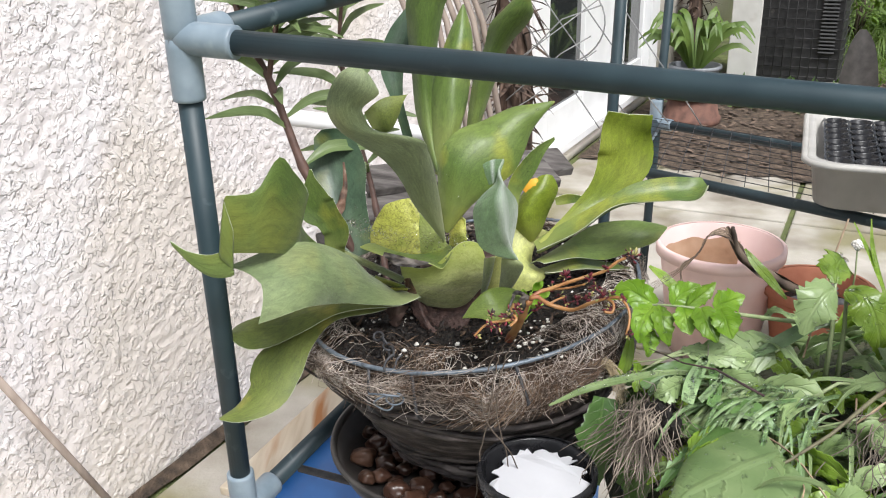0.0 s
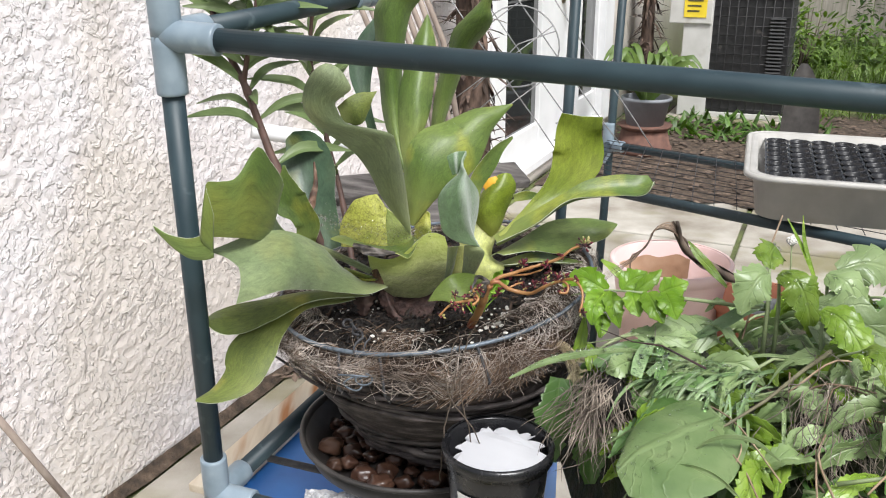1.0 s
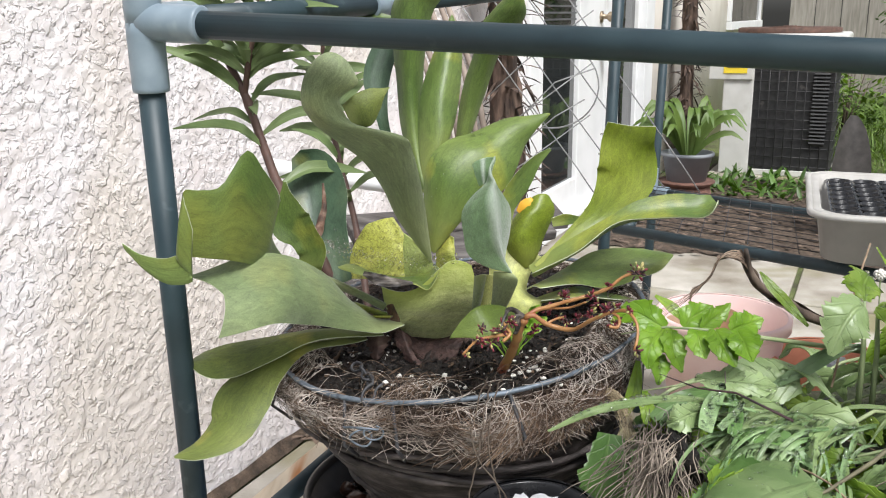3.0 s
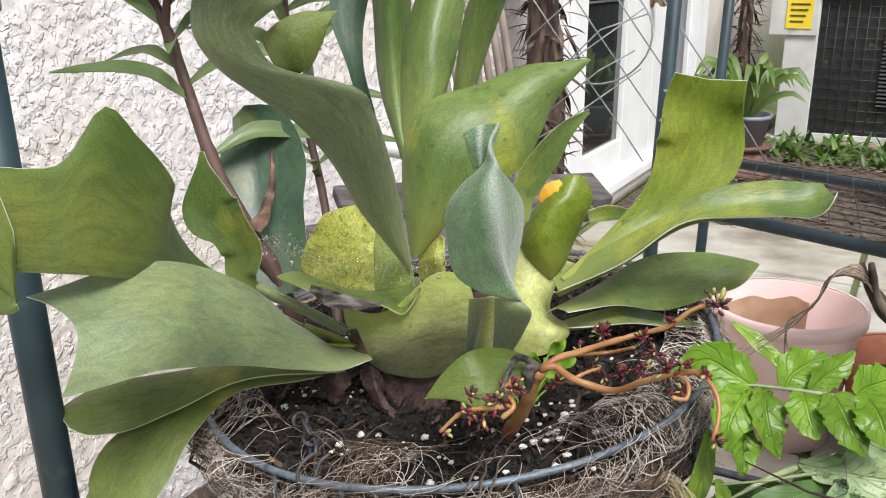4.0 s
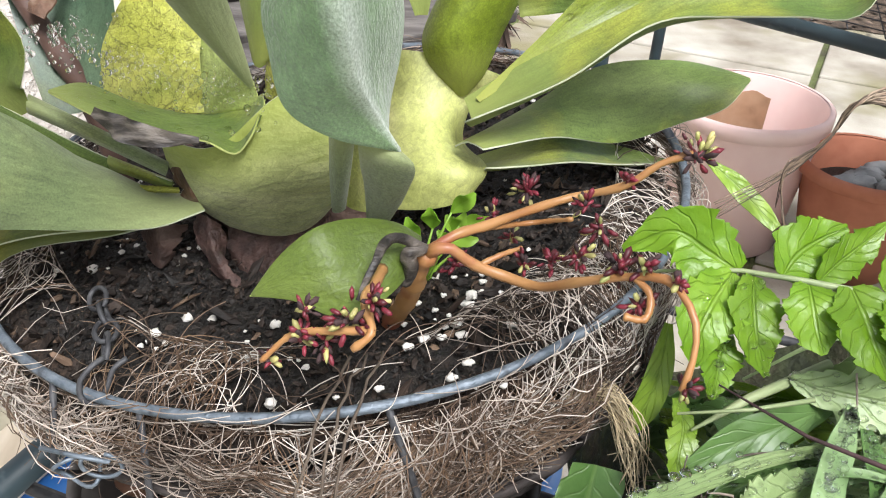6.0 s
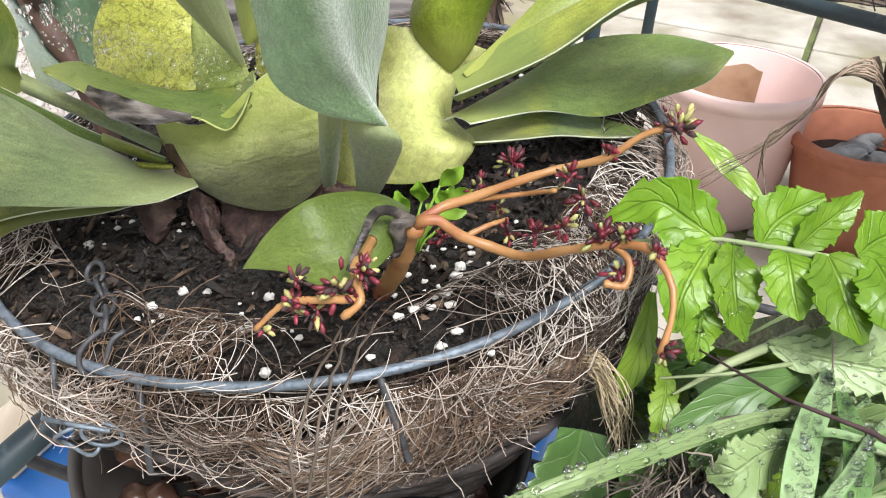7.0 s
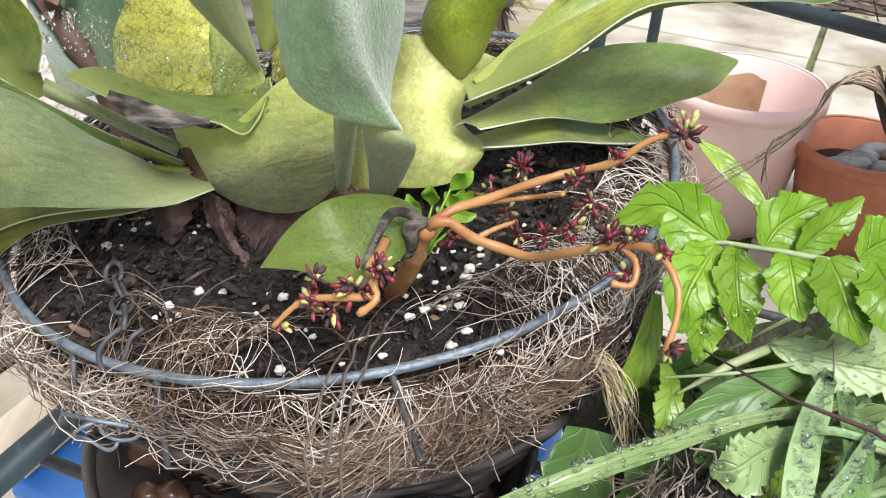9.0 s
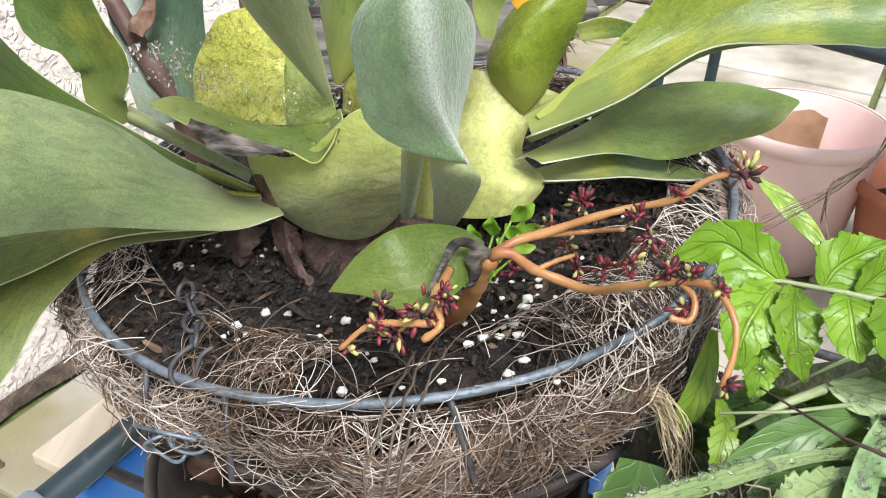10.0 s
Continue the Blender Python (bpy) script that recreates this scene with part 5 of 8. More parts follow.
part("fan_cowl", Geo().lathe([(0.31, -0.012), (0.31, 0.014), (0.29, 0.02), (0.0, 0.0)], fc, 40), RUST, ac)
part("label", plank(X0 - 0.027, X0 - 0.0235, 0.66, 0.82, -0.50, -0.36, 0.0), YELLOW, ac, "yellow printed energy label", smooth=False)
INK = material("print_ink", [(0.05, 0.045, 0.02), (0.09, 0.08, 0.03)], 0.6, 10, bump=0.0)
for k in range(4):
    part("print_bar", plank(X0 - 0.0295, X0 - 0.0275, 0.79 - 0.032 * k, 0.80 - 0.032 * k, -0.485 + 0.01 * k, -0.38, 0.0), INK, ac, smooth=False)
wires = Geo()
for k in range(13):
    z = 0.09 + k * 0.058
    wires.tube([HOUSE @ Vector((X0 + 0.008, -0.545, z)), HOUSE @ Vector((X0 + 0.008, Y1 + 0.01, z)), HOUSE @ Vector((X1 - 0.02, Y1 + 0.008, z))], 0.0035, 5)
for k in range(9):
    y = -0.58 - k * 0.053
    wires.tube([HOUSE @ Vector((X0 + 0.004, y, 0.06)), HOUSE @ Vector((X0 + 0.004, y, ZT - 0.06))], 0.003, 5)
part("wire_guard", wires, GRILLE, ac, kind="stuff")
lou = Geo()
for k in range(20):
    lou.box((0.02, 0.09, 0.010), HOUSE @ pose(X0 + 0.006, -0.93, 0.24 + k * 0.022, 0, 30, 0))
part("louvre", lou, GRILLE, ac, kind="stuff", smooth=False)

# far fence, shrubs and grass
FENCE = material("weathered_board", [(0.22, 0.20, 0.17), (0.36, 0.33, 0.29)], 0.85, 10, bump=0.4, stretch=(4, 4, 0.4), vary=0.15)
fence = thing("fence", HOUSE @ Vector((11.0, -3, 0)), "weathered grey board fence behind the yard", "fence", kind="structure")
for k in range(34):
    g = Geo().box((0.03, 0.29, 1.9), HOUSE @ pose(11.0 + 0.01 * (k % 2), -0.3 - k * 0.3, 0.95), 0.004)
    part("board", g, FENCE, fence, smooth=False)
LEAF_A = material("shrub_leaf", [(0.045, 0.10, 0.02), (0.10, 0.18, 0.035)], 0.45, 12, leafy=0.25, vary=0.4, island=True, bump=0.0)
LEAF_B = material("grass_blade", [(0.07, 0.13, 0.02), (0.15, 0.22, 0.05)], 0.5, 5, leafy=0.25, vary=0.35, island=True, bump=0.0)
LITTER = material("leaf_litter", [(0.05, 0.034, 0.024), (0.10, 0.07, 0.052), (0.18, 0.13, 0.095)], 0.8, 20, vary=0.5, island=True, bump=0.3)


def card(geo, p, length, width, yaw, pitch, bend=0.4, n=4):
    """A small pointed leaf from p, drawn as a bent strip folded at its rib."""
    d = Vector((math.cos(yaw) * math.cos(pitch), math.sin(yaw) * math.cos(pitch), math.sin(pitch)))
    side = Vector((-math.sin(yaw), math.cos(yaw), 0))
    verts, faces = [], []
    q = Vector(p)
    for i in range(n):
        f = i / (n - 1)
        w = width * 0.5 * (math.sin(math.pi * min(1, f * 0.85 + 0.12)))
        lift = side.cross(d) * (-w * 0.35)
        verts += [q - side * w, q + lift, q + side * w]
        d = (d + Vector((0, 0, -bend / n))).normalized()
        q = q + d * length / (n - 1)
    for i in range(n - 1):
        a = i * 3
        faces += [(a, a + 1, a + 4, a + 3), (a + 1, a + 2, a + 5, a + 4)]
    geo.add(verts, faces)


def shrub(name, at, size, count, label, mat=LEAF_A, leaf=0.06, seed=1):
    rnd = random.Random(seed)
    root = thing(name, at, label, "shrub")
    stem, crown = Geo(), Geo()
    at = Vector(at)
    for k in range(9):
        a = rnd.uniform(0, 6.28)
        end = at + Vector((math.cos(a) * size[0] * 0.6 * rnd.random(), math.sin(a) * size[1] * 0.6 * rnd.random(), size[2] * rnd.uniform(0.5, 0.95)))
        stem.tube([at, at.lerp(end, 0.5) + Vector((0.03, 0.02, 0.02)), end], [0.012, 0.008, 0.003], 5)
    lumps = [(rnd.uniform(-0.8, 0.8), rnd.uniform(-0.8, 0.8), rnd.uniform(0.15, 0.9), rnd.uniform(0.2, 0.45)) for _ in range(16)]
    for k in range(count):
        lx, ly, lz, lr = rnd.choice(lumps)
        v = Vector((rnd.gauss(0, 1), rnd.gauss(0, 1), rnd.gauss(0, 1))).normalized() * lr * rnd.uniform(0.5, 1.0)
        p = at + Vector(((lx + v.x) * size[0], (ly + v.y) * size[1], max(0.02, (lz + v.z * 0.7)) * size[2]))
        card(crown, p, leaf * rnd.uniform(0.6, 1.4), leaf * 0.42, rnd.uniform(0, 6.28), rnd.uniform(-0.6, 0.9))
    part("stem", stem, TWIG_BARK, root)
    part("crown", crown, mat, root, kind="stuff")


TWIG_BARK = material("twig_bark", [(0.05, 0.035, 0.025), (0.13, 0.10, 0.075)], 0.8, 60, bump=0.5)
shrub("shrub", HOUSE @ Vector((9.0, -2.2, 0)), (1.0, 0.9, 2.2), 2600, "dense dark green shrub by the far fence", seed=4, leaf=0.09)
shrub("shrub", HOUSE @ Vector((8.2, -4.2, 0)), (1.2, 1.2, 2.4), 3000, "dense dark green shrub in the yard", seed=8, leaf=0.09)
shrub("shrub", HOUSE @ Vector((6.6, -1.0, 0)), (0.35, 0.45, 0.7), 900, "leafy weed clump behind the air conditioner", mat=LEAF_B, seed=12, leaf=0.08)
shrub("shrub", HOUSE @ Vector((6.0, -1.9, 0)), (0.6, 0.6, 0.55), 1500, "bright green leafy weeds in the grass", mat=LEAF_B, seed=14, leaf=0.07)
rnd = random.Random(21)
grass = Geo()
for k in range(9000):
    p = HOUSE @ Vector((rnd.uniform(4.9, 9.5), rnd.uniform(-5.2, -0.95), -0.005))
    card(grass, p, rnd.uniform(0.08, 0.3), 0.012, rnd.uniform(0, 6.28), rnd.uniform(0.5, 1.4), 0.6, 3)
solid("grass", grass, LEAF_B, "bright unmown grass of the back yard", "grass", kind="stuff")
MULCH = material("mulch", [(0.03, 0.022, 0.015), (0.075, 0.052, 0.036), (0.14, 0.10, 0.07)], 0.9, 30, bump=1.0, bump_scale=90, bump_depth=0.01)
bed = Geo()
nb = 40
bed.add([HOUSE @ Vector((2.55 + 2.5 * i / nb + 0.08 * noise.noise((j * 0.5, 0, i * 0.1)), -2.1 + 2.08 * j / nb, 0.004 + 0.010 * abs(noise.noise((i * 0.6, j * 0.6, 0))))) for j in range(nb + 1) for i in range(nb + 1)], [(j * (nb + 1) + i, j * (nb + 1) + i + 1, (j + 1) * (nb + 1) + i + 1, (j + 1) * (nb + 1) + i) for j in range(nb) for i in range(nb)])
solid("mulch_bed", bed, MULCH, "brown mulch and soil covering the paving", "mulch", kind="structure")
litter = Geo()
for k in range(1700):
    p = HOUSE @ Vector((rnd.uniform(2.5, 4.9), rnd.uniform(-2.1, -0.1), 0.016))
    card(litter, p, rnd.uniform(0.02, 0.055), 0.022, rnd.uniform(0, 6.28), rnd.uniform(-0.1, 0.5), 0.5, 3)
solid("leaf_litter", litter, LITTER, "brown dead leaves scattered on the paving", "leaf litter", kind="stuff")
weeds = Geo()
for k in range(420):
    p = HOUSE @ Vector((rnd.uniform(3.9, 4.6), rnd.uniform(-1.3, -0.1), 0.0))
    card(weeds, p, rnd.uniform(0.05, 0.16), 0.03, rnd.uniform(0, 6.28), rnd.uniform(0.2, 1.2), 0.6, 4)
solid("low_weeds", weeds, LEAF_A, "small green weeds at the foot of the unit", "weeds", kind="stuff")

# vine trunk on the wall and the shaggy palm stem by the door
VINE = material("shaggy_bark", [(0.02, 0.013, 0.010), (0.07, 0.045, 0.033), (0.15, 0.10, 0.075)], 0.9, 50, bump=0.8, stretch=(1, 1, 0.3), vary=0.4, island=True)


def shaggy(name, foot, top, r, label, seed, hairs=500):
    rnd = random.Random(seed)
    root = thing(name, foot, label, "trunk")
    foot, top = Vector(foot), Vector(top)
    pts = [foot.lerp(top, t) + Vector((noise.noise((t * 3, seed, 0)), noise.noise((t * 3, 5, seed)), 0)) * r * 0.8 for t in np.linspace(0, 1, 12)]
    part("trunk", Geo().tube(pts, [r * (0.8 + 0.4 * rnd.random()) for _ in pts], 12), VINE, root)
    hair = Geo()
    for k in range(hairs):
        t = rnd.random()
        a = rnd.uniform(0, 6.28)
        p = foot.lerp(top, t) + Vector((math.cos(a), math.sin(a), 0)) * r * 0.9
        card(hair, p, rnd.uniform(0.05, 0.14), 0.018, a + rnd.gauss(0, 0.5), rnd.uniform(-1.3, 0.6), 0.5, 4)
    part("bark_shred", hair, VINE, root, kind="stuff")


shaggy("palm_trunk", HOUSE @ Vector((1.42, -0.16, 0.0)), HOUSE @ Vector((1.40, -0.14, 1.9)), 0.055, "shaggy brown palm trunk beside the white door", 3)
shaggy("vine_trunk", HOUSE @ Vector((4.6, -0.14, 0.0)), HOUSE @ Vector((4.55, -0.1, 2.2)), 0.045, "twisted brown vine climbing the wall beside the unit", 6)

# potted strap-leaf plant
GREY_POT = material("grey_pot", [(0.16, 0.17, 0.19), (0.24, 0.25, 0.27)], 0.5, 12, bump=0.1)
potted = thing("potted_plant", (1.29, 4.72, 0.05), "strap-leaved green plant in a grey plastic pot", "potted plant")
p = Geo().lathe([(0.0, 0.0), (0.10, 0.0), (0.128, 0.14), (0.138, 0.142), (0.138, 0.16), (0.125, 0.16), (0.118, 0.13), (0.0, 0.13)], (1.29, 4.72, 0.05), 40)
part("pot", p, GREY_POT, potted, "grey plastic pot")
rnd = random.Random(33)
for k in range(34):
    a, reach = rnd.uniform(0, 6.28), rnd.uniform(0.16, 0.34)
    h = rnd.uniform(0.12, 0.3)
    c = Vector((1.29 + 0.03 * math.cos(a), 4.72 + 0.03 * math.sin(a), 0.19))
    e = Vector((math.cos(a), math.sin(a), 0))
    rows = [(*c, 0.012, 0), (*(c + e * reach * 0.35 + Vector((0, 0, h * 0.75))), 0.034, 0), (*(c + e * reach * 0.75 + Vector((0, 0, h))), 0.03, 0), (*(c + e * reach + Vector((0, 0, h * 0.7))), 0.004, 0)]
    part("leaf", blade(Geo(), rows, 9, 3, 0.3, 0, 0.001, slots=(0, 0)), LEAF_B, potted)
BRICK = material("old_brick", [(0.09, 0.045, 0.034), (0.18, 0.09, 0.066)], 0.85, 25, bump=0.5, vary=0.25)
stand = thing("clay_stand", (1.29, 4.72, -0.1), "upturned brown clay pot and saucer under the grey pot", "plant stand")
part("pot", Geo().lathe([(0.0, -0.1), (0.155, -0.1), (0.155, -0.062), (0.146, -0.058), (0.125, 0.03), (0.0, 0.03)], (1.29, 4.72, 0.0), 40), BRICK, stand)
part("saucer", Geo().lathe([(0.0, 0.03), (0.12, 0.03), (0.15, 0.052), (0.15, 0.059), (0.0, 0.0595)], (1.29, 4.72, 0.0), 40), BRICK, stand)

# second rack with a wire shelf and seed tray
rack2 = thing("pipe_rack", (0.35, 1.78, -0.1), "dark green plastic pipe rack with a wire mesh shelf", "plant rack")
S_DIR = Vector((0.722, -0.692, 0))
NEAR0, FAR0 = Vector((0.40, 1.875, 0.475)), Vector((0.548, 2.305, 0.475))
for p0, name in ((Vector((0.335, 1.76, 0)), "post"), (Vector((0.563, 2.33, 0)), "post")):
    lean = Vector((0.036, 0.10, 0)) if p0.y < 2 else Vector((0.05, 0.13, 0))
    part(name, Geo().tube([(p0.x - lean.x, p0.y - lean.y, -0.1), (p0.x, p0.y, 0.6), (p0.x + lean.x, p0.y + lean.y, 1.35)], R_PIPE, 14), PIPE, rack2)
part("shelf_bar", Geo().tube([NEAR0 - S_DIR * 0.03, NEAR0 + S_DIR * 1.3], R_PIPE, 14), PIPE, rack2)
part("shelf_bar", Geo().tube([FAR0 - S_DIR * 0.02, FAR0 + S_DIR * 1.3], R_PIPE * 0.9, 14), PIPE, rack2)
part("shelf_bar", Geo().tube([NEAR0, FAR0], R_PIPE, 14), PIPE, rack2)
part("tee_fitting", fitting(FAR0, [(S_DIR, 0.05), (-S_DIR, 0.02), ((0, 0, 1), 0.06), ((0, 0, -1), 0.05)]), FITTING, rack2, "grey plastic fitting")
for k in range(24):
    a = NEAR0 + S_DIR * (0.05 * k + 0.02) + Vector((0, 0, 0.014))
    part("mesh_wire", Geo().tube([a, a + (FAR0 - NEAR0)], 0.001, 5), DARK_WIRE, rack2)
for k in range(10):
    a = NEAR0.lerp(FAR0, (k + 0.5) / 10) + Vector((0, 0, 0.017))
    part("mesh_wire", Geo().tube([a, a + S_DIR * 1.25], 0.001, 5), DARK_WIRE, rack2)

TRAY_MAT = material("tray_plastic", [(0.33, 0.315, 0.29), (0.46, 0.445, 0.415)], 0.5, 15, bump=0.1, spots=(0.36, 0.33, 0.27), spot_scale=9, spot_cut=0.6)
TM = pose(1.038, 1.603, 0.495, 0, 0, -21)


def rounded(w, d, r, n=6):
    pts = []
    for cx, cy, a0 in ((w - r, d - r, 0), (-w + r, d - r, 90), (-w + r, -d + r, 180), (w - r, -d + r, 270)):
        pts += [(cx + r * math.cos(radians(a0 + 90 * i / n)), cy + r * math.sin(radians(a0 + 90 * i / n))) for i in range(n + 1)]
    return pts


def pan(w, d, h, r, wall, lip):
    geo, rings = Geo(), []
    for grow, z in ((-0.03, 0.0), (-0.012, 0.004), (0.0, h - 0.012), (lip, h - 0.010), (lip, h), (-wall, h), (-wall - 0.012, 0.008), (-wall - 0.03, 0.005)):
        rings.append([(x, y, z) for x, y in rounded(w + grow, d + grow, r)])
    n = len(rings[0])
    geo.add([p for ring in rings for p in ring], [(i * n + k, i * n + (k + 1) % n, (i + 1) * n + (k + 1) % n, (i + 1) * n + k) for i in range(len(rings) - 1) for k in range(n)])
    geo.add(rings[0], [tuple(range(n))[::-1]])
    geo.add(rings[-1], [tuple(range(n))])
    return geo


tray = thing("pan", TM.translation, "large off-white rectangular pan with rounded corners", "pan")
part("body", pan(0.33, 0.215, 0.092, 0.05, 0.006, 0.012).move(TM), TRAY_MAT, tray)
lip = [TM @ Vector((x, y, 0.088)) for x, y in rounded(0.342, 0.227, 0.05)]
part("rim", Geo().tube(lip + lip[:1], 0.0062, 8, caps=False), TRAY_MAT, tray)
cells = thing("seed_tray", TM.translation + Vector((0, 0, 0.1)), "black plastic seed tray with many round cells", "seed tray")
for i in range(13):
    for j in range(8):
        g = Geo().lathe([(0.0235, 0.012), (0.0225, 0.0145), (0.0205, 0.012), (0.015, -0.03), (0.0, -0.032)], (0, 0, 0), 10)
        part("cell", g.move(TM @ pose(-0.282 + i * 0.047, -0.165 + j * 0.047, 0.072)), BLACK_PLASTIC, cells)
for i in range(14):
    part("cell_rib", Geo().box((0.004, 0.384, 0.003), TM @ pose(-0.3055 + i * 0.047, -0.0005, 0.0815)), BLACK_PLASTIC, cells, smooth=False)

# leaning wire fence panel by the door
GREY_WIRE = material("grey_wire", [(0.20, 0.20, 0.20), (0.34, 0.34, 0.34)], 0.5, 120, metal=0.3, bump=0.2)
panel = thing("wire_fence", (0.22, 2.2, 0.3), "loose galvanised chain-link wire leaning by the door", "wire fence")
rnd = random.Random(9)
for k in range(4):
    x = 0.03 + k * 0.085
    sag = 0.006 * (k % 3)
    part("wire", Geo().tube([(x, 2.15, 0.98 - sag), (x + 0.15, 2.14 + sag, 0.765), (x + 0.30, 2.15, 0.565), (x + 0.345, 2.15, 0.50 + sag)], 0.0016, 6), GREY_WIRE, panel)
for k in range(3):
    z = 0.50 + k * 0.12
    part("wire", Geo().tube([(0.08 + 0.02 * k, 2.158, z), (0.20, 2.150, z + 0.075), (0.36, 2.158, z + 0.19)], 0.0016, 6), GREY_WIRE, panel)
for k in range(1):
    pts = [(0.27 + 0.03 * k + (0.10 - 0.02 * k) * math.sin(a), 2.13 + 0.02 * math.cos(a * 2), 0.76 - 0.04 * k + (0.10 + 0.02 * k) * math.cos(a)) for a in np.linspace(-0.8, 3.4, 22)]
    part("wire", Geo().tube(pts, 0.002, 6), GREY_WIRE, panel)
for k in range(2):
    part("wire", Geo().tube([(0.36 - 0.02 * k, 2.12, 0.80 - 0.07 * k), (0.27, 2.12, 0.77 - 0.08 * k), (0.16 - 0.02 * k, 2.12, 0.66 - 0.08 * k)], 0.0017, 6), GREY_WIRE, panel)

# canes against the wall, pipe and boards behind the fern
CANE = material("dry_cane", [(0.22, 0.17, 0.14), (0.40, 0.33, 0.28)], 0.8, 40, bump=0.4, stretch=(1, 1, 0.3))
for k in range(9):
    x = -0.075 + k * 0.017
    g = Geo().tube([(x + 0.12, 1.70, 0.2), (x + 0.01, 1.70, 0.82), (x - 0.11, 1.76 - 0.01 * (k % 3), 1.12 + 0.03 * (k % 2))], [0.0065, 0.006, 0.0045], 8)
    solid("cane", g, CANE, "bare dry grey-brown cane leaning near the wall", "cane", "canes by the wall")
solid("drain_pipe", Geo().tube([(-0.30, 1.60, 0.665), (0.05, 1.72, 0.585)], 0.016, 16), WHITE, "white plastic pipe lying behind the fern", "pipe")
GREY_WOOD = material("grey_wood", [(0.035, 0.03, 0.027), (0.09, 0.08, 0.075), (0.17, 0.155, 0.145)], 0.85, 18, bump=0.6, stretch=(0.4, 4, 4))
for k in range(3):
    solid("plank", Geo().box((0.40, 0.07, 0.018), pose(-0.02 + 0.03 * k, 1.40 + 0.06 * k, 0.535 + 0.022 * k, 20, -8 + 5 * k, 24), 0.003), GREY_WOOD, "weathered grey wooden plank behind the fern", "plank", smooth=False)
solid("stand_block", Geo().box((0.3, 0.22, 0.60), pose(-0.02, 1.46, 0.20, 0, 0, 24), 0.01), GREY_WOOD, "dark weathered wooden stand holding planks", "stand", smooth=False)
solid("spade_blade", blade(Geo(), [(1.86, 4.05, -0.1, 0.17, 0), (1.862, 4.06, 0.1, 0.19, 0), (1.868, 4.08, 0.3, 0.16, 0), (1.872, 4.1, 0.42, 0.09, 0), (1.874, 4.11, 0.462, 0.03, 0)], 14, 9, 0.25, 0, 0.006, slots=(0, 0)), DARK_PLASTIC, "dark grey rounded spade blade standing upright", "spade")

# ---- what lies on the soil ----
rnd = random.Random(41)
chips = Geo()
TAN_CHIP = material("tan_chip", [(0.05, 0.03, 0.02), (0.13, 0.085, 0.055)], 0.8, 60, vary=0.7, island=True, bump=0.4)
for k in range(15000):
    r, a = (CR - 0.006) * math.sqrt(rnd.random()), rnd.uniform(0, 6.28)
    at = pose(CX + r * math.cos(a), CY + r * math.sin(a), CZ - 0.0065 - 0.006 * (r / CR) ** 2 + rnd.uniform(-0.002, 0.004), rnd.uniform(-50, 50), rnd.uniform(-50, 50), rnd.uniform(0, 360))
    s = 0.0005 + 0.0027 * rnd.random() ** 5
    long = rnd.choice((1.0, 1.0, 1.2, 1.4, 1.8, 3.2))
    lump = Geo().blob((0, 0, 0), (s * long, s * rnd.uniform(0.6, 1.0), s * rnd.uniform(0.4, 0.8)), k * 0.31, 1.1, 1).move(at)
    chips.add(lump.v, lump.f, 1 if rnd.random() < 0.08 else 0)
part("bark_chip", chips.move(LEAN), [BARK, TAN_CHIP], basket, "dark bark chips in the soil", smooth=False, kind="stuff")
perl = Geo()
spots = [(0.088, 0.836), (0.108, 0.852), (0.1, 0.842), (0.006, 0.842), (0.098, 0.87), (0.118, 0.862), (-0.047, 0.911), (-0.04, 0.84), (-0.045, 0.845), (-0.035, 0.838), (0.015, 0.825), (0.03, 0.80), (0.12, 0.835), (0.11, 0.80), (-0.085, 0.92)]
for k in range(160):
    if k < 45:
        x, y = spots[k % 15]
        x, y = x + rnd.gauss(0, 0.008), y + rnd.gauss(0, 0.008)
    else:
        r, a = 0.17 * math.sqrt(rnd.random()), rnd.uniform(0, 6.28)
        x, y = CX + r * math.cos(a), CY + r * math.sin(a)
    size = rnd.uniform(0.0007, 0.0019) if k > 14 else rnd.uniform(0.0021, 0.0033)
    perl.blob((x, y, CZ - 0.008 + rnd.uniform(-0.001, 0.003)), (size, size * 0.8, size * 0.75), k, 0.7, 2)
perl.move(LEAN)
GRAINS = [(0.082, 0.819, 0.0022), (0.089, 0.824, 0.0023), (0.097, 0.824, 0.002), (0.106, 0.825, 0.0024), (0.110, 0.847, 0.002), (0.094, 0.844, 0.0014), (0.117, 0.870, 0.0016), (0.085, 0.850, 0.0018), (0.109, 0.806, 0.0022),
          (0.117, 0.864, 0.0017), (0.103, 0.869, 0.0012), (0.098, 0.855, 0.0013), (0.071, 0.793, 0.0018), (0.053, 0.789, 0.0013), (0.060, 0.805, 0.0013), (0.099, 0.831, 0.0014), (0.105, 0.832, 0.0014), (0.0115, 0.819, 0.002)]
for k, (x, y, size) in enumerate(GRAINS):
    z = CZ - 0.0035 + 0.118 * (x - CX) + 0.053 * (y - CY)
    perl.blob((x, y, z), (size, size * 0.85, size * 0.8), k + 200, 0.6, 2)
    perl.blob((x + size * 0.8, y + size * 0.3, z), (size * 0.7, size * 0.6, size * 0.6), k + 240, 0.6, 2)
part("perlite", perl, PERLITE, basket, "white perlite grains", kind="stuff")
loose = Geo()
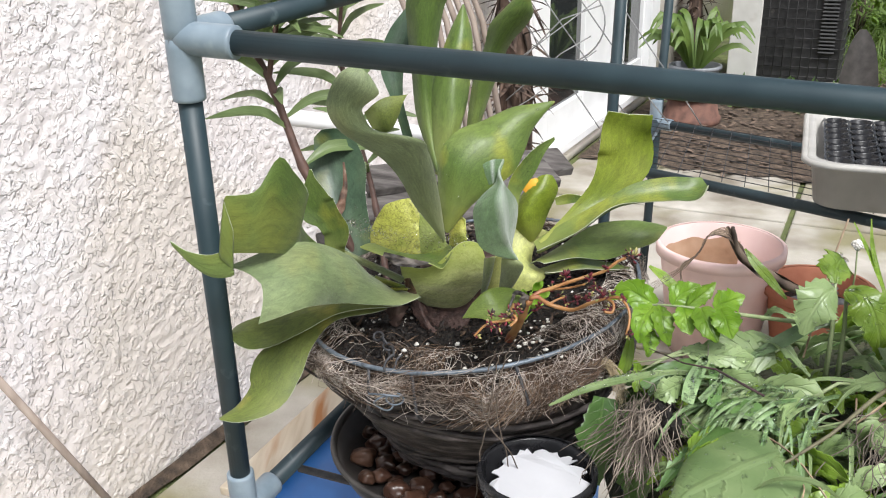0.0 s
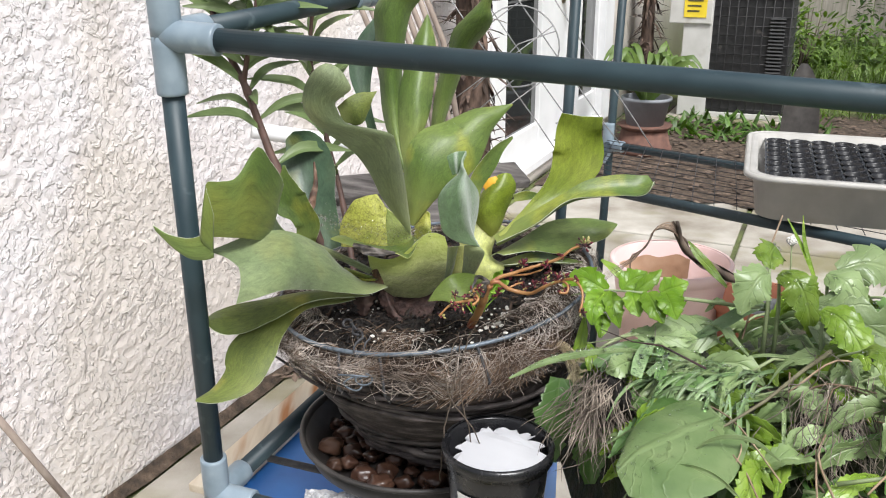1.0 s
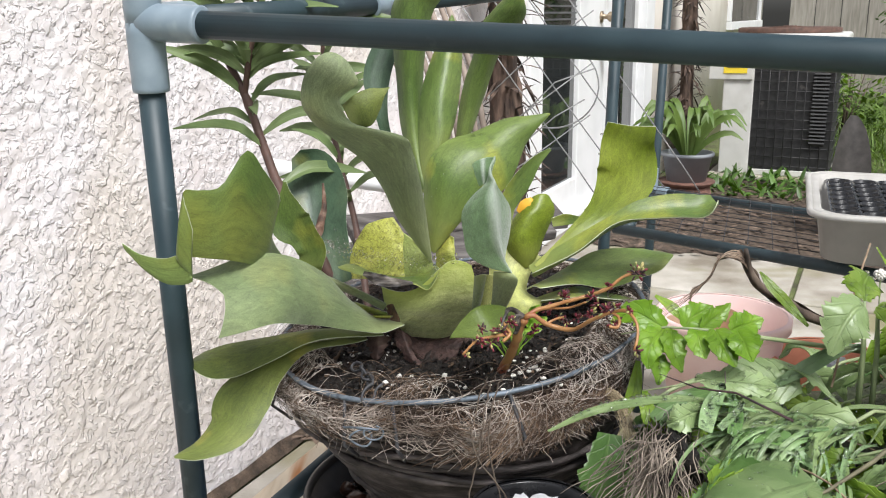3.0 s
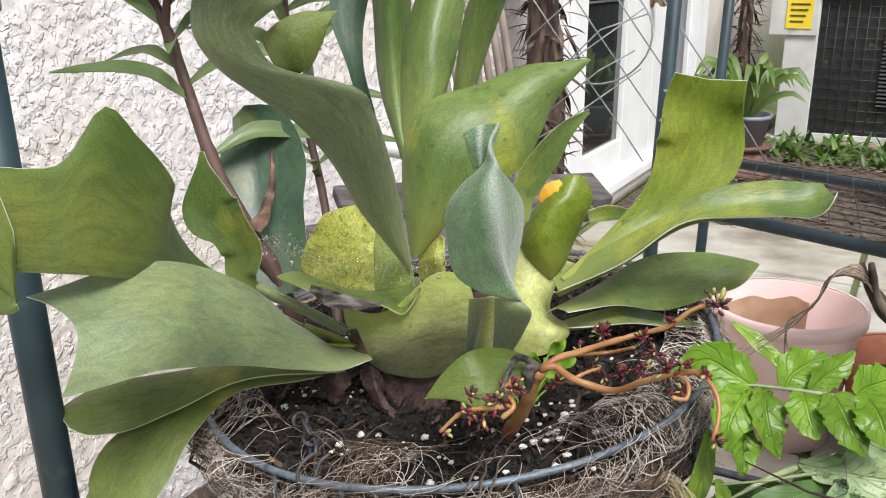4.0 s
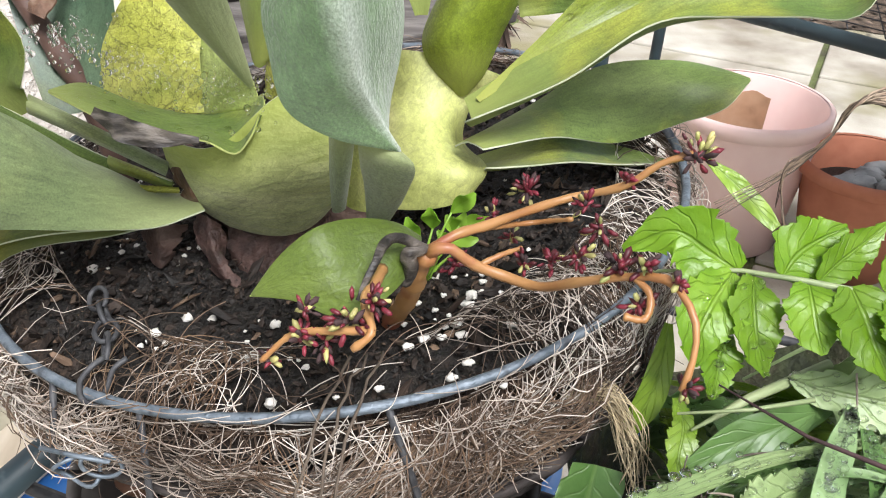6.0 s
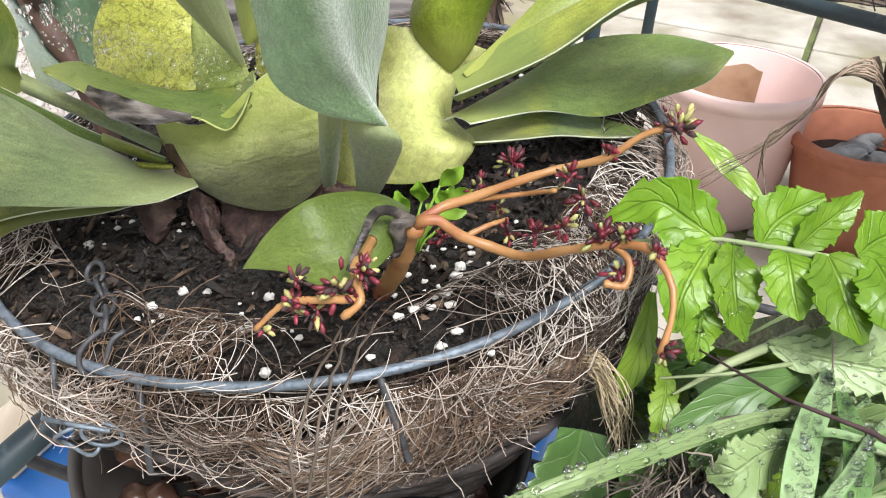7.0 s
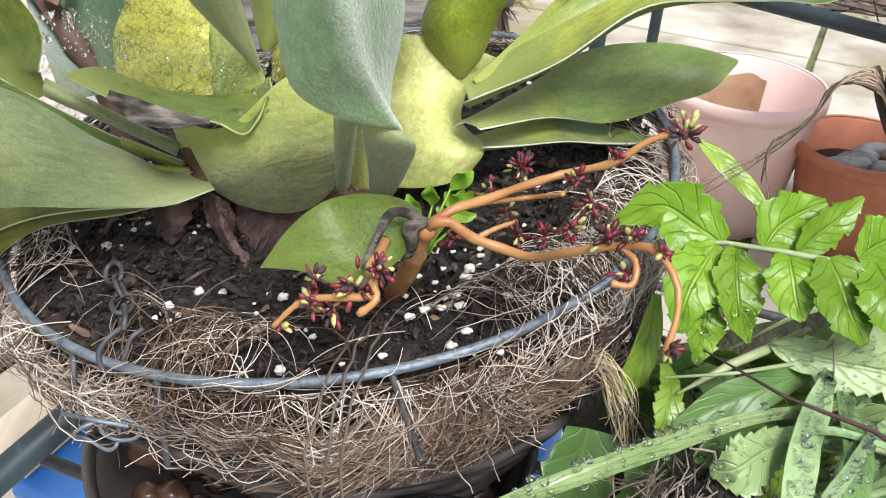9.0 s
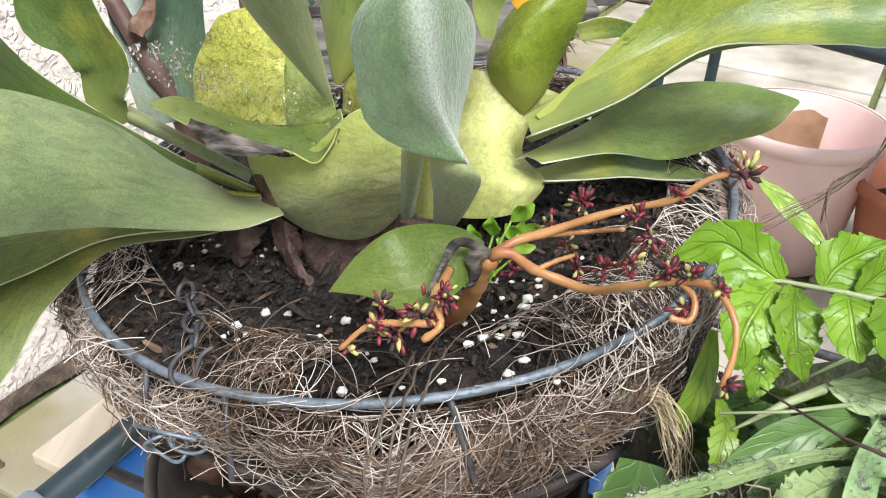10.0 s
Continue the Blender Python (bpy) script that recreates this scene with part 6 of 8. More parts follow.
for k in range(34):
    a = rnd.uniform(4.0, 5.9)
    r = rnd.uniform(0.17, CR)
    p0 = Vector((CX + r * math.cos(a), CY + r * math.sin(a), CZ - 0.002))
    w = rnd.uniform(0, 6.28)
    l = rnd.uniform(0.015, 0.05)
    p1 = p0 + Vector((math.cos(w), math.sin(w), 0)) * l
    mid = (p0 + p1) * 0.5 + Vector((rnd.gauss(0, 0.005), rnd.gauss(0, 0.005), l * rnd.uniform(0.15, 0.5)))
    pts = [p0 * (1 - t) ** 2 + mid * 2 * t * (1 - t) + p1 * t * t for t in np.linspace(0, 1, 9)]
    loose.tube(pts, 0.00026, 4, caps=False, slot=k % 2)
part("loose_fibre", loose.move(LEAN), [COIR, COIR_PALE], basket, "pale loose fibres over the soil", kind="stuff")

# rim hangers: short uprights below the rim, chain and hook
for a in (3.5, 4.12, 4.38, 4.92, 5.52, 0.5, 1.6, 2.6):
    x, y = math.cos(a), math.sin(a)
    u, v = math.cos(a + 0.05), math.sin(a + 0.05)
    pts = [(CX + CR * x, CY + CR * y, CZ), (CX + (CR + 0.016) * u, CY + (CR + 0.016) * v, CZ - 0.038), (CX + (CR - 0.004) * u, CY + (CR - 0.004) * v, CZ - 0.06)]
    part("rib_wire", Geo().tube([Vector(p) for p in pts], 0.0017, 7).move(LEAN), DARK_WIRE, basket)


def link(at, way, size, turn):
    way = Vector(way).normalized()
    side = way.orthogonal().normalized()
    side = Matrix.Rotation(turn, 3, way) @ side
    return [Vector(at) + way * size * math.cos(a) + side * size * 0.6 * math.sin(a) for a in np.linspace(0, 6.283, 17)]


chain = thing("hanging_chain", (-0.062, 0.83, CZ), "dull grey metal chain looped over the basket rim", "chain")
line = [Vector((-0.073, 0.858, 0.588)), Vector((-0.064, 0.845, 0.589)), Vector((-0.058, 0.832, 0.589)), Vector((-0.054, 0.820, 0.589)), Vector((-0.050, 0.808, 0.589))]
for k in range(len(line) - 1):
    part("link", Geo().tube(link((line[k] + line[k + 1]) / 2, line[k + 1] - line[k], 0.0085, 1.2 * k), 0.0013, 6, caps=False), DARK_WIRE, chain)
hook = [(-0.050, 0.806, 0.590), (-0.054, 0.800, 0.589), (-0.058, 0.7955, 0.584), (-0.057, 0.7925, 0.577), (-0.052, 0.7935, 0.5735), (-0.048, 0.798, 0.579), (-0.045, 0.802, 0.587), (-0.040, 0.806, 0.590)]
part("hook", Geo().tube([Vector(q[:3]) for q in spline([(*p, 0, 0) for p in hook], 28)], 0.0013, 8), DARK_WIRE, chain)
clip = thing("wire_clip", (-0.059, 0.79, 0.554), "small shiny wire clip with a glass bead", "clip")
part("loop", Geo().tube([Vector((-0.059 + 0.010 * math.cos(a), 0.778 + 0.003 * math.sin(2 * a), 0.549 + 0.008 * math.sin(a))) for a in np.linspace(0, 6.0, 20)], 0.001, 6), WIRE, clip)
part("loop", Geo().tube([Vector((-0.047 + 0.009 * math.cos(a), 0.776, 0.555 + 0.007 * math.sin(a))) for a in np.linspace(2.5, 7.6, 18)], 0.001, 6), WIRE, clip)
part("arm", Geo().tube([(-0.075, 0.782, 0.558), (-0.057, 0.776, 0.560), (-0.042, 0.774, 0.559)], 0.0011, 6), WIRE, clip)

# dark dry runners hanging over the rim
for k, (x, y) in enumerate(((0.055, 0.777), (0.062, 0.779), (0.048, 0.775))):
    pts = [(x + 0.01, y + 0.03, 0.588 + 0.008), (x, y - 0.012, 0.588 + 0.004), (x - 0.006, y - 0.03, 0.588 - 0.03), (x - 0.016 + 0.02 * k, y - 0.034, 0.588 - 0.08), (x - 0.02 + 0.03 * k, y - 0.02, 0.588 - 0.15)]
    sp = spline([(*q, 0, 0) for q in pts], 24)
    solid("dry_runner", Geo().tube([Vector(q[:3]) + Vector((noise.noise((i * 0.7, k, 0)), noise.noise((i * 0.7, k, 4)), 0)) * 0.003 for i, q in enumerate(sp)], 0.0007, 5), TWIG_BARK, "thin dark dry runner hanging over the basket rim", "runner")

# ---- dead papery fronds at the fern's base ----
part("dead_tip", blade(Geo(), [(-0.060, 0.866, 0.680, 0.004, -25), (-0.045, 0.858, 0.6755, 0.011, -15), (-0.031, 0.855, 0.6735, 0.009, -10), (-0.012, 0.857, 0.672, 0.0025, -30)], 34, 7, 0.05, 0.35, 0.0012, seed=3.0, slots=(0, 0)), [DEAD_GREY], fern, "blackened dead shield edge")
part("dead_rib", blade(Geo(), [(-0.124, 0.966, 0.690, 0.016, 20), (-0.117, 0.974, 0.704, 0.010, 10), (-0.113, 0.985, 0.72, 0.006, 0), (-0.115, 1.0, 0.744, 0.0025, 0)], 18, 7, -0.6, 0.3, 0.002, slots=(0, 0)), [DEAD_PALE], fern, "brown dried rib on a frond")

part("yellow_patch", blade(Geo(), [(0.096, 0.9535, 0.7195, 0.005, 0), (0.1035, 0.954, 0.7275, 0.011, 0), (0.111, 0.956, 0.7335, 0.004, 0)], 12, 5, 0.2, 0.1, 0.001, slots=(0, 0)), [material("yellowed_leaf", [(0.70, 0.33, 0.02), (0.80, 0.45, 0.04)], 0.5, 60, bump=0.2)], fern, "orange-yellow ageing lobe")

# ---- water drops ----
WATER = clear("water", thin=0.4)


def drops(geo, verts, count, lo, hi, seed, lift=0.0004):
    rnd = random.Random(seed)
    for _ in range(count):
        p = Vector(rnd.choice(verts))
        s = lo + (hi - lo) * rnd.random() ** 3
        geo.blob(p + Vector((rnd.gauss(0, 0.0008), rnd.gauss(0, 0.0008), lift + s * 0.25)), (s, s, s * 0.6), 0, 0.0, 2 if s > 0.0012 else 1)
    return geo


web = Geo()
rnd = random.Random(77)
for k in range(420):
    t = rnd.random()
    p = Vector((-0.105, 0.93, 0.694)).lerp(Vector((0.028, 0.872, 0.688)), t) + Vector((rnd.gauss(0, 0.006), rnd.gauss(0, 0.012), rnd.gauss(0, 0.004) - 0.006 * math.sin(t * 3.14)))
    s = rnd.uniform(0.0005, 0.0012) if rnd.random() < 0.8 else rnd.uniform(0.0012, 0.0026)
    web.blob(p, s, 0, 0.0, 1)
for name, count, lo, hi in (("F9", 60, 0.001, 0.0032), ("F13", 14, 0.0015, 0.003), ("F7", 45, 0.0008, 0.0022), ("S2", 150, 0.0005, 0.0018), ("S3", 60, 0.0005, 0.0018), ("S1b", 110, 0.0006, 0.0022), ("S4", 30, 0.0006, 0.0016), ("F10", 10, 0.001, 0.002)):
    drops(web, surface[name], count, lo, hi, len(name) + count, 0.0008)
solid("dew_drops", web, WATER, "dew drops strung on a spider web among fronds", "dew drops", kind="stuff")

# ---- trailing succulent with orange stems ----
ORANGE = material("orange_stem", [(0.32, 0.14, 0.05), (0.46, 0.25, 0.10)], 0.4, 30, bump=0.15, spots=(0.30, 0.09, 0.05), spot_scale=40, spot_cut=0.6)
RED_BUD = material("red_bud", [(0.07, 0.008, 0.014), (0.22, 0.022, 0.04)], 0.5, 60, vary=0.5, bump=0.2)
GREEN_BUD = material("green_bud", [(0.28, 0.30, 0.10), (0.48, 0.40, 0.16)], 0.5, 60, vary=0.3, bump=0.2)
BLACK_BUD = material("withered_bud", [(0.02, 0.01, 0.012), (0.07, 0.035, 0.035)], 0.8, 60, bump=0.3)
SPROUT = material("sprout_leaf", [(0.20, 0.38, 0.03), (0.33, 0.52, 0.07)], 0.35, 20, leafy=0.25, bump=0.1, veins="weed", pale=(0.34, 0.5, 0.12))
sedum = thing("trailing_succulent", (0.078, 0.86, 0.572), "trailing succulent with orange stems and dark red buds", "succulent")
STEMS = [
    ([(0.070, 0.850, 0.572), (0.0733, 0.846, 0.5845), (0.0792, 0.832, 0.6041), (0.0847, 0.812, 0.6297), (0.0871, 0.801, 0.6465), (0.0905, 0.796, 0.6568)], (0.0052, 0.0042)),
    ([(0.0895, 0.796, 0.656), (0.1006, 0.80, 0.6625), (0.1125, 0.807, 0.663), (0.125, 0.815, 0.664), (0.149, 0.828, 0.666), (0.17, 0.822, 0.676), (0.182, 0.822, 0.686), (0.194, 0.822, 0.691)], (0.0024, 0.0015)),
    ([(0.0905, 0.796, 0.6565), (0.0971, 0.795, 0.660), (0.1078, 0.796, 0.652), (0.122, 0.795, 0.647), (0.132, 0.788, 0.648), (0.147, 0.767, 0.665), (0.161, 0.756, 0.675), (0.171, 0.748, 0.679), (0.178, 0.735, 0.672), (0.177, 0.727, 0.66), (0.174, 0.723, 0.653)], (0.0027, 0.0011)),
    ([(0.112, 0.807, 0.662), (0.134, 0.82, 0.658), (0.147, 0.808, 0.667)], (0.0014, 0.001)),
    ([(0.110, 0.796, 0.651), (0.119, 0.80, 0.654), (0.128, 0.806, 0.654)], (0.0014, 0.001)),
    ([(0.161, 0.756, 0.675), (0.166, 0.75, 0.672), (0.164, 0.744, 0.666), (0.157, 0.745, 0.666)], (0.0014, 0.0014)),
    ([(0.073, 0.785, 0.655), (0.072, 0.765, 0.662), (0.070, 0.745, 0.668), (0.073, 0.733, 0.664), (0.067, 0.731, 0.659)], (0.0024, 0.0014)),
    ([(0.074, 0.735, 0.664), (0.060, 0.738, 0.661), (0.045, 0.744, 0.654), (0.034, 0.743, 0.643)], (0.0018, 0.001)),
]
for pts, (r0, r1) in STEMS:
    sp = spline([(*q, 0, 0) for q in pts], 26)
    part("stem", Geo().tube([Vector(q[:3]) for q in sp], [(r0 + (r1 - r0) * i / 25) * 0.92 * (1 + 0.08 * math.sin(i * 1.9) + 0.2 * (i % 6 == 0)) for i in range(26)], 9), ORANGE, sedum, "smooth orange stem")
WITHERED = ([(0.0895, 0.794, 0.659, 0.004, 40), (0.0771, 0.785, 0.6684, 0.0048, 50), (0.0715, 0.768, 0.6673, 0.0034, 60), (0.0661, 0.762, 0.6567, 0.0015, 60)],
            [(0.0895, 0.793, 0.660, 0.005, 20), (0.0834, 0.788, 0.6607, 0.006, 10), (0.0836, 0.790, 0.6527, 0.0065, 0), (0.0816, 0.793, 0.6426, 0.0045, 0)])
for rows in WITHERED:
    part("withered_leaf", blade(Geo(), rows, 22, 7, -0.9, 0.12, 0.0008, slots=(0, 0)), DEAD_GREY, sedum, "withered grey-brown leaf")
BUDS = [  # clusters along the stems: place, spread
    ((0.132, 0.84, 0.662), 0.009), ((0.118, 0.843, 0.648), 0.006), ((0.153, 0.815, 0.669), 0.006), ((0.157, 0.80, 0.668), 0.006), ((0.129, 0.80, 0.65), 0.006), ((0.138, 0.79, 0.658), 0.007), ((0.147, 0.785, 0.664), 0.007),
    ((0.157, 0.76, 0.676), 0.007), ((0.164, 0.755, 0.68), 0.005), ((0.195, 0.82, 0.69), 0.010), ((0.102, 0.82, 0.636), 0.006), ((0.163, 0.75, 0.667), 0.006), ((0.173, 0.745, 0.68), 0.004), ((0.176, 0.726, 0.652), 0.005),
    ((0.037, 0.745, 0.642), 0.004), ((0.049, 0.742, 0.655), 0.007), ((0.057, 0.741, 0.655), 0.008), ((0.066, 0.738, 0.666), 0.009), ((0.073, 0.739, 0.673), 0.007), ((0.05, 0.744, 0.665), 0.005), ((0.126, 0.83, 0.645), 0.004), ((0.17, 0.822, 0.678), 0.004)]
rnd = random.Random(19)
for b, spread in BUDS:
    for i in range(int(3200 * spread)):
        v = Vector((rnd.gauss(0, 1), rnd.gauss(0, 1), rnd.gauss(0.3, 1))).normalized()
        p = Vector(b) + v * spread * rnd.uniform(0.15, 1.0)
        slot = 0 if rnd.random() < 0.55 else (1 if rnd.random() < 0.4 else 2)
        s = rnd.uniform(0.0010, 0.0021)
        q = v.to_track_quat("Z", "Y")
        h = Geo().blob((0, 0, 0), (s * 0.65, s * 0.65, s * 1.7), i, 0.5, 1)
        h.move(Matrix.Translation(p) @ q.to_matrix().to_4x4())
        part("bud", h, (RED_BUD, GREEN_BUD, BLACK_BUD)[slot], sedum)
seedling = thing("seedling", (0.088, 0.875, 0.60), "small bright green seedlings beside the fern's base", "seedling")
SPRIGS = [(0.057, 0.625, 1.4), (0.049, 0.621, 2.9), (0.079, 0.626, 1.9), (0.076, 0.617, 2.6), (0.09, 0.634, 1.7), (0.098, 0.628, 2.0), (0.111, 0.645, 0.9), (0.107, 0.632, 1.2), (0.094, 0.619, 2.4), (0.114, 0.62, 0.2), (0.085, 0.617, 1.0), (0.104, 0.622, 1.5), (0.119, 0.632, 0.5)]
for k, (x, z, a) in enumerate(SPRIGS):
    tip = Vector((x, 0.868 + 0.004 * (k % 3), z))
    e = Vector((math.cos(a), -0.25, abs(math.sin(a)))).normalized()
    l, w = rnd.uniform(0.013, 0.019), rnd.uniform(0.0065, 0.0095)
    foot = tip - e * l
    lean = rnd.uniform(-35, 35)
    rows = [(*foot, 0.0015, lean), (*(tip - e * l * 0.6), w, lean), (*(tip - e * l * 0.25 + Vector((0, -0.002, 0))), w * 0.85, lean), (*tip, 0.0015, lean)]
    leaf = part("leaf", blade(Geo(), rows, 14, 7, 0.35, 0.06, 0.0008, seed=k, rib=-0.06, slots=(0, 0)), SPROUT, seedling)
    part("stem", Geo().tube([foot, foot.lerp(Vector((0.085, 0.876, 0.59)), 0.5) + Vector((0, -0.002, 0)), (0.085, 0.876, 0.578)], [0.0006, 0.0008, 0.001], 5), SPROUT, seedling)

# ---- lance-leaved shrub behind the fern ----
LANCE = material("lance_leaf", [(0.125, 0.185, 0.065), (0.215, 0.285, 0.12)], 0.42, 22, leafy=0.2, bump=0.2, vary=0.25, spots=(0.24, 0.30, 0.12), spot_scale=20, spot_cut=0.66, veins="weed", pale=(0.34, 0.40, 0.18))
RED_STEM = material("red_brown_stem", [(0.055, 0.028, 0.022), (0.12, 0.065, 0.05)], 0.6, 60, bump=0.4)
lance = thing("oleander", (-0.09, 0.985, 0.58), "lance-leaved shrub with red-brown stems behind the fern", "shrub")
TRUNKS = [[(-0.085, 0.96, 0.57), (-0.105, 0.97, 0.64), (-0.134, 0.981, 0.69), (-0.16, 0.993, 0.735), (-0.18, 1.008, 0.787), (-0.199, 1.02, 0.84), (-0.221, 1.03, 0.885), (-0.236, 1.04, 0.93), (-0.25, 1.05, 0.99)],
          [(-0.07, 1.02, 0.57), (-0.09, 1.08, 0.68), (-0.107, 1.106, 0.743), (-0.12, 1.12, 0.80), (-0.128, 1.13, 0.86), (-0.122, 1.14, 0.93), (-0.115, 1.14, 0.99)],
          [(-0.199, 1.02, 0.84), (-0.19, 1.015, 0.88), (-0.178, 1.02, 0.93), (-0.175, 1.02, 0.985)]]
rnd = random.Random(52)
for j, pts in enumerate(TRUNKS):
    sp = spline([(*q, 0, 0) for q in pts], 40)
    r0 = (0.0068, 0.0045, 0.0035)[j]
    part("stem", Geo().tube([Vector(q[:3]) for q in sp], [r0 * (1 - 0.55 * i / 39) * (1.25 if i % 8 == 0 else 1) for i in range(40)], 10), RED_STEM, lance)
    first = (14, 12, 6)[j]
    for i in range(first, 40, 1 if j == 0 else 1):
        if j == 0 and i < 20 and i % 4:
            continue
        c = Vector(sp[i, :3])
        a = i * 2.4 + j
        out = Vector((math.cos(a), math.sin(a) * 0.8, 0))
        l = rnd.uniform(0.07, 0.115) * (0.75 if i > 34 else 1)
        rise = rnd.uniform(0.15, 0.8) + (0.8 if i > 35 else 0)
        d1 = (out + Vector((0, 0, rise + 0.25))).normalized()
        d2 = (out + Vector((0, 0, rise - 0.35))).normalized()
        t1, t2 = c + d1 * l * 0.35, c + d1 * l * 0.35 + d2 * l * 0.65
        w = rnd.uniform(0.011, 0.017)
        lean = rnd.uniform(-25, 25)
        rows = [(*c, 0.003, lean), (*t1, w, lean), (*(t1.lerp(t2, 0.5) + Vector((0, 0, 0.003))), w * 0.85, lean), (*t2, 0.002, lean)]
        part("leaf", blade(Geo(), rows, 12, 5, 0.35, 0.05, 0.0008, seed=i, rib=-0.08, slots=(0, 0)), LANCE, lance)

# ---- pulled weeds heaped beside the basket ----
WEED = material("weed_leaf", [(0.125, 0.22, 0.018), (0.19, 0.30, 0.035), (0.275, 0.385, 0.062)], 0.28, 45, leafy=0.25, bump=0.6, bump_scale=130, bump_depth=0.0022, vary=0.3, veins="weed", pale=(0.30, 0.42, 0.12))
WEED_FRESH = material("weed_fresh", [(0.115, 0.235, 0.010), (0.165, 0.31, 0.018), (0.23, 0.385, 0.035)], 0.32, 45, leafy=0.3, bump=0.6, bump_scale=130, bump_depth=0.0022, vary=0.25, veins="weed", pale=(0.24, 0.38, 0.07))
WEED_PALE = material("weed_pale", [(0.18, 0.265, 0.095), (0.30, 0.39, 0.18)], 0.33, 26, leafy=0.2, bump=0.6, bump_scale=120, bump_depth=0.0018, vary=0.25, veins="weed", pale=(0.38, 0.47, 0.24))
WEED_DARK = material("weed_dark", [(0.075, 0.16, 0.04), (0.14, 0.25, 0.075)], 0.35, 26, leafy=0.2, bump=0.4, bump_scale=120, bump_depth=0.0015, vary=0.3, veins="weed", pale=(0.20, 0.30, 0.10))
STALK = material("weed_stalk", [(0.20, 0.26, 0.12), (0.33, 0.38, 0.20)], 0.5, 40, bump=0.3)
ROOT = material("pale_root", [(0.045, 0.03, 0.022), (0.46, 0.385, 0.315)], 0.8, 30, vary=0.4, island=True, bump=0.0)
BROWN_STALK = material("brown_stalk", [(0.09, 0.075, 0.045), (0.17, 0.16, 0.09)], 0.6, 40, bump=0.3)
WEED_BROAD = material("weed_broad", [(0.10, 0.165, 0.055), (0.14, 0.212, 0.078), (0.185, 0.255, 0.105)], 0.5, 26, leafy=0.18, bump=0.5, bump_scale=90, bump_depth=0.002, veins="weed", pale=(0.25, 0.34, 0.14))
WEED_STRAP = material("weed_strap", [(0.14, 0.24, 0.09), (0.29, 0.40, 0.20)], 0.25, 30, leafy=0.2, bump=0.5, bump_scale=200, bump_depth=0.001, vary=0.3)
STRAW = material("dry_straw", [(0.16, 0.10, 0.06), (0.36, 0.27, 0.18)], 0.8, 40, vary=0.4, bump=0.2)
heap = thing("weed_heap", (0.42, 0.76, 0.355), "heap of pulled wet green weeds with roots", "weeds")


def heap_top(x, y):
    return 0.525 + 0.045 * min(1, max(0, (x - 0.2) / 0.25)) - 0.07 * min(1, max(0, (y - 0.80) / 0.12)) * max(0, 1 - (x - 0.2) / 0.4) - 0.10 * max(0, 0.6 - y) / 0.2


# dark sheet under the leaves; its colour stands in for shade in the gaps
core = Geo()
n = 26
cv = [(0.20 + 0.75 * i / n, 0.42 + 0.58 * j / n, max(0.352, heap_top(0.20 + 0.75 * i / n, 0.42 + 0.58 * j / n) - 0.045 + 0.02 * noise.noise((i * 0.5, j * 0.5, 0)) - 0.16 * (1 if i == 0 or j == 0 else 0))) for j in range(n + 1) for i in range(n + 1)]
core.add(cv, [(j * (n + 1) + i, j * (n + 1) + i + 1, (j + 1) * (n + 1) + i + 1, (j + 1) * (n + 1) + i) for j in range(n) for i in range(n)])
part("under_layer", core, [material("weed_gap_shade", [(0.012, 0.015, 0.008), (0.035, 0.045, 0.015), (0.06, 0.05, 0.03)], 0.8, 40, bump=1.0, bump_depth=0.008)], heap, "dark sheet standing in for shaded gaps between the weeds")
saw = lambda x: x - math.floor(x)
serrate = lambda f: 0.80 + 0.20 * (1 - saw(f * 12)) - 0.06 * saw(f * 31)
wet = []
inside = lambda g: [p for p, m in zip(g.v[: len(g.v) // 2], g.leaf) if abs(m[0]) < 0.6]
rnd = random.Random(61)
lobes = lambda k: (lambda f: min(1.0, 0.58 + 0.26 * (1 - saw(f * 2.6 + 0.37 * k + 0.3 * noise.noise((f * 3, k, 0)))) + 0.18 * (1 - saw(f * 8.0 + 0.2 * k + 1.2 * noise.noise((f * 5, k, 2))))))
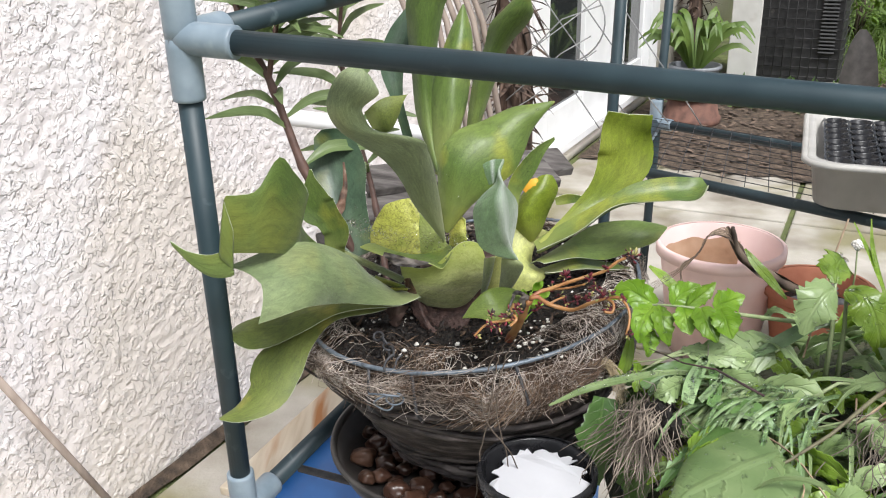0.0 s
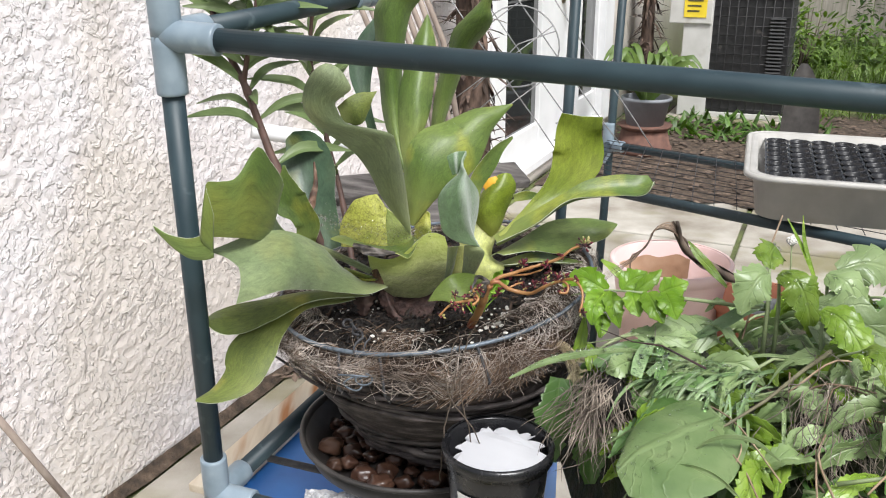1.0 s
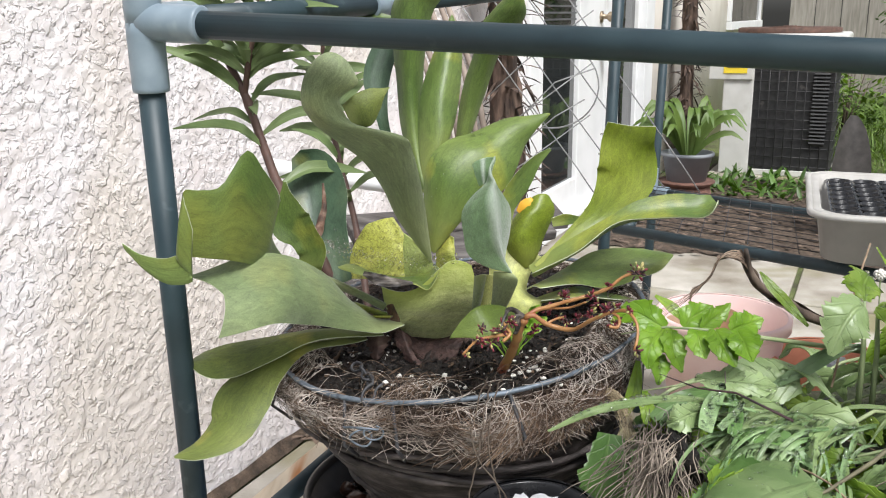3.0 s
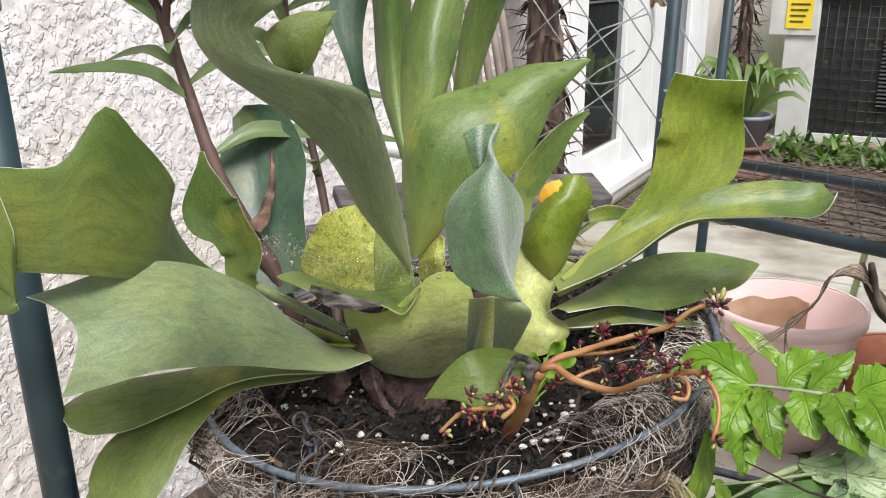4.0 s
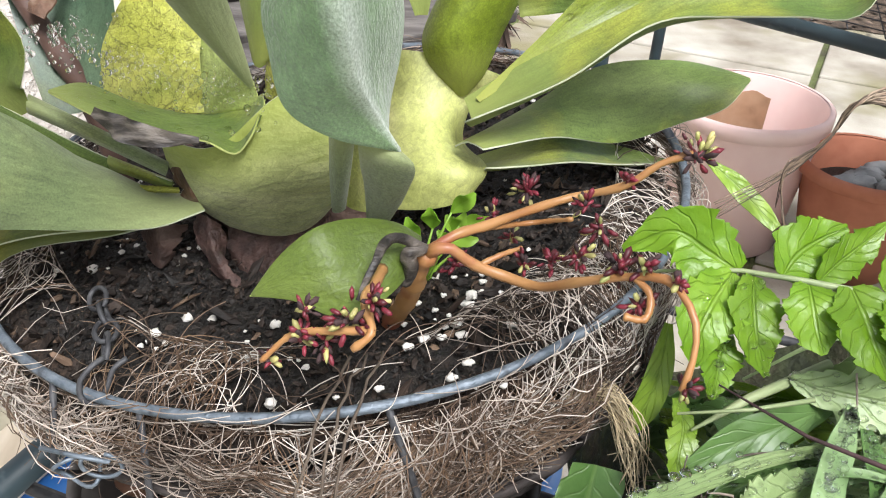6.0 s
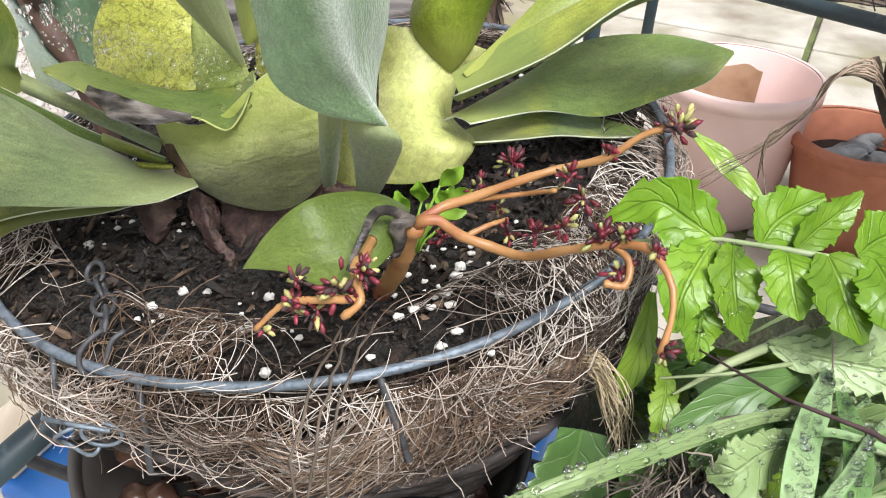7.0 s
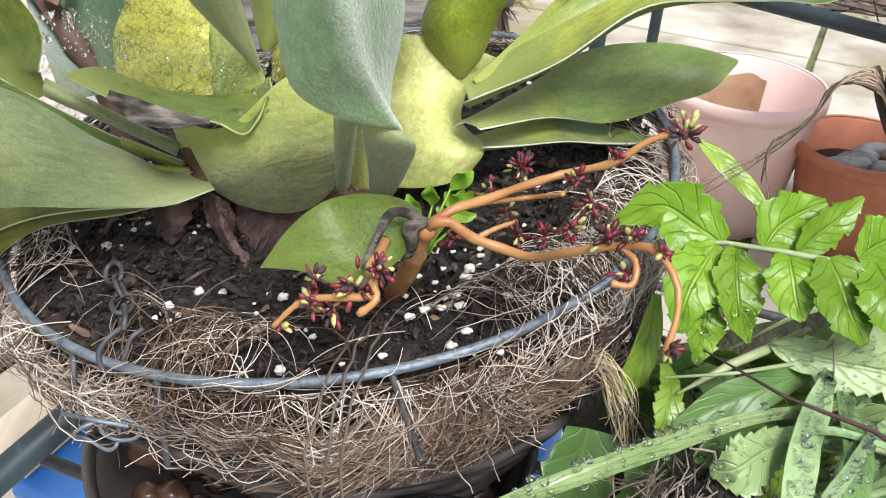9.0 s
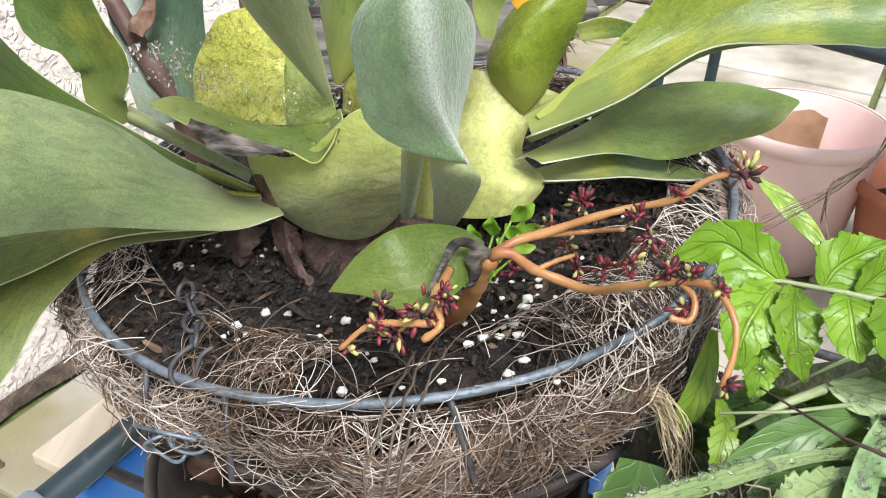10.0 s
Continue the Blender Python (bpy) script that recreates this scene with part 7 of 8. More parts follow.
for k in range(250):
    x, y = rnd.uniform(0.22, 0.72), rnd.uniform(0.50, 0.92)
    if x < 0.37 and y > 0.80:
        y -= 0.2
    z = heap_top(x, y) + rnd.uniform(-0.035, 0.025)
    kind = rnd.random()
    a = rnd.uniform(0, 6.28) if kind > 0.22 else rnd.gauss(3.4, 0.9)
    e = Vector((math.cos(a), math.sin(a), 0))
    if kind < 0.22:
        l, w, outline, mat = rnd.uniform(0.08, 0.16), rnd.uniform(0.003, 0.0065), None, rnd.choice((WEED_PALE, WEED_DARK, WEED_PALE))
    elif kind < 0.68:
        l, w, outline, mat = rnd.uniform(0.05, 0.10), rnd.uniform(0.018, 0.034), lobes(k), rnd.choice((WEED, WEED, WEED_DARK, WEED_PALE))
    else:
        l, w, outline, mat = rnd.uniform(0.035, 0.07), rnd.uniform(0.02, 0.036), serrate, rnd.choice((WEED, WEED_PALE, WEED_PALE))
    if x > 0.46 and outline and k % 2:
        mat = WEED_PALE
    c = Vector((x, y, z))
    tip = c + e * l
    if tip.x < 0.20:
        c.x += 0.20 - tip.x
    lean = rnd.uniform(-55, 55)
    rise = rnd.uniform(-0.015, 0.025)
    rows = [(*c, w * 0.25, lean), (*(c + e * l * 0.33 + Vector((0, 0, rise * 0.6 + 0.008))), w, lean), (*(c + e * l * 0.7 + Vector((0, 0, rise))), w * 0.9, lean + rnd.uniform(-25, 25)), (*(c + e * l + Vector((0, 0, rise - 0.02))), w * 0.1, lean)]
    g = blade(Geo(), rows, 60 if outline else 18, 13 if outline else 5, rnd.uniform(-0.3, 0.5), 0.14, 0.0008, 0, k * 0.7, 2.5, rib=-0.08, outline=outline, slots=(0, 0))
    part("leaf", g, mat, heap)
    if rnd.random() < 0.8:
        wet += inside(g)
# the fan of narrow wet straps
for k in range(95):
    c = Vector((0.322, 0.735, 0.574)) + Vector((rnd.gauss(0, 0.03), rnd.gauss(0, 0.024), rnd.gauss(0, 0.006)))
    a = rnd.gauss(3.75, 0.42)
    e = Vector((math.cos(a), math.sin(a), 0))
    l, w = rnd.uniform(0.04, 0.085), rnd.uniform(0.002, 0.0048)
    lift = rnd.uniform(0.0, 0.006)
    lean = rnd.uniform(-50, 50)
    rows = [(*c, w * 0.6, lean), (*(c + e * l * 0.4 + Vector((0, 0, lift))), w, lean), (*(c + e * l * 0.75 + Vector((0, 0, lift - 0.012))), w * 0.9, lean), (*(c + e * l - Vector((0, 0, 0.034))), w * 0.15, lean)]
    g = blade(Geo(), rows, 18, 5, 0.4, 0.1, 0.0007, 0, k * 0.9, 2, rib=-0.1, slots=(0, 0))
    part("strap_leaf", g, WEED_STRAP if k % 4 else WEED_PALE, heap)
    wet += inside(g) * 9
for k in range(60):
    x, y = rnd.uniform(0.27, 0.70), rnd.uniform(0.50, 0.72)
    c = Vector((x, y, heap_top(x, y) + rnd.uniform(0.0, 0.03)))
    a, l = rnd.uniform(0, 6.28), rnd.uniform(0.05, 0.13)
    e = Vector((math.cos(a), math.sin(a), 0))
    pts = [c, c + e * l * 0.5 + Vector((rnd.gauss(0, 0.01), rnd.gauss(0, 0.01), rnd.uniform(-0.005, 0.015))), c + e * l + Vector((0, 0, -0.015))]
    part("dry_stalk", Geo().tube([Vector(q[:3]) for q in spline([(*p, 0, 0) for p in pts], 8)], rnd.uniform(0.0006, 0.0014), 5), [STRAW], heap)
for k in range(40):
    x, y = rnd.uniform(0.34, 0.75), rnd.uniform(0.52, 0.95)
    a = rnd.uniform(0, 6.28)
    c = Vector((x, y, heap_top(x, y) + rnd.uniform(-0.01, 0.025)))
    e = Vector((math.cos(a), math.sin(a), rnd.uniform(-0.1, 0.15))) * rnd.uniform(0.06, 0.15)
    part("stalk", Geo().tube([c, c + e * 0.5 + Vector((0, 0, 0.01)), c + e], [0.0022, 0.0018, 0.001], 6), STALK, heap)

# the broad round leaf on top
BROAD = [(0.301, 0.688, 0.568, 0.300, 0.648, 0.574, 0.314, 0.608, 0.566), (0.284, 0.698, 0.567, 0.268, 0.632, 0.574, 0.280, 0.562, 0.556), (0.254, 0.692, 0.564, 0.240, 0.618, 0.571, 0.242, 0.550, 0.550),
         (0.221, 0.656, 0.562, 0.212, 0.605, 0.566, 0.213, 0.546, 0.549), (0.193, 0.603, 0.556, 0.188, 0.587, 0.557, 0.193, 0.560, 0.550)]
g = sheet(Geo(), BROAD, 60, 23, False, 0.0012, 0.02, 0.06, 2.2)
part("broad_leaf", g, [WEED_BROAD, WEED_BROAD], heap, "broad dull green heart-shaped leaf")
wet += inside(g) * 2
part("leaf_stalk", Geo().tube([(0.43, 0.71, 0.612), (0.395, 0.69, 0.602), (0.345, 0.655, 0.588), (0.303, 0.635, 0.575), (0.25, 0.613, 0.567)], [0.0024, 0.002, 0.0017, 0.0014, 0.0006], 8), BROWN_STALK, heap)
# the lobed leaf stem reaching over the basket
STEM = [Vector((0.186, 0.835, 0.626)), Vector((0.202, 0.828, 0.632)), Vector((0.224, 0.820, 0.638)), Vector((0.249, 0.812, 0.639)), Vector((0.265, 0.808, 0.638)), Vector((0.40, 0.80, 0.62))]
part("leaf_stalk", Geo().tube(STEM, [0.0007, 0.0009, 0.0011, 0.0014, 0.0018, 0.0026], 7), STALK, heap)
toothed = lambda k: (lambda f: min(1.0, 0.80 + 0.20 * (1 - saw(f * 4.2 + 0.31 * k)) - 0.07 * saw(f * 12.6 + 0.2 * k)))
LEAFLETS = [  # four points of the midrib from the stem out, width, lean
    ([(0.224, 0.822, 0.636), (0.211, 0.826, 0.643), (0.197, 0.832, 0.649), (0.176, 0.836, 0.637)], 0.034, 5),
    ([(0.221, 0.820, 0.637), (0.211, 0.806, 0.632), (0.204, 0.796, 0.624), (0.202, 0.790, 0.609)], 0.032, 0),
    ([(0.229, 0.818, 0.637), (0.227, 0.804, 0.631), (0.228, 0.795, 0.620), (0.233, 0.790, 0.605)], 0.027, 10),
    ([(0.240, 0.815, 0.639), (0.247, 0.822, 0.645), (0.259, 0.830, 0.649), (0.272, 0.836, 0.652)], 0.03, 0),
    ([(0.254, 0.812, 0.639), (0.265, 0.820, 0.644), (0.277, 0.828, 0.649), (0.287, 0.834, 0.656)], 0.02, -10),
    ([(0.250, 0.812, 0.639), (0.249, 0.800, 0.635), (0.250, 0.792, 0.627), (0.253, 0.788, 0.619)], 0.028, -5),
    ([(0.266, 0.808, 0.640), (0.268, 0.795, 0.636), (0.271, 0.785, 0.627), (0.277, 0.778, 0.615)], 0.036, 5),
    ([(0.216, 0.800, 0.619), (0.214, 0.795, 0.613), (0.213, 0.790, 0.605), (0.211, 0.786, 0.595)], 0.022, 10),
    ([(0.281, 0.810, 0.638), (0.292, 0.820, 0.638), (0.307, 0.830, 0.638), (0.319, 0.835, 0.640)], 0.03, 0),
    ([(0.285, 0.805, 0.640), (0.286, 0.790, 0.637), (0.287, 0.780, 0.630), (0.289, 0.772, 0.622)], 0.034, -5),
]
for k, (mid, w, lean) in enumerate(LEAFLETS):
    rows = [(*mid[0], w * 0.35, lean), (*mid[1], w, lean), (*mid[2], w * 0.8, lean), (*mid[3], w * 0.1, lean)]
    g = blade(Geo(), rows, 80, 17, 0.18, 0.13, 0.0007, 0, k * 1.1, 2.2, rib=-0.06, outline=toothed(k), slots=(0, 0))
    part("leaflet", g, WEED_FRESH, heap, "bright green toothed leaflet")
    if k in (1, 2, 7):
        wet += inside(g)
# drooping leaves on tall stalks above the heap
for k, (mid, w, lean) in enumerate((
        ([(0.388, 0.785, 0.668), (0.375, 0.775, 0.668), (0.360, 0.765, 0.652), (0.352, 0.76, 0.632)], 0.05, 0), ([(0.40, 0.785, 0.668), (0.412, 0.77, 0.664), (0.422, 0.758, 0.640), (0.428, 0.752, 0.608)], 0.046, 0),
        ([(0.395, 0.80, 0.668), (0.40, 0.815, 0.678), (0.41, 0.83, 0.682), (0.42, 0.85, 0.676)], 0.04, 0), ([(0.455, 0.79, 0.665), (0.468, 0.775, 0.66), (0.478, 0.765, 0.635), (0.482, 0.76, 0.60)], 0.055, 5),
        ([(0.47, 0.80, 0.665), (0.50, 0.80, 0.672), (0.535, 0.80, 0.66), (0.56, 0.80, 0.635)], 0.06, 10), ([(0.43, 0.74, 0.645), (0.44, 0.72, 0.642), (0.452, 0.70, 0.622), (0.46, 0.69, 0.60)], 0.045, -8))):
    rows = [(*mid[0], w * 0.35, lean), (*mid[1], w, lean), (*mid[2], w * 0.85, lean), (*mid[3], w * 0.12, lean)]
    g = blade(Geo(), rows, 70, 17, -0.25, 0.14, 0.0008, 0, k * 1.7, 2.2, rib=-0.05, outline=lobes(k + 5), slots=(0, 0))
    part("leaf", g, WEED_PALE if k in (0, 3, 4) else WEED, heap)
    wet += inside(g)
    c = Vector(mid[0])
    part("stalk", Geo().tube([c, c + Vector((0.002, -0.004, -0.04)), c + Vector((0.0, -0.01, -0.095))], [0.0016, 0.0022, 0.0028], 7), STALK, heap)
# small drooping leaves above the heap
for k in range(16):
    x, y = rnd.uniform(0.40, 0.66), rnd.uniform(0.66, 0.88)
    c, a = Vector((x, y, heap_top(x, y) + rnd.uniform(0.015, 0.07))), rnd.uniform(2.4, 6.0)
    e, l, w = Vector((math.cos(a), math.sin(a), 0)), rnd.uniform(0.05, 0.085), rnd.uniform(0.018, 0.034)
    lean = rnd.uniform(-25, 25)
    rows = [(*c, w * 0.25, lean), (*(c + e * l * 0.3 + Vector((0, 0, 0.008))), w, lean), (*(c + e * l * 0.65 + Vector((0, 0, -0.01))), w * 0.9, lean), (*(c + e * l * 0.9 + Vector((0, 0, -0.04))), w * 0.3, lean)]
    g = blade(Geo(), rows, 70, 13, -0.3, 0.16, 0.0007, 0, k * 1.9, 2.5, rib=-0.05, outline=lobes(k + 3), slots=(0, 0))
    part("leaf", g, WEED if k % 3 else WEED_PALE, heap)
    part("stalk", Geo().tube([c, c - e * 0.03 - Vector((0, 0, 0.02)), c - e * 0.05 - Vector((0, 0, 0.07))], [0.001, 0.0014, 0.0018], 6), STALK, heap)
    wet += inside(g)
# leaves crowding low beside the basket
for k in range(80):
    f, g2 = rnd.random(), rnd.random()
    c = Vector((0.205 + 0.13 * f, 0.735 + 0.115 * g2 - 0.03 * f, 0.535 + 0.045 * f + rnd.uniform(-0.028, 0.0)))
    a = rnd.uniform(2.2, 5.6)
    e = Vector((math.cos(a), math.sin(a), 0))
    strap = k % 4 == 0
    l, w = (rnd.uniform(0.05, 0.09), rnd.uniform(0.003, 0.006)) if strap else (rnd.uniform(0.03, 0.06), rnd.uniform(0.014, 0.028))
    c.x = max(c.x, 0.203 - min(0, e.x) * l)
    lean, drop = rnd.uniform(-40, 40), rnd.uniform(0.005, 0.03)
    rows = [(*c, w * 0.4, lean), (*(c + e * l * 0.35 + Vector((0, 0, 0.006))), w, lean), (*(c + e * l * 0.7 - Vector((0, 0, drop * 0.4))), w * 0.85, lean), (*(c + e * l - Vector((0, 0, drop))), w * 0.12, lean)]
    g = blade(Geo(), rows, 18 if strap else 56, 5 if strap else 13, rnd.uniform(-0.3, 0.4), 0.12, 0.0007, 0, k * 0.8, 2.2, rib=-0.07, outline=None if strap else lobes(k), slots=(0, 0))
    part("leaf", g, (WEED_PALE, WEED, WEED_DARK)[k % 7 % 3], heap)
    wet += inside(g) * 2
for k, (mid, w) in enumerate((([(0.172, 0.80, 0.54), (0.168, 0.79, 0.52), (0.163, 0.785, 0.48), (0.163, 0.785, 0.44)], 0.05), ([(0.20, 0.79, 0.53), (0.203, 0.775, 0.50), (0.205, 0.77, 0.46), (0.206, 0.77, 0.42)], 0.055))):
    rows = [(*mid[0], w * 0.5, 0), (*mid[1], w, 0), (*mid[2], w * 0.9, 0), (*mid[3], w * 0.3, 0)]
    part("leaf", blade(Geo(), rows, 40, 11, 0.2, 0.1, 0.0008, 0, k * 2.1, 2, rib=-0.05, outline=lobes(k), slots=(0, 0)), WEED_DARK, heap)
# the wide wet leaf lying low, and straps beside it
rows = [(0.345, 0.80, 0.590, 0.02, 0), (0.32, 0.80, 0.590, 0.045, 0), (0.293, 0.80, 0.588, 0.050, 0), (0.262, 0.806, 0.584, 0.012, 0)]
g = blade(Geo(), rows, 60, 15, 0.1, 0.08, 0.001, 0, 4.1, 2, rib=-0.05, outline=lambda f: 0.93 + 0.07 * (1 - saw(f * 14)), slots=(0, 0))
part("leaf", g, WEED_PALE, heap)
wet += inside(g) * 4
# pale wet leaves spilling over the heap
for k, (rows, mat) in enumerate((
        ([(0.432, 0.775, 0.639, 0.012, 0), (0.457, 0.760, 0.635, 0.05, -10), (0.494, 0.745, 0.617, 0.06, -10), (0.538, 0.730, 0.594, 0.03, 0), (0.558, 0.720, 0.585, 0.004, 0)], WEED_PALE),
        ([(0.422, 0.765, 0.633, 0.006, 10), (0.439, 0.740, 0.605, 0.02, 10), (0.462, 0.715, 0.564, 0.026, 5), (0.488, 0.695, 0.522, 0.02, 0), (0.509, 0.680, 0.484, 0.004, 0)], WEED_PALE),
        ([(0.494, 0.680, 0.544, 0.012, 0), (0.468, 0.675, 0.544, 0.04, 5), (0.439, 0.668, 0.546, 0.042, 5), (0.415, 0.660, 0.541, 0.006, 0)], WEED_PALE),
        ([(0.426, 0.720, 0.582, 0.01, 0), (0.447, 0.715, 0.590, 0.034, -5), (0.474, 0.705, 0.576, 0.036, 0), (0.495, 0.690, 0.538, 0.006, 0)], WEED_PALE),
        ([(0.321, 0.800, 0.587, 0.006, 0), (0.351, 0.800, 0.606, 0.014, 5), (0.375, 0.800, 0.620, 0.012, 5), (0.400, 0.800, 0.626, 0.003, 0)], WEED_STRAP),
        ([(0.336, 0.900, 0.667, 0.002, 0), (0.344, 0.890, 0.656, 0.01, 0), (0.362, 0.880, 0.636, 0.01, 0), (0.377, 0.870, 0.619, 0.003, 0)], WEED),
        ([(0.244, 0.950, 0.627, 0.003, 0), (0.256, 0.940, 0.620, 0.011, 5), (0.269, 0.930, 0.610, 0.012, 5), (0.279, 0.920, 0.602, 0.006, 0)], WEED))):
    g = blade(Geo(), rows, 60, 15, 0.15, 0.12, 0.0009, 0, k * 1.3, 2.2, rib=-0.05, outline=lobes(k + 2) if k in (0, 2, 3) else None, slots=(0, 0))
    part("leaf", g, mat, heap)
    wet += inside(g) * (3 if k < 5 else 0)
for pts in ([(0.475, 0.95, 0.678), (0.482, 0.92, 0.654), (0.484, 0.88, 0.628)], [(0.494, 0.95, 0.682), (0.486, 0.92, 0.658), (0.487, 0.88, 0.621)]):
    part("grass_blade", blade(Geo(), [(*pts[0], 0.001, 0), (*pts[1], 0.005, 0), (*pts[2], 0.004, 0)], 14, 5, 0.4, 0.0, 0.0006, slots=(0, 0)), WEED, heap)
part("dry_stalk", Geo().tube([(0.468, 0.95, 0.682), (0.434, 0.9, 0.651), (0.374, 0.8, 0.585)], 0.0011, 6), STRAW, heap)
# broad straps and wet leaves lying low beside the basket
for k, (rows, mat, lobed_edge, wetness) in enumerate((
        ([(0.249, 0.800, 0.596, 0.004, 0), (0.261, 0.794, 0.596, 0.022, 0), (0.279, 0.788, 0.596, 0.03, 0), (0.300, 0.784, 0.595, 0.028, 0), (0.319, 0.789, 0.590, 0.006, 0)], WEED_PALE, 3, 4),
        ([(0.268, 0.780, 0.598, 0.006, 0), (0.256, 0.760, 0.595, 0.013, 5), (0.243, 0.737, 0.592, 0.015, 5), (0.234, 0.715, 0.585, 0.012, 0)], WEED_STRAP, 0, 8),
        ([(0.271, 0.772, 0.594, 0.005, 0), (0.269, 0.749, 0.590, 0.011, -5), (0.265, 0.732, 0.586, 0.012, -5), (0.257, 0.715, 0.580, 0.01, 0)], WEED_DARK, 0, 5),
        ([(0.277, 0.751, 0.592, 0.003, 0), (0.264, 0.735, 0.590, 0.006, 0), (0.247, 0.718, 0.585, 0.006, 0)], WEED_STRAP, 0, 4),
        ([(0.247, 0.751, 0.586, 0.006, 0), (0.230, 0.741, 0.588, 0.024, 5), (0.216, 0.732, 0.586, 0.028, 5), (0.208, 0.737, 0.580, 0.004, 0)], WEED_PALE, 4, 2),
        ([(0.254, 0.767, 0.580, 0.004, 0), (0.236, 0.759, 0.582, 0.014, 0), (0.221, 0.754, 0.580, 0.016, 0), (0.205, 0.748, 0.575, 0.004, 0)], WEED_DARK, 0, 1),
        ([(0.270, 0.797, 0.585, 0.006, 0), (0.246, 0.784, 0.585, 0.015, 0), (0.222, 0.776, 0.580, 0.017, 0), (0.203, 0.770, 0.570, 0.008, 0)], WEED_DARK, 0, 0),
        ([(0.202, 0.832, 0.600, 0.004, 0), (0.198, 0.818, 0.585, 0.012, 0), (0.193, 0.811, 0.570, 0.013, 0), (0.185, 0.807, 0.555, 0.008, 0)], WEED, 0, 0),
        ([(0.201, 0.798, 0.585, 0.004, 0), (0.202, 0.785, 0.580, 0.014, 0), (0.199, 0.775, 0.575, 0.016, 0), (0.197, 0.768, 0.565, 0.004, 0)], WEED, 5, 0))):
    g = blade(Geo(), rows, 60, 15, 0.15, 0.08, 0.0009, 0, k * 1.7 + 0.5, 2.0, rib=-0.05, outline=lobes(lobed_edge) if lobed_edge else None, slots=(0, 0))
    part("leaf", g, mat, heap)
    wet += inside(g) * wetness
part("leaf_stalk", Geo().tube([(0.204, 0.781, 0.582), (0.230, 0.793, 0.590), (0.270, 0.811, 0.596)], [0.0006, 0.0022, 0.0026], 8), STALK, heap, "thick pale stalk")
part("leaf_stalk", Geo().tube([(0.196, 0.780, 0.592), (0.224, 0.777, 0.598), (0.251, 0.780, 0.602)], [0.0006, 0.0009, 0.0011], 6), STALK, heap)
# long wet grass blade, dark twig
rows = [(0.1015, 0.694, 0.596, 0.002, 0), (0.137, 0.700, 0.610, 0.0065, 5), (0.171, 0.716, 0.610, 0.0075, 8), (0.223, 0.748, 0.599, 0.0055, 5), (0.265, 0.772, 0.584, 0.0045, 3), (0.33, 0.80, 0.572, 0.004, 0)]
g = blade(Geo(), rows, 40, 5, -0.3, 0.0, 0.0009, slots=(0, 0))
part("grass_blade", g, WEED_PALE, heap, "long pale green grass blade with dew")
wet += g.v[20: len(g.v) // 2] * 14
part("twig", Geo().tube([(0.2102, 0.780, 0.6083), (0.2387, 0.755, 0.605), (0.2628, 0.730, 0.6116), (0.30, 0.70, 0.600)], [0.0004, 0.0008, 0.0011, 0.0013], 6), BLACK_BUD, heap, "thin black twig")
part("water_drop", drops(Geo(), wet, 14000, 0.0005, 0.0026, 5), WATER, heap, "clear water drops", kind="stuff")


def roots(at, spread, count, length, seed):
    rnd = random.Random(seed)
    geo = Geo()
    at = Vector(at)
    for _ in range(count):
        p = at + Vector((rnd.gauss(0, spread), rnd.gauss(0, spread), rnd.gauss(0.01, spread * 0.6)))
        d = Vector((rnd.gauss(-0.1, 0.45), rnd.gauss(-0.2, 0.4), rnd.gauss(-1.0, 0.5))).normalized()
        pts, l = [], length * rnd.uniform(0.4, 1.0)
        for i in range(8):
            pts.append(p)
            p = p + d * l / 7
            d = (d + Vector((rnd.gauss(0, 0.28), rnd.gauss(0, 0.28), rnd.gauss(-0.1, 0.25)))).normalized()
        t = rnd.uniform(0.0003, 0.0006)
        geo.tube(pts, [t] * 7 + [t * 0.3], 3, caps=False)
    return geo


clump = thing("root_clump", (0.225, 0.765, 0.50), "muddy clump of pale tangled roots among weeds", "roots")
part("soil_lump", Geo().blob((0.218, 0.735, 0.545), (0.017, 0.016, 0.022), 5, 0.9, 4), SOIL, clump, "dark wet soil lump")
part("root_mass", roots((0.209, 0.738, 0.552), 0.014, 360, 0.10, 4), ROOT, clump, "pale tangled roots", kind="stuff")
clump = thing("root_clump", (0.41, 0.65, 0.56), "muddy clump of brown roots in the weed heap", "roots")
part("soil_lump", Geo().blob((0.41, 0.648, 0.562), (0.03, 0.026, 0.022), 7, 0.7, 3), SOIL, clump, "dark wet soil lump")
part("root_mass", roots((0.405, 0.645, 0.575), 0.022, 300, 0.09, 9), ROOT, clump, "pale tangled roots", kind="stuff")
TUFT = [(0.156, 0.81, 0.573), (0.172, 0.808, 0.577), (0.184, 0.80, 0.561), (0.188, 0.795, 0.540)]
tuft = thing("root_tuft", (0.172, 0.765, 0.585), "tuft of pale straw-coloured roots beside the basket", "roots")
straws = Geo()
rnd = random.Random(14)
for k in range(75):
    j = [Vector((rnd.gauss(0, 0.0018), rnd.gauss(0, 0.003), rnd.gauss(0, 0.0022))) for _ in range(4)]
    pts = [Vector(p) + j[i] * (0.6 + 0.7 * i) for i, p in enumerate(TUFT)][: rnd.choice((3, 4, 4))]
    sp = spline([(*p, 0, 0) for p in pts], 12)
    straws.tube([Vector(q[:3]) for q in sp], 0.00024, 3, caps=False)
part("root_mass", straws, material("straw_root", [(0.34, 0.26, 0.15), (0.62, 0.52, 0.36)], 0.7, 20, vary=0.35, island=True, bump=0.0), tuft, kind="stuff")

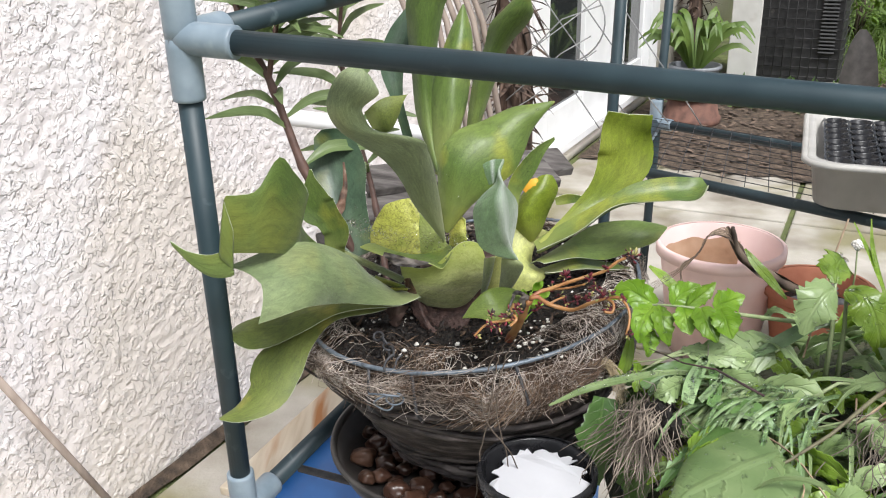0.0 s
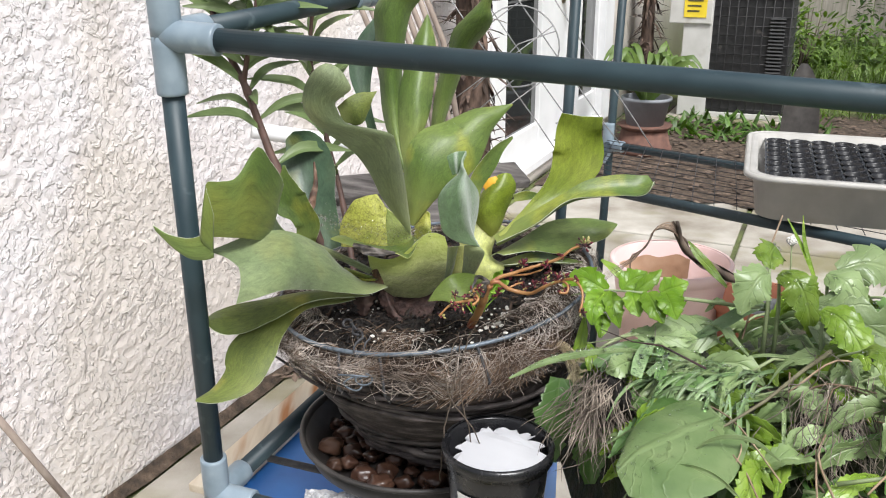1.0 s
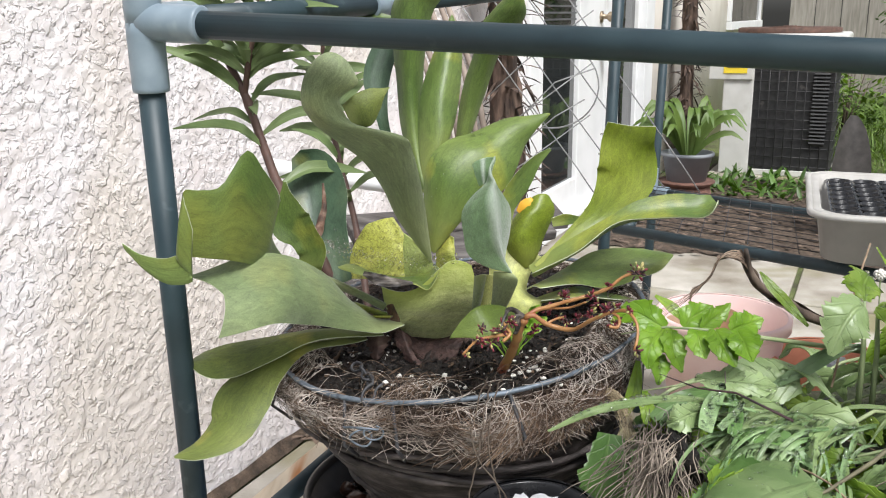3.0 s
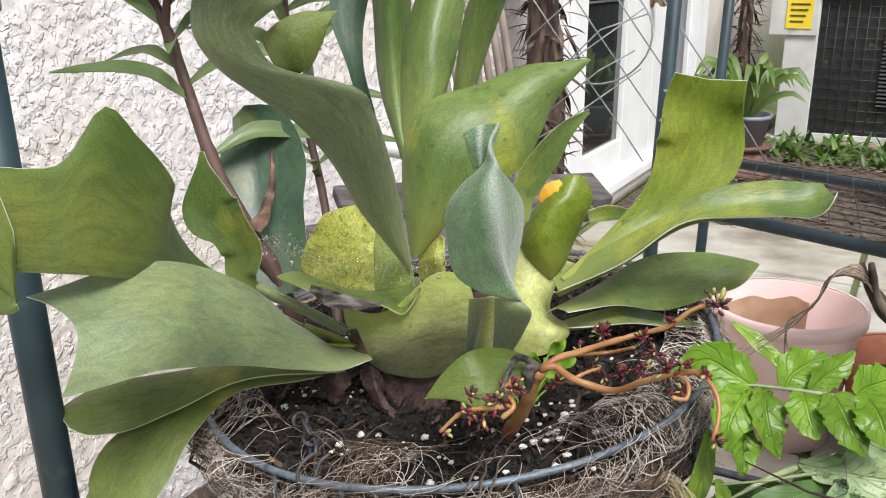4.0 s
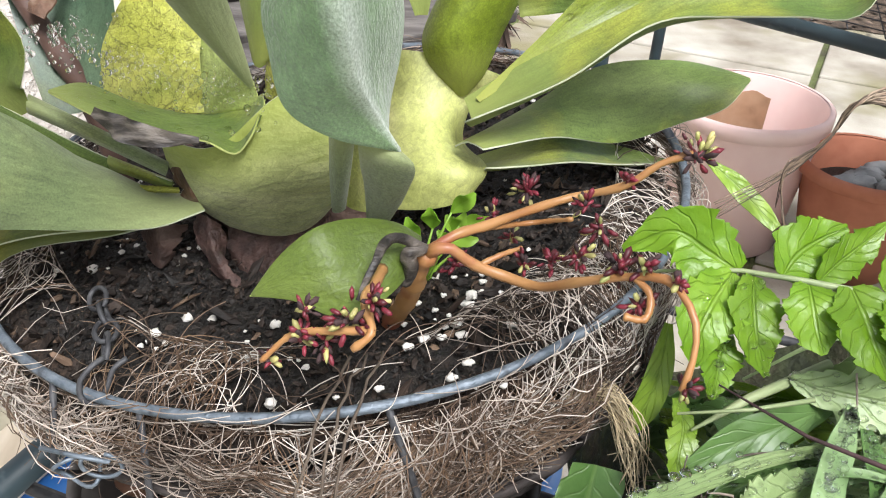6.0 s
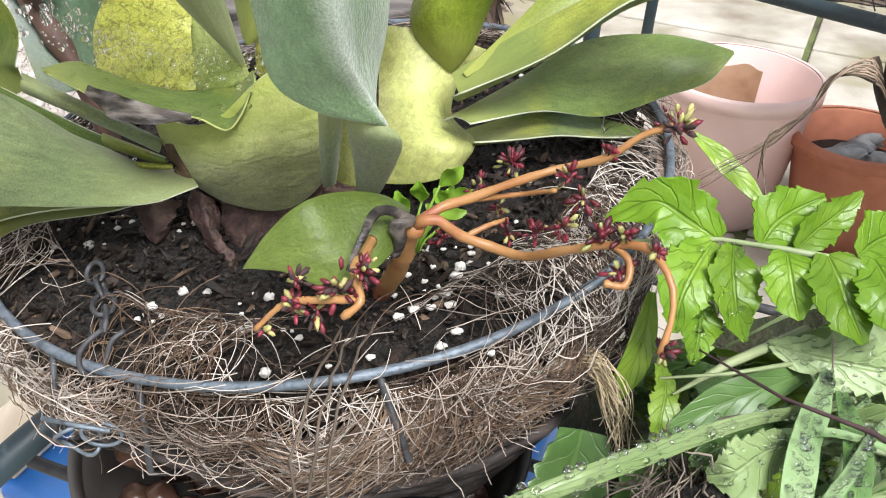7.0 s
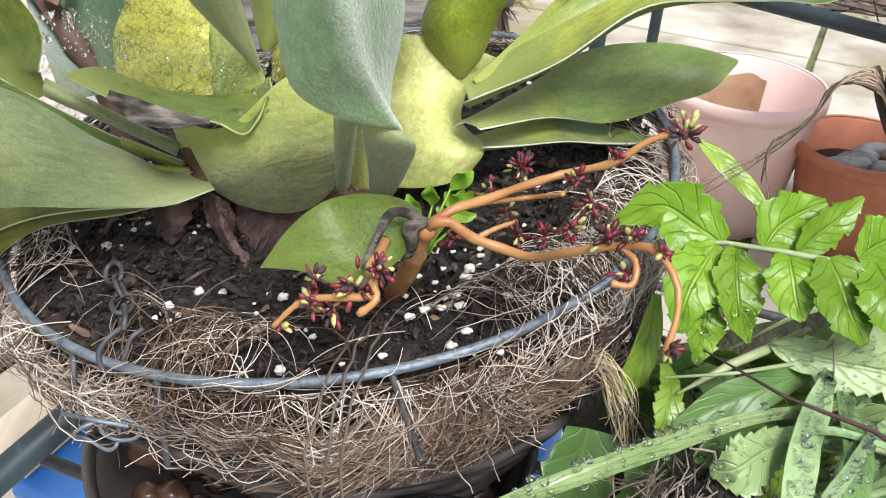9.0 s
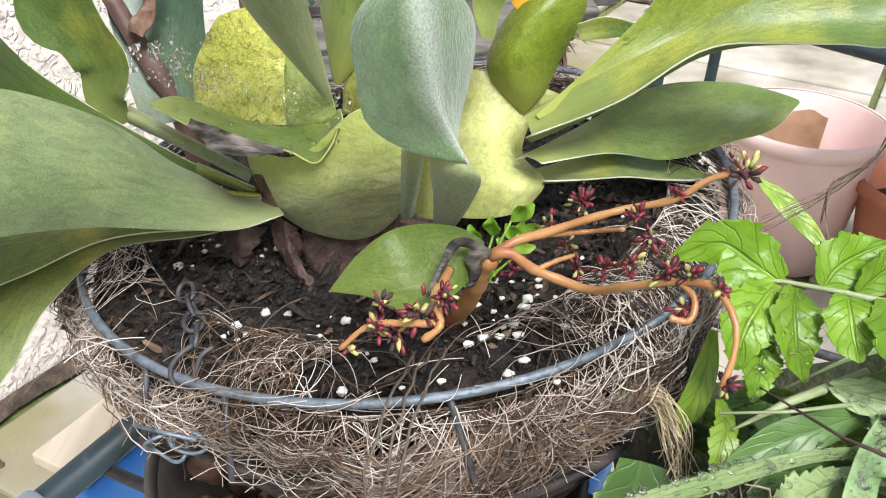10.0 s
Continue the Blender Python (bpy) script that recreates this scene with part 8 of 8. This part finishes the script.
# dried stem over the planter
DRY = material("dry_leaf", [(0.10, 0.065, 0.045), (0.24, 0.17, 0.12), (0.40, 0.31, 0.23)], 0.8, 60, bump=0.5, stretch=(1, 1, 0.4))
DRY_DARK = material("dry_stem", [(0.025, 0.017, 0.012), (0.08, 0.055, 0.04), (0.16, 0.12, 0.09)], 0.8, 60, bump=0.8, stretch=(1, 1, 0.4))
dry = thing("dried_stem", (0.40, 0.93, 0.61), "dried brown bent stem with stringy bark", "dried stem")
pts = [(0.44, 0.925, 0.598), (0.398, 0.92, 0.612), (0.369, 0.92, 0.631), (0.345, 0.92, 0.645), (0.334, 0.92, 0.660), (0.326, 0.918, 0.686)]
sp = spline([(*q, 0, 0) for q in pts], 26)
part("stem", Geo().tube([Vector(q[:3]) for q in sp], [0.0052 * (1 + 0.3 * noise.noise((i * 0.5, 0, 0))) * (1 - 0.55 * (i / 25) ** 3) for i in range(26)], 9), DRY_DARK, dry)
for k in range(16):
    j = 0.0011 * (k % 8 - 3.5)
    far = k / 15
    end = (0.239 - 0.006 * far, 0.905 + j, 0.622 + j) if k < 6 else (0.262 + 0.022 * far, 0.908 + j, 0.640 - 0.045 * far)
    pts = [(0.330, 0.918, 0.668 + j), (0.318, 0.918 + j, 0.680 + j), (0.301, 0.918 - j, 0.677 + 0.6 * j), (0.290, 0.916 + j, 0.656 - j), (0.272, 0.912, 0.641 + j), end]
    sp = spline([(*q, 0, 0) for q in pts], 22)
    part("strand", Geo().tube([Vector(q[:3]) + Vector((0, noise.noise((i * 0.4, k, 0)), noise.noise((i * 0.4, k, 5)))) * 0.0022 for i, q in enumerate(sp)], [0.0007 * (1 - 0.7 * i / 21) for i in range(22)], 5), DRY if k % 3 else DRY_DARK, dry)
part("shrivelled_leaf", blade(Geo(), [(0.323, 0.930, 0.682, 0.004, 20), (0.333, 0.925, 0.659, 0.012, 30), (0.352, 0.920, 0.637, 0.013, 10), (0.385, 0.920, 0.621, 0.011, -20), (0.415, 0.920, 0.607, 0.004, 0)], 40, 9, 0.9, 0.35, 0.0012, seed=4.0, waves=4.0, slots=(0, 0)), DRY_DARK, dry, "curled dark brown dead leaf")
flower = thing("clover_flower", (0.50, 0.98, 0.64), "single small white clover flower on a stalk", "flower")
part("stalk", Geo().tube([(0.50, 0.98, 0.55), (0.503, 0.985, 0.6), (0.498, 0.98, 0.635)], 0.001, 6), STALK, flower)
head = Geo()
for k in range(60):
    v = Vector((rnd.gauss(0, 1), rnd.gauss(0, 1), rnd.gauss(0.3, 1))).normalized()
    head.blob(Vector((0.498, 0.98, 0.638)) + v * 0.006, 0.0018, k, 0.3, 1)
part("flower_head", head, PERLITE, flower)

# ---- under the basket ----
STONE = material("wet_pebble", [(0.022, 0.012, 0.009), (0.062, 0.03, 0.02), (0.12, 0.065, 0.042)], 0.3, 18, vary=0.45, bump=0.15, coat=0.1, spec=0.3)
rnd = random.Random(71)
placed = []
for k in range(400):
    if len(placed) > 44:
        break
    a, r = rnd.uniform(2.6, 6.4), rnd.uniform(0.05, 0.122)
    x, y, s = 0.014 + r * math.cos(a), 0.948 + r * math.sin(a), rnd.uniform(0.010, 0.018)
    z = 0.364 + s * 0.7 + (0.004 if len(placed) > 25 else 0)
    if any((x - p[0]) ** 2 + (y - p[1]) ** 2 < (0.75 * (s + p[2])) ** 2 for p in placed):
        continue
    placed.append((x, y, s))
    solid("pebble", Geo().blob((x, y, z), (s, s * rnd.uniform(0.75, 1), s * 0.7), k, 0.35, 3), STONE, "rounded wet brown pebble in the saucer", "pebble", "pebbles in the saucer")
PAPER = material("white_paper", [(0.46, 0.46, 0.48), (0.60, 0.60, 0.62)], 0.7, 8, bump=0.1)
paper = Geo()
n = 72
edge = []
for i in range(n):
    a = 2 * math.pi * i / n
    torn = 0.0 if math.sin(a) < -0.2 else 0.014 * noise.noise((i * 0.31, 1, 0)) + 0.012 * noise.noise((i * 0.93, 4, 0)) - 0.009
    r = 0.052 + torn
    edge.append((0.098 + r * math.cos(a), 0.733 + r * math.sin(a) * 0.98, 0.492 + 0.004 * noise.noise((i * 0.3, 2, 0))))
paper.add(edge + [(x, y, z - 0.0012) for x, y, z in edge], [tuple(range(n)), tuple(range(n, 2 * n))[::-1]] + [(i, n + i, n + (i + 1) % n, (i + 1) % n) for i in range(n)])
solid("torn_paper", paper, PAPER, "torn sheet of white paper in the black pot", "paper", smooth=False)
for k in range(4):
    a = LOW_J.lerp(LOW_SIDE, 0.16 + 0.2 * k) - Vector((0, 0, 0.018))
    part("shelf_bar", Geo().tube([a, a + LOW_END - LOW_J], 0.005, 8), DARK_WIRE, rack)
BAG = material("grey_film", [(0.30, 0.30, 0.31), (0.62, 0.62, 0.63)], 0.25, 60, bump=0.6, bump_depth=0.004, leafy=0.3, spec=0.8)
film_sheet = Geo()
nx, ny = 60, 26
film_sheet.add([(-0.13 + 0.22 * i / nx, 0.775 + 0.085 * j / ny, 0.353 + 0.012 * abs(noise.noise((i * 0.19, j * 0.24, 0))) + 0.008 * abs(noise.noise((i * 0.5, j * 0.6, 4)))) for j in range(ny + 1) for i in range(nx + 1)], [(j * (nx + 1) + i, j * (nx + 1) + i + 1, (j + 1) * (nx + 1) + i + 1, (j + 1) * (nx + 1) + i) for j in range(ny) for i in range(nx)])
solid("plastic_bag", film_sheet, BAG, "crumpled clear grey plastic bag under the saucer", "plastic bag", smooth=False)
BM = pose(0.0, 1.17, 0.05, 0, 0, -23)
tub = thing("storage_tub", (0.0, 1.17, -0.1), "bright blue plastic storage tub under the rack", "tub")
part("body", Geo().box((0.40, 0.42, 0.28), BM, 0.02), BLUE, tub)
part("lid", Geo().box((0.44, 0.46, 0.022), BM @ pose(0, 0, 0.15), 0.008), BLUE, tub)
PLY = material("plywood", [(0.46, 0.37, 0.26), (0.60, 0.51, 0.39), (0.70, 0.62, 0.50)], 0.7, 9, bump=0.3, stretch=(5, 0.5, 5), spots=(0.40, 0.17, 0.06), spot_scale=5, spot_cut=0.58)
solid("board", Geo().box((0.07, 0.52, 0.014), pose(-0.205, 1.30, 0.222, 0, 0, -23), 0.002), PLY, "cream plywood strip stained orange lying on the tub", "board", smooth=False)
solid("cane", Geo().tube([HOUSE @ Vector((-0.56, -0.07, 0.45)), HOUSE @ Vector((-0.36, -0.10, 0.0))], 0.0065, 8), CANE, "dry brown cane leaning on the wall", "cane", "canes by the wall")
strip = Geo()
for k in range(300):
    x, y = rnd.uniform(0.35, 1.9), -0.01 - abs(rnd.gauss(0, 0.025))
    card(strip, HOUSE @ Vector((x, y, 0.012 * max(0, 1 + y / 0.12))), rnd.uniform(0.02, 0.05), 0.018, rnd.uniform(0, 6.28), rnd.uniform(-0.1, 0.5), 0.5, 3)
solid("debris", strip, LITTER, "damp soil and dead leaves along the wall", "debris", kind="stuff")
bank = Geo()
nb = 60
bank.add([q for i in range(nb + 1) for q in (HOUSE @ Vector((-1.2 + 3.1 * i / nb, -0.005, 0.022 + 0.012 * noise.noise((i * 0.4, 0, 0)))), HOUSE @ Vector((-1.2 + 3.1 * i / nb, -0.03 - 0.02 * noise.noise((i * 0.3, 3, 0)), 0.003)))], [(2 * i, 2 * i + 1, 2 * i + 3, 2 * i + 2) for i in range(nb)])
solid("soil_bank", bank, MULCH, "dark damp soil along the foot of the wall", "soil")
SHARD = clear("pale_glass", (0.75, 0.9, 0.88), 0.1, 1.45)
for k in range(7):
    solid("shard", Geo().box((rnd.uniform(0.05, 0.12), rnd.uniform(0.03, 0.06), 0.006), HOUSE @ pose(0.1 + 0.11 * k, -0.22 - 0.05 * (k % 3), 0.012, rnd.uniform(-8, 8), rnd.uniform(-8, 8), rnd.uniform(0, 180)), 0.001), (SHARD if k % 2 else PAPER), "flat broken piece lying on the concrete", "shard", "broken pieces", smooth=False)

# grey rubble in the clay pot
rnd = random.Random(88)
solid("pot_soil", Geo().lathe([(0.0, 0.075), (0.06, 0.07), (0.108, 0.06)], (0.92, 2.02, 0.0), 40, 0.1), SOIL, "dark soil in the clay pot", "soil")
RUBBLE = material("grey_rubble", [(0.22, 0.24, 0.25), (0.42, 0.44, 0.45)], 0.8, 30, bump=0.4, vary=0.3)
for k in range(9):
    a, r = rnd.uniform(0, 6.28), rnd.uniform(0.0, 0.075)
    solid("rubble", Geo().blob((0.92 + r * math.cos(a), 2.02 + r * math.sin(a), 0.085), (0.03, 0.02, 0.014), k, 0.6, 2), RUBBLE, "grey lump of rubble in the clay pot", "rubble", "rubble in the pot")
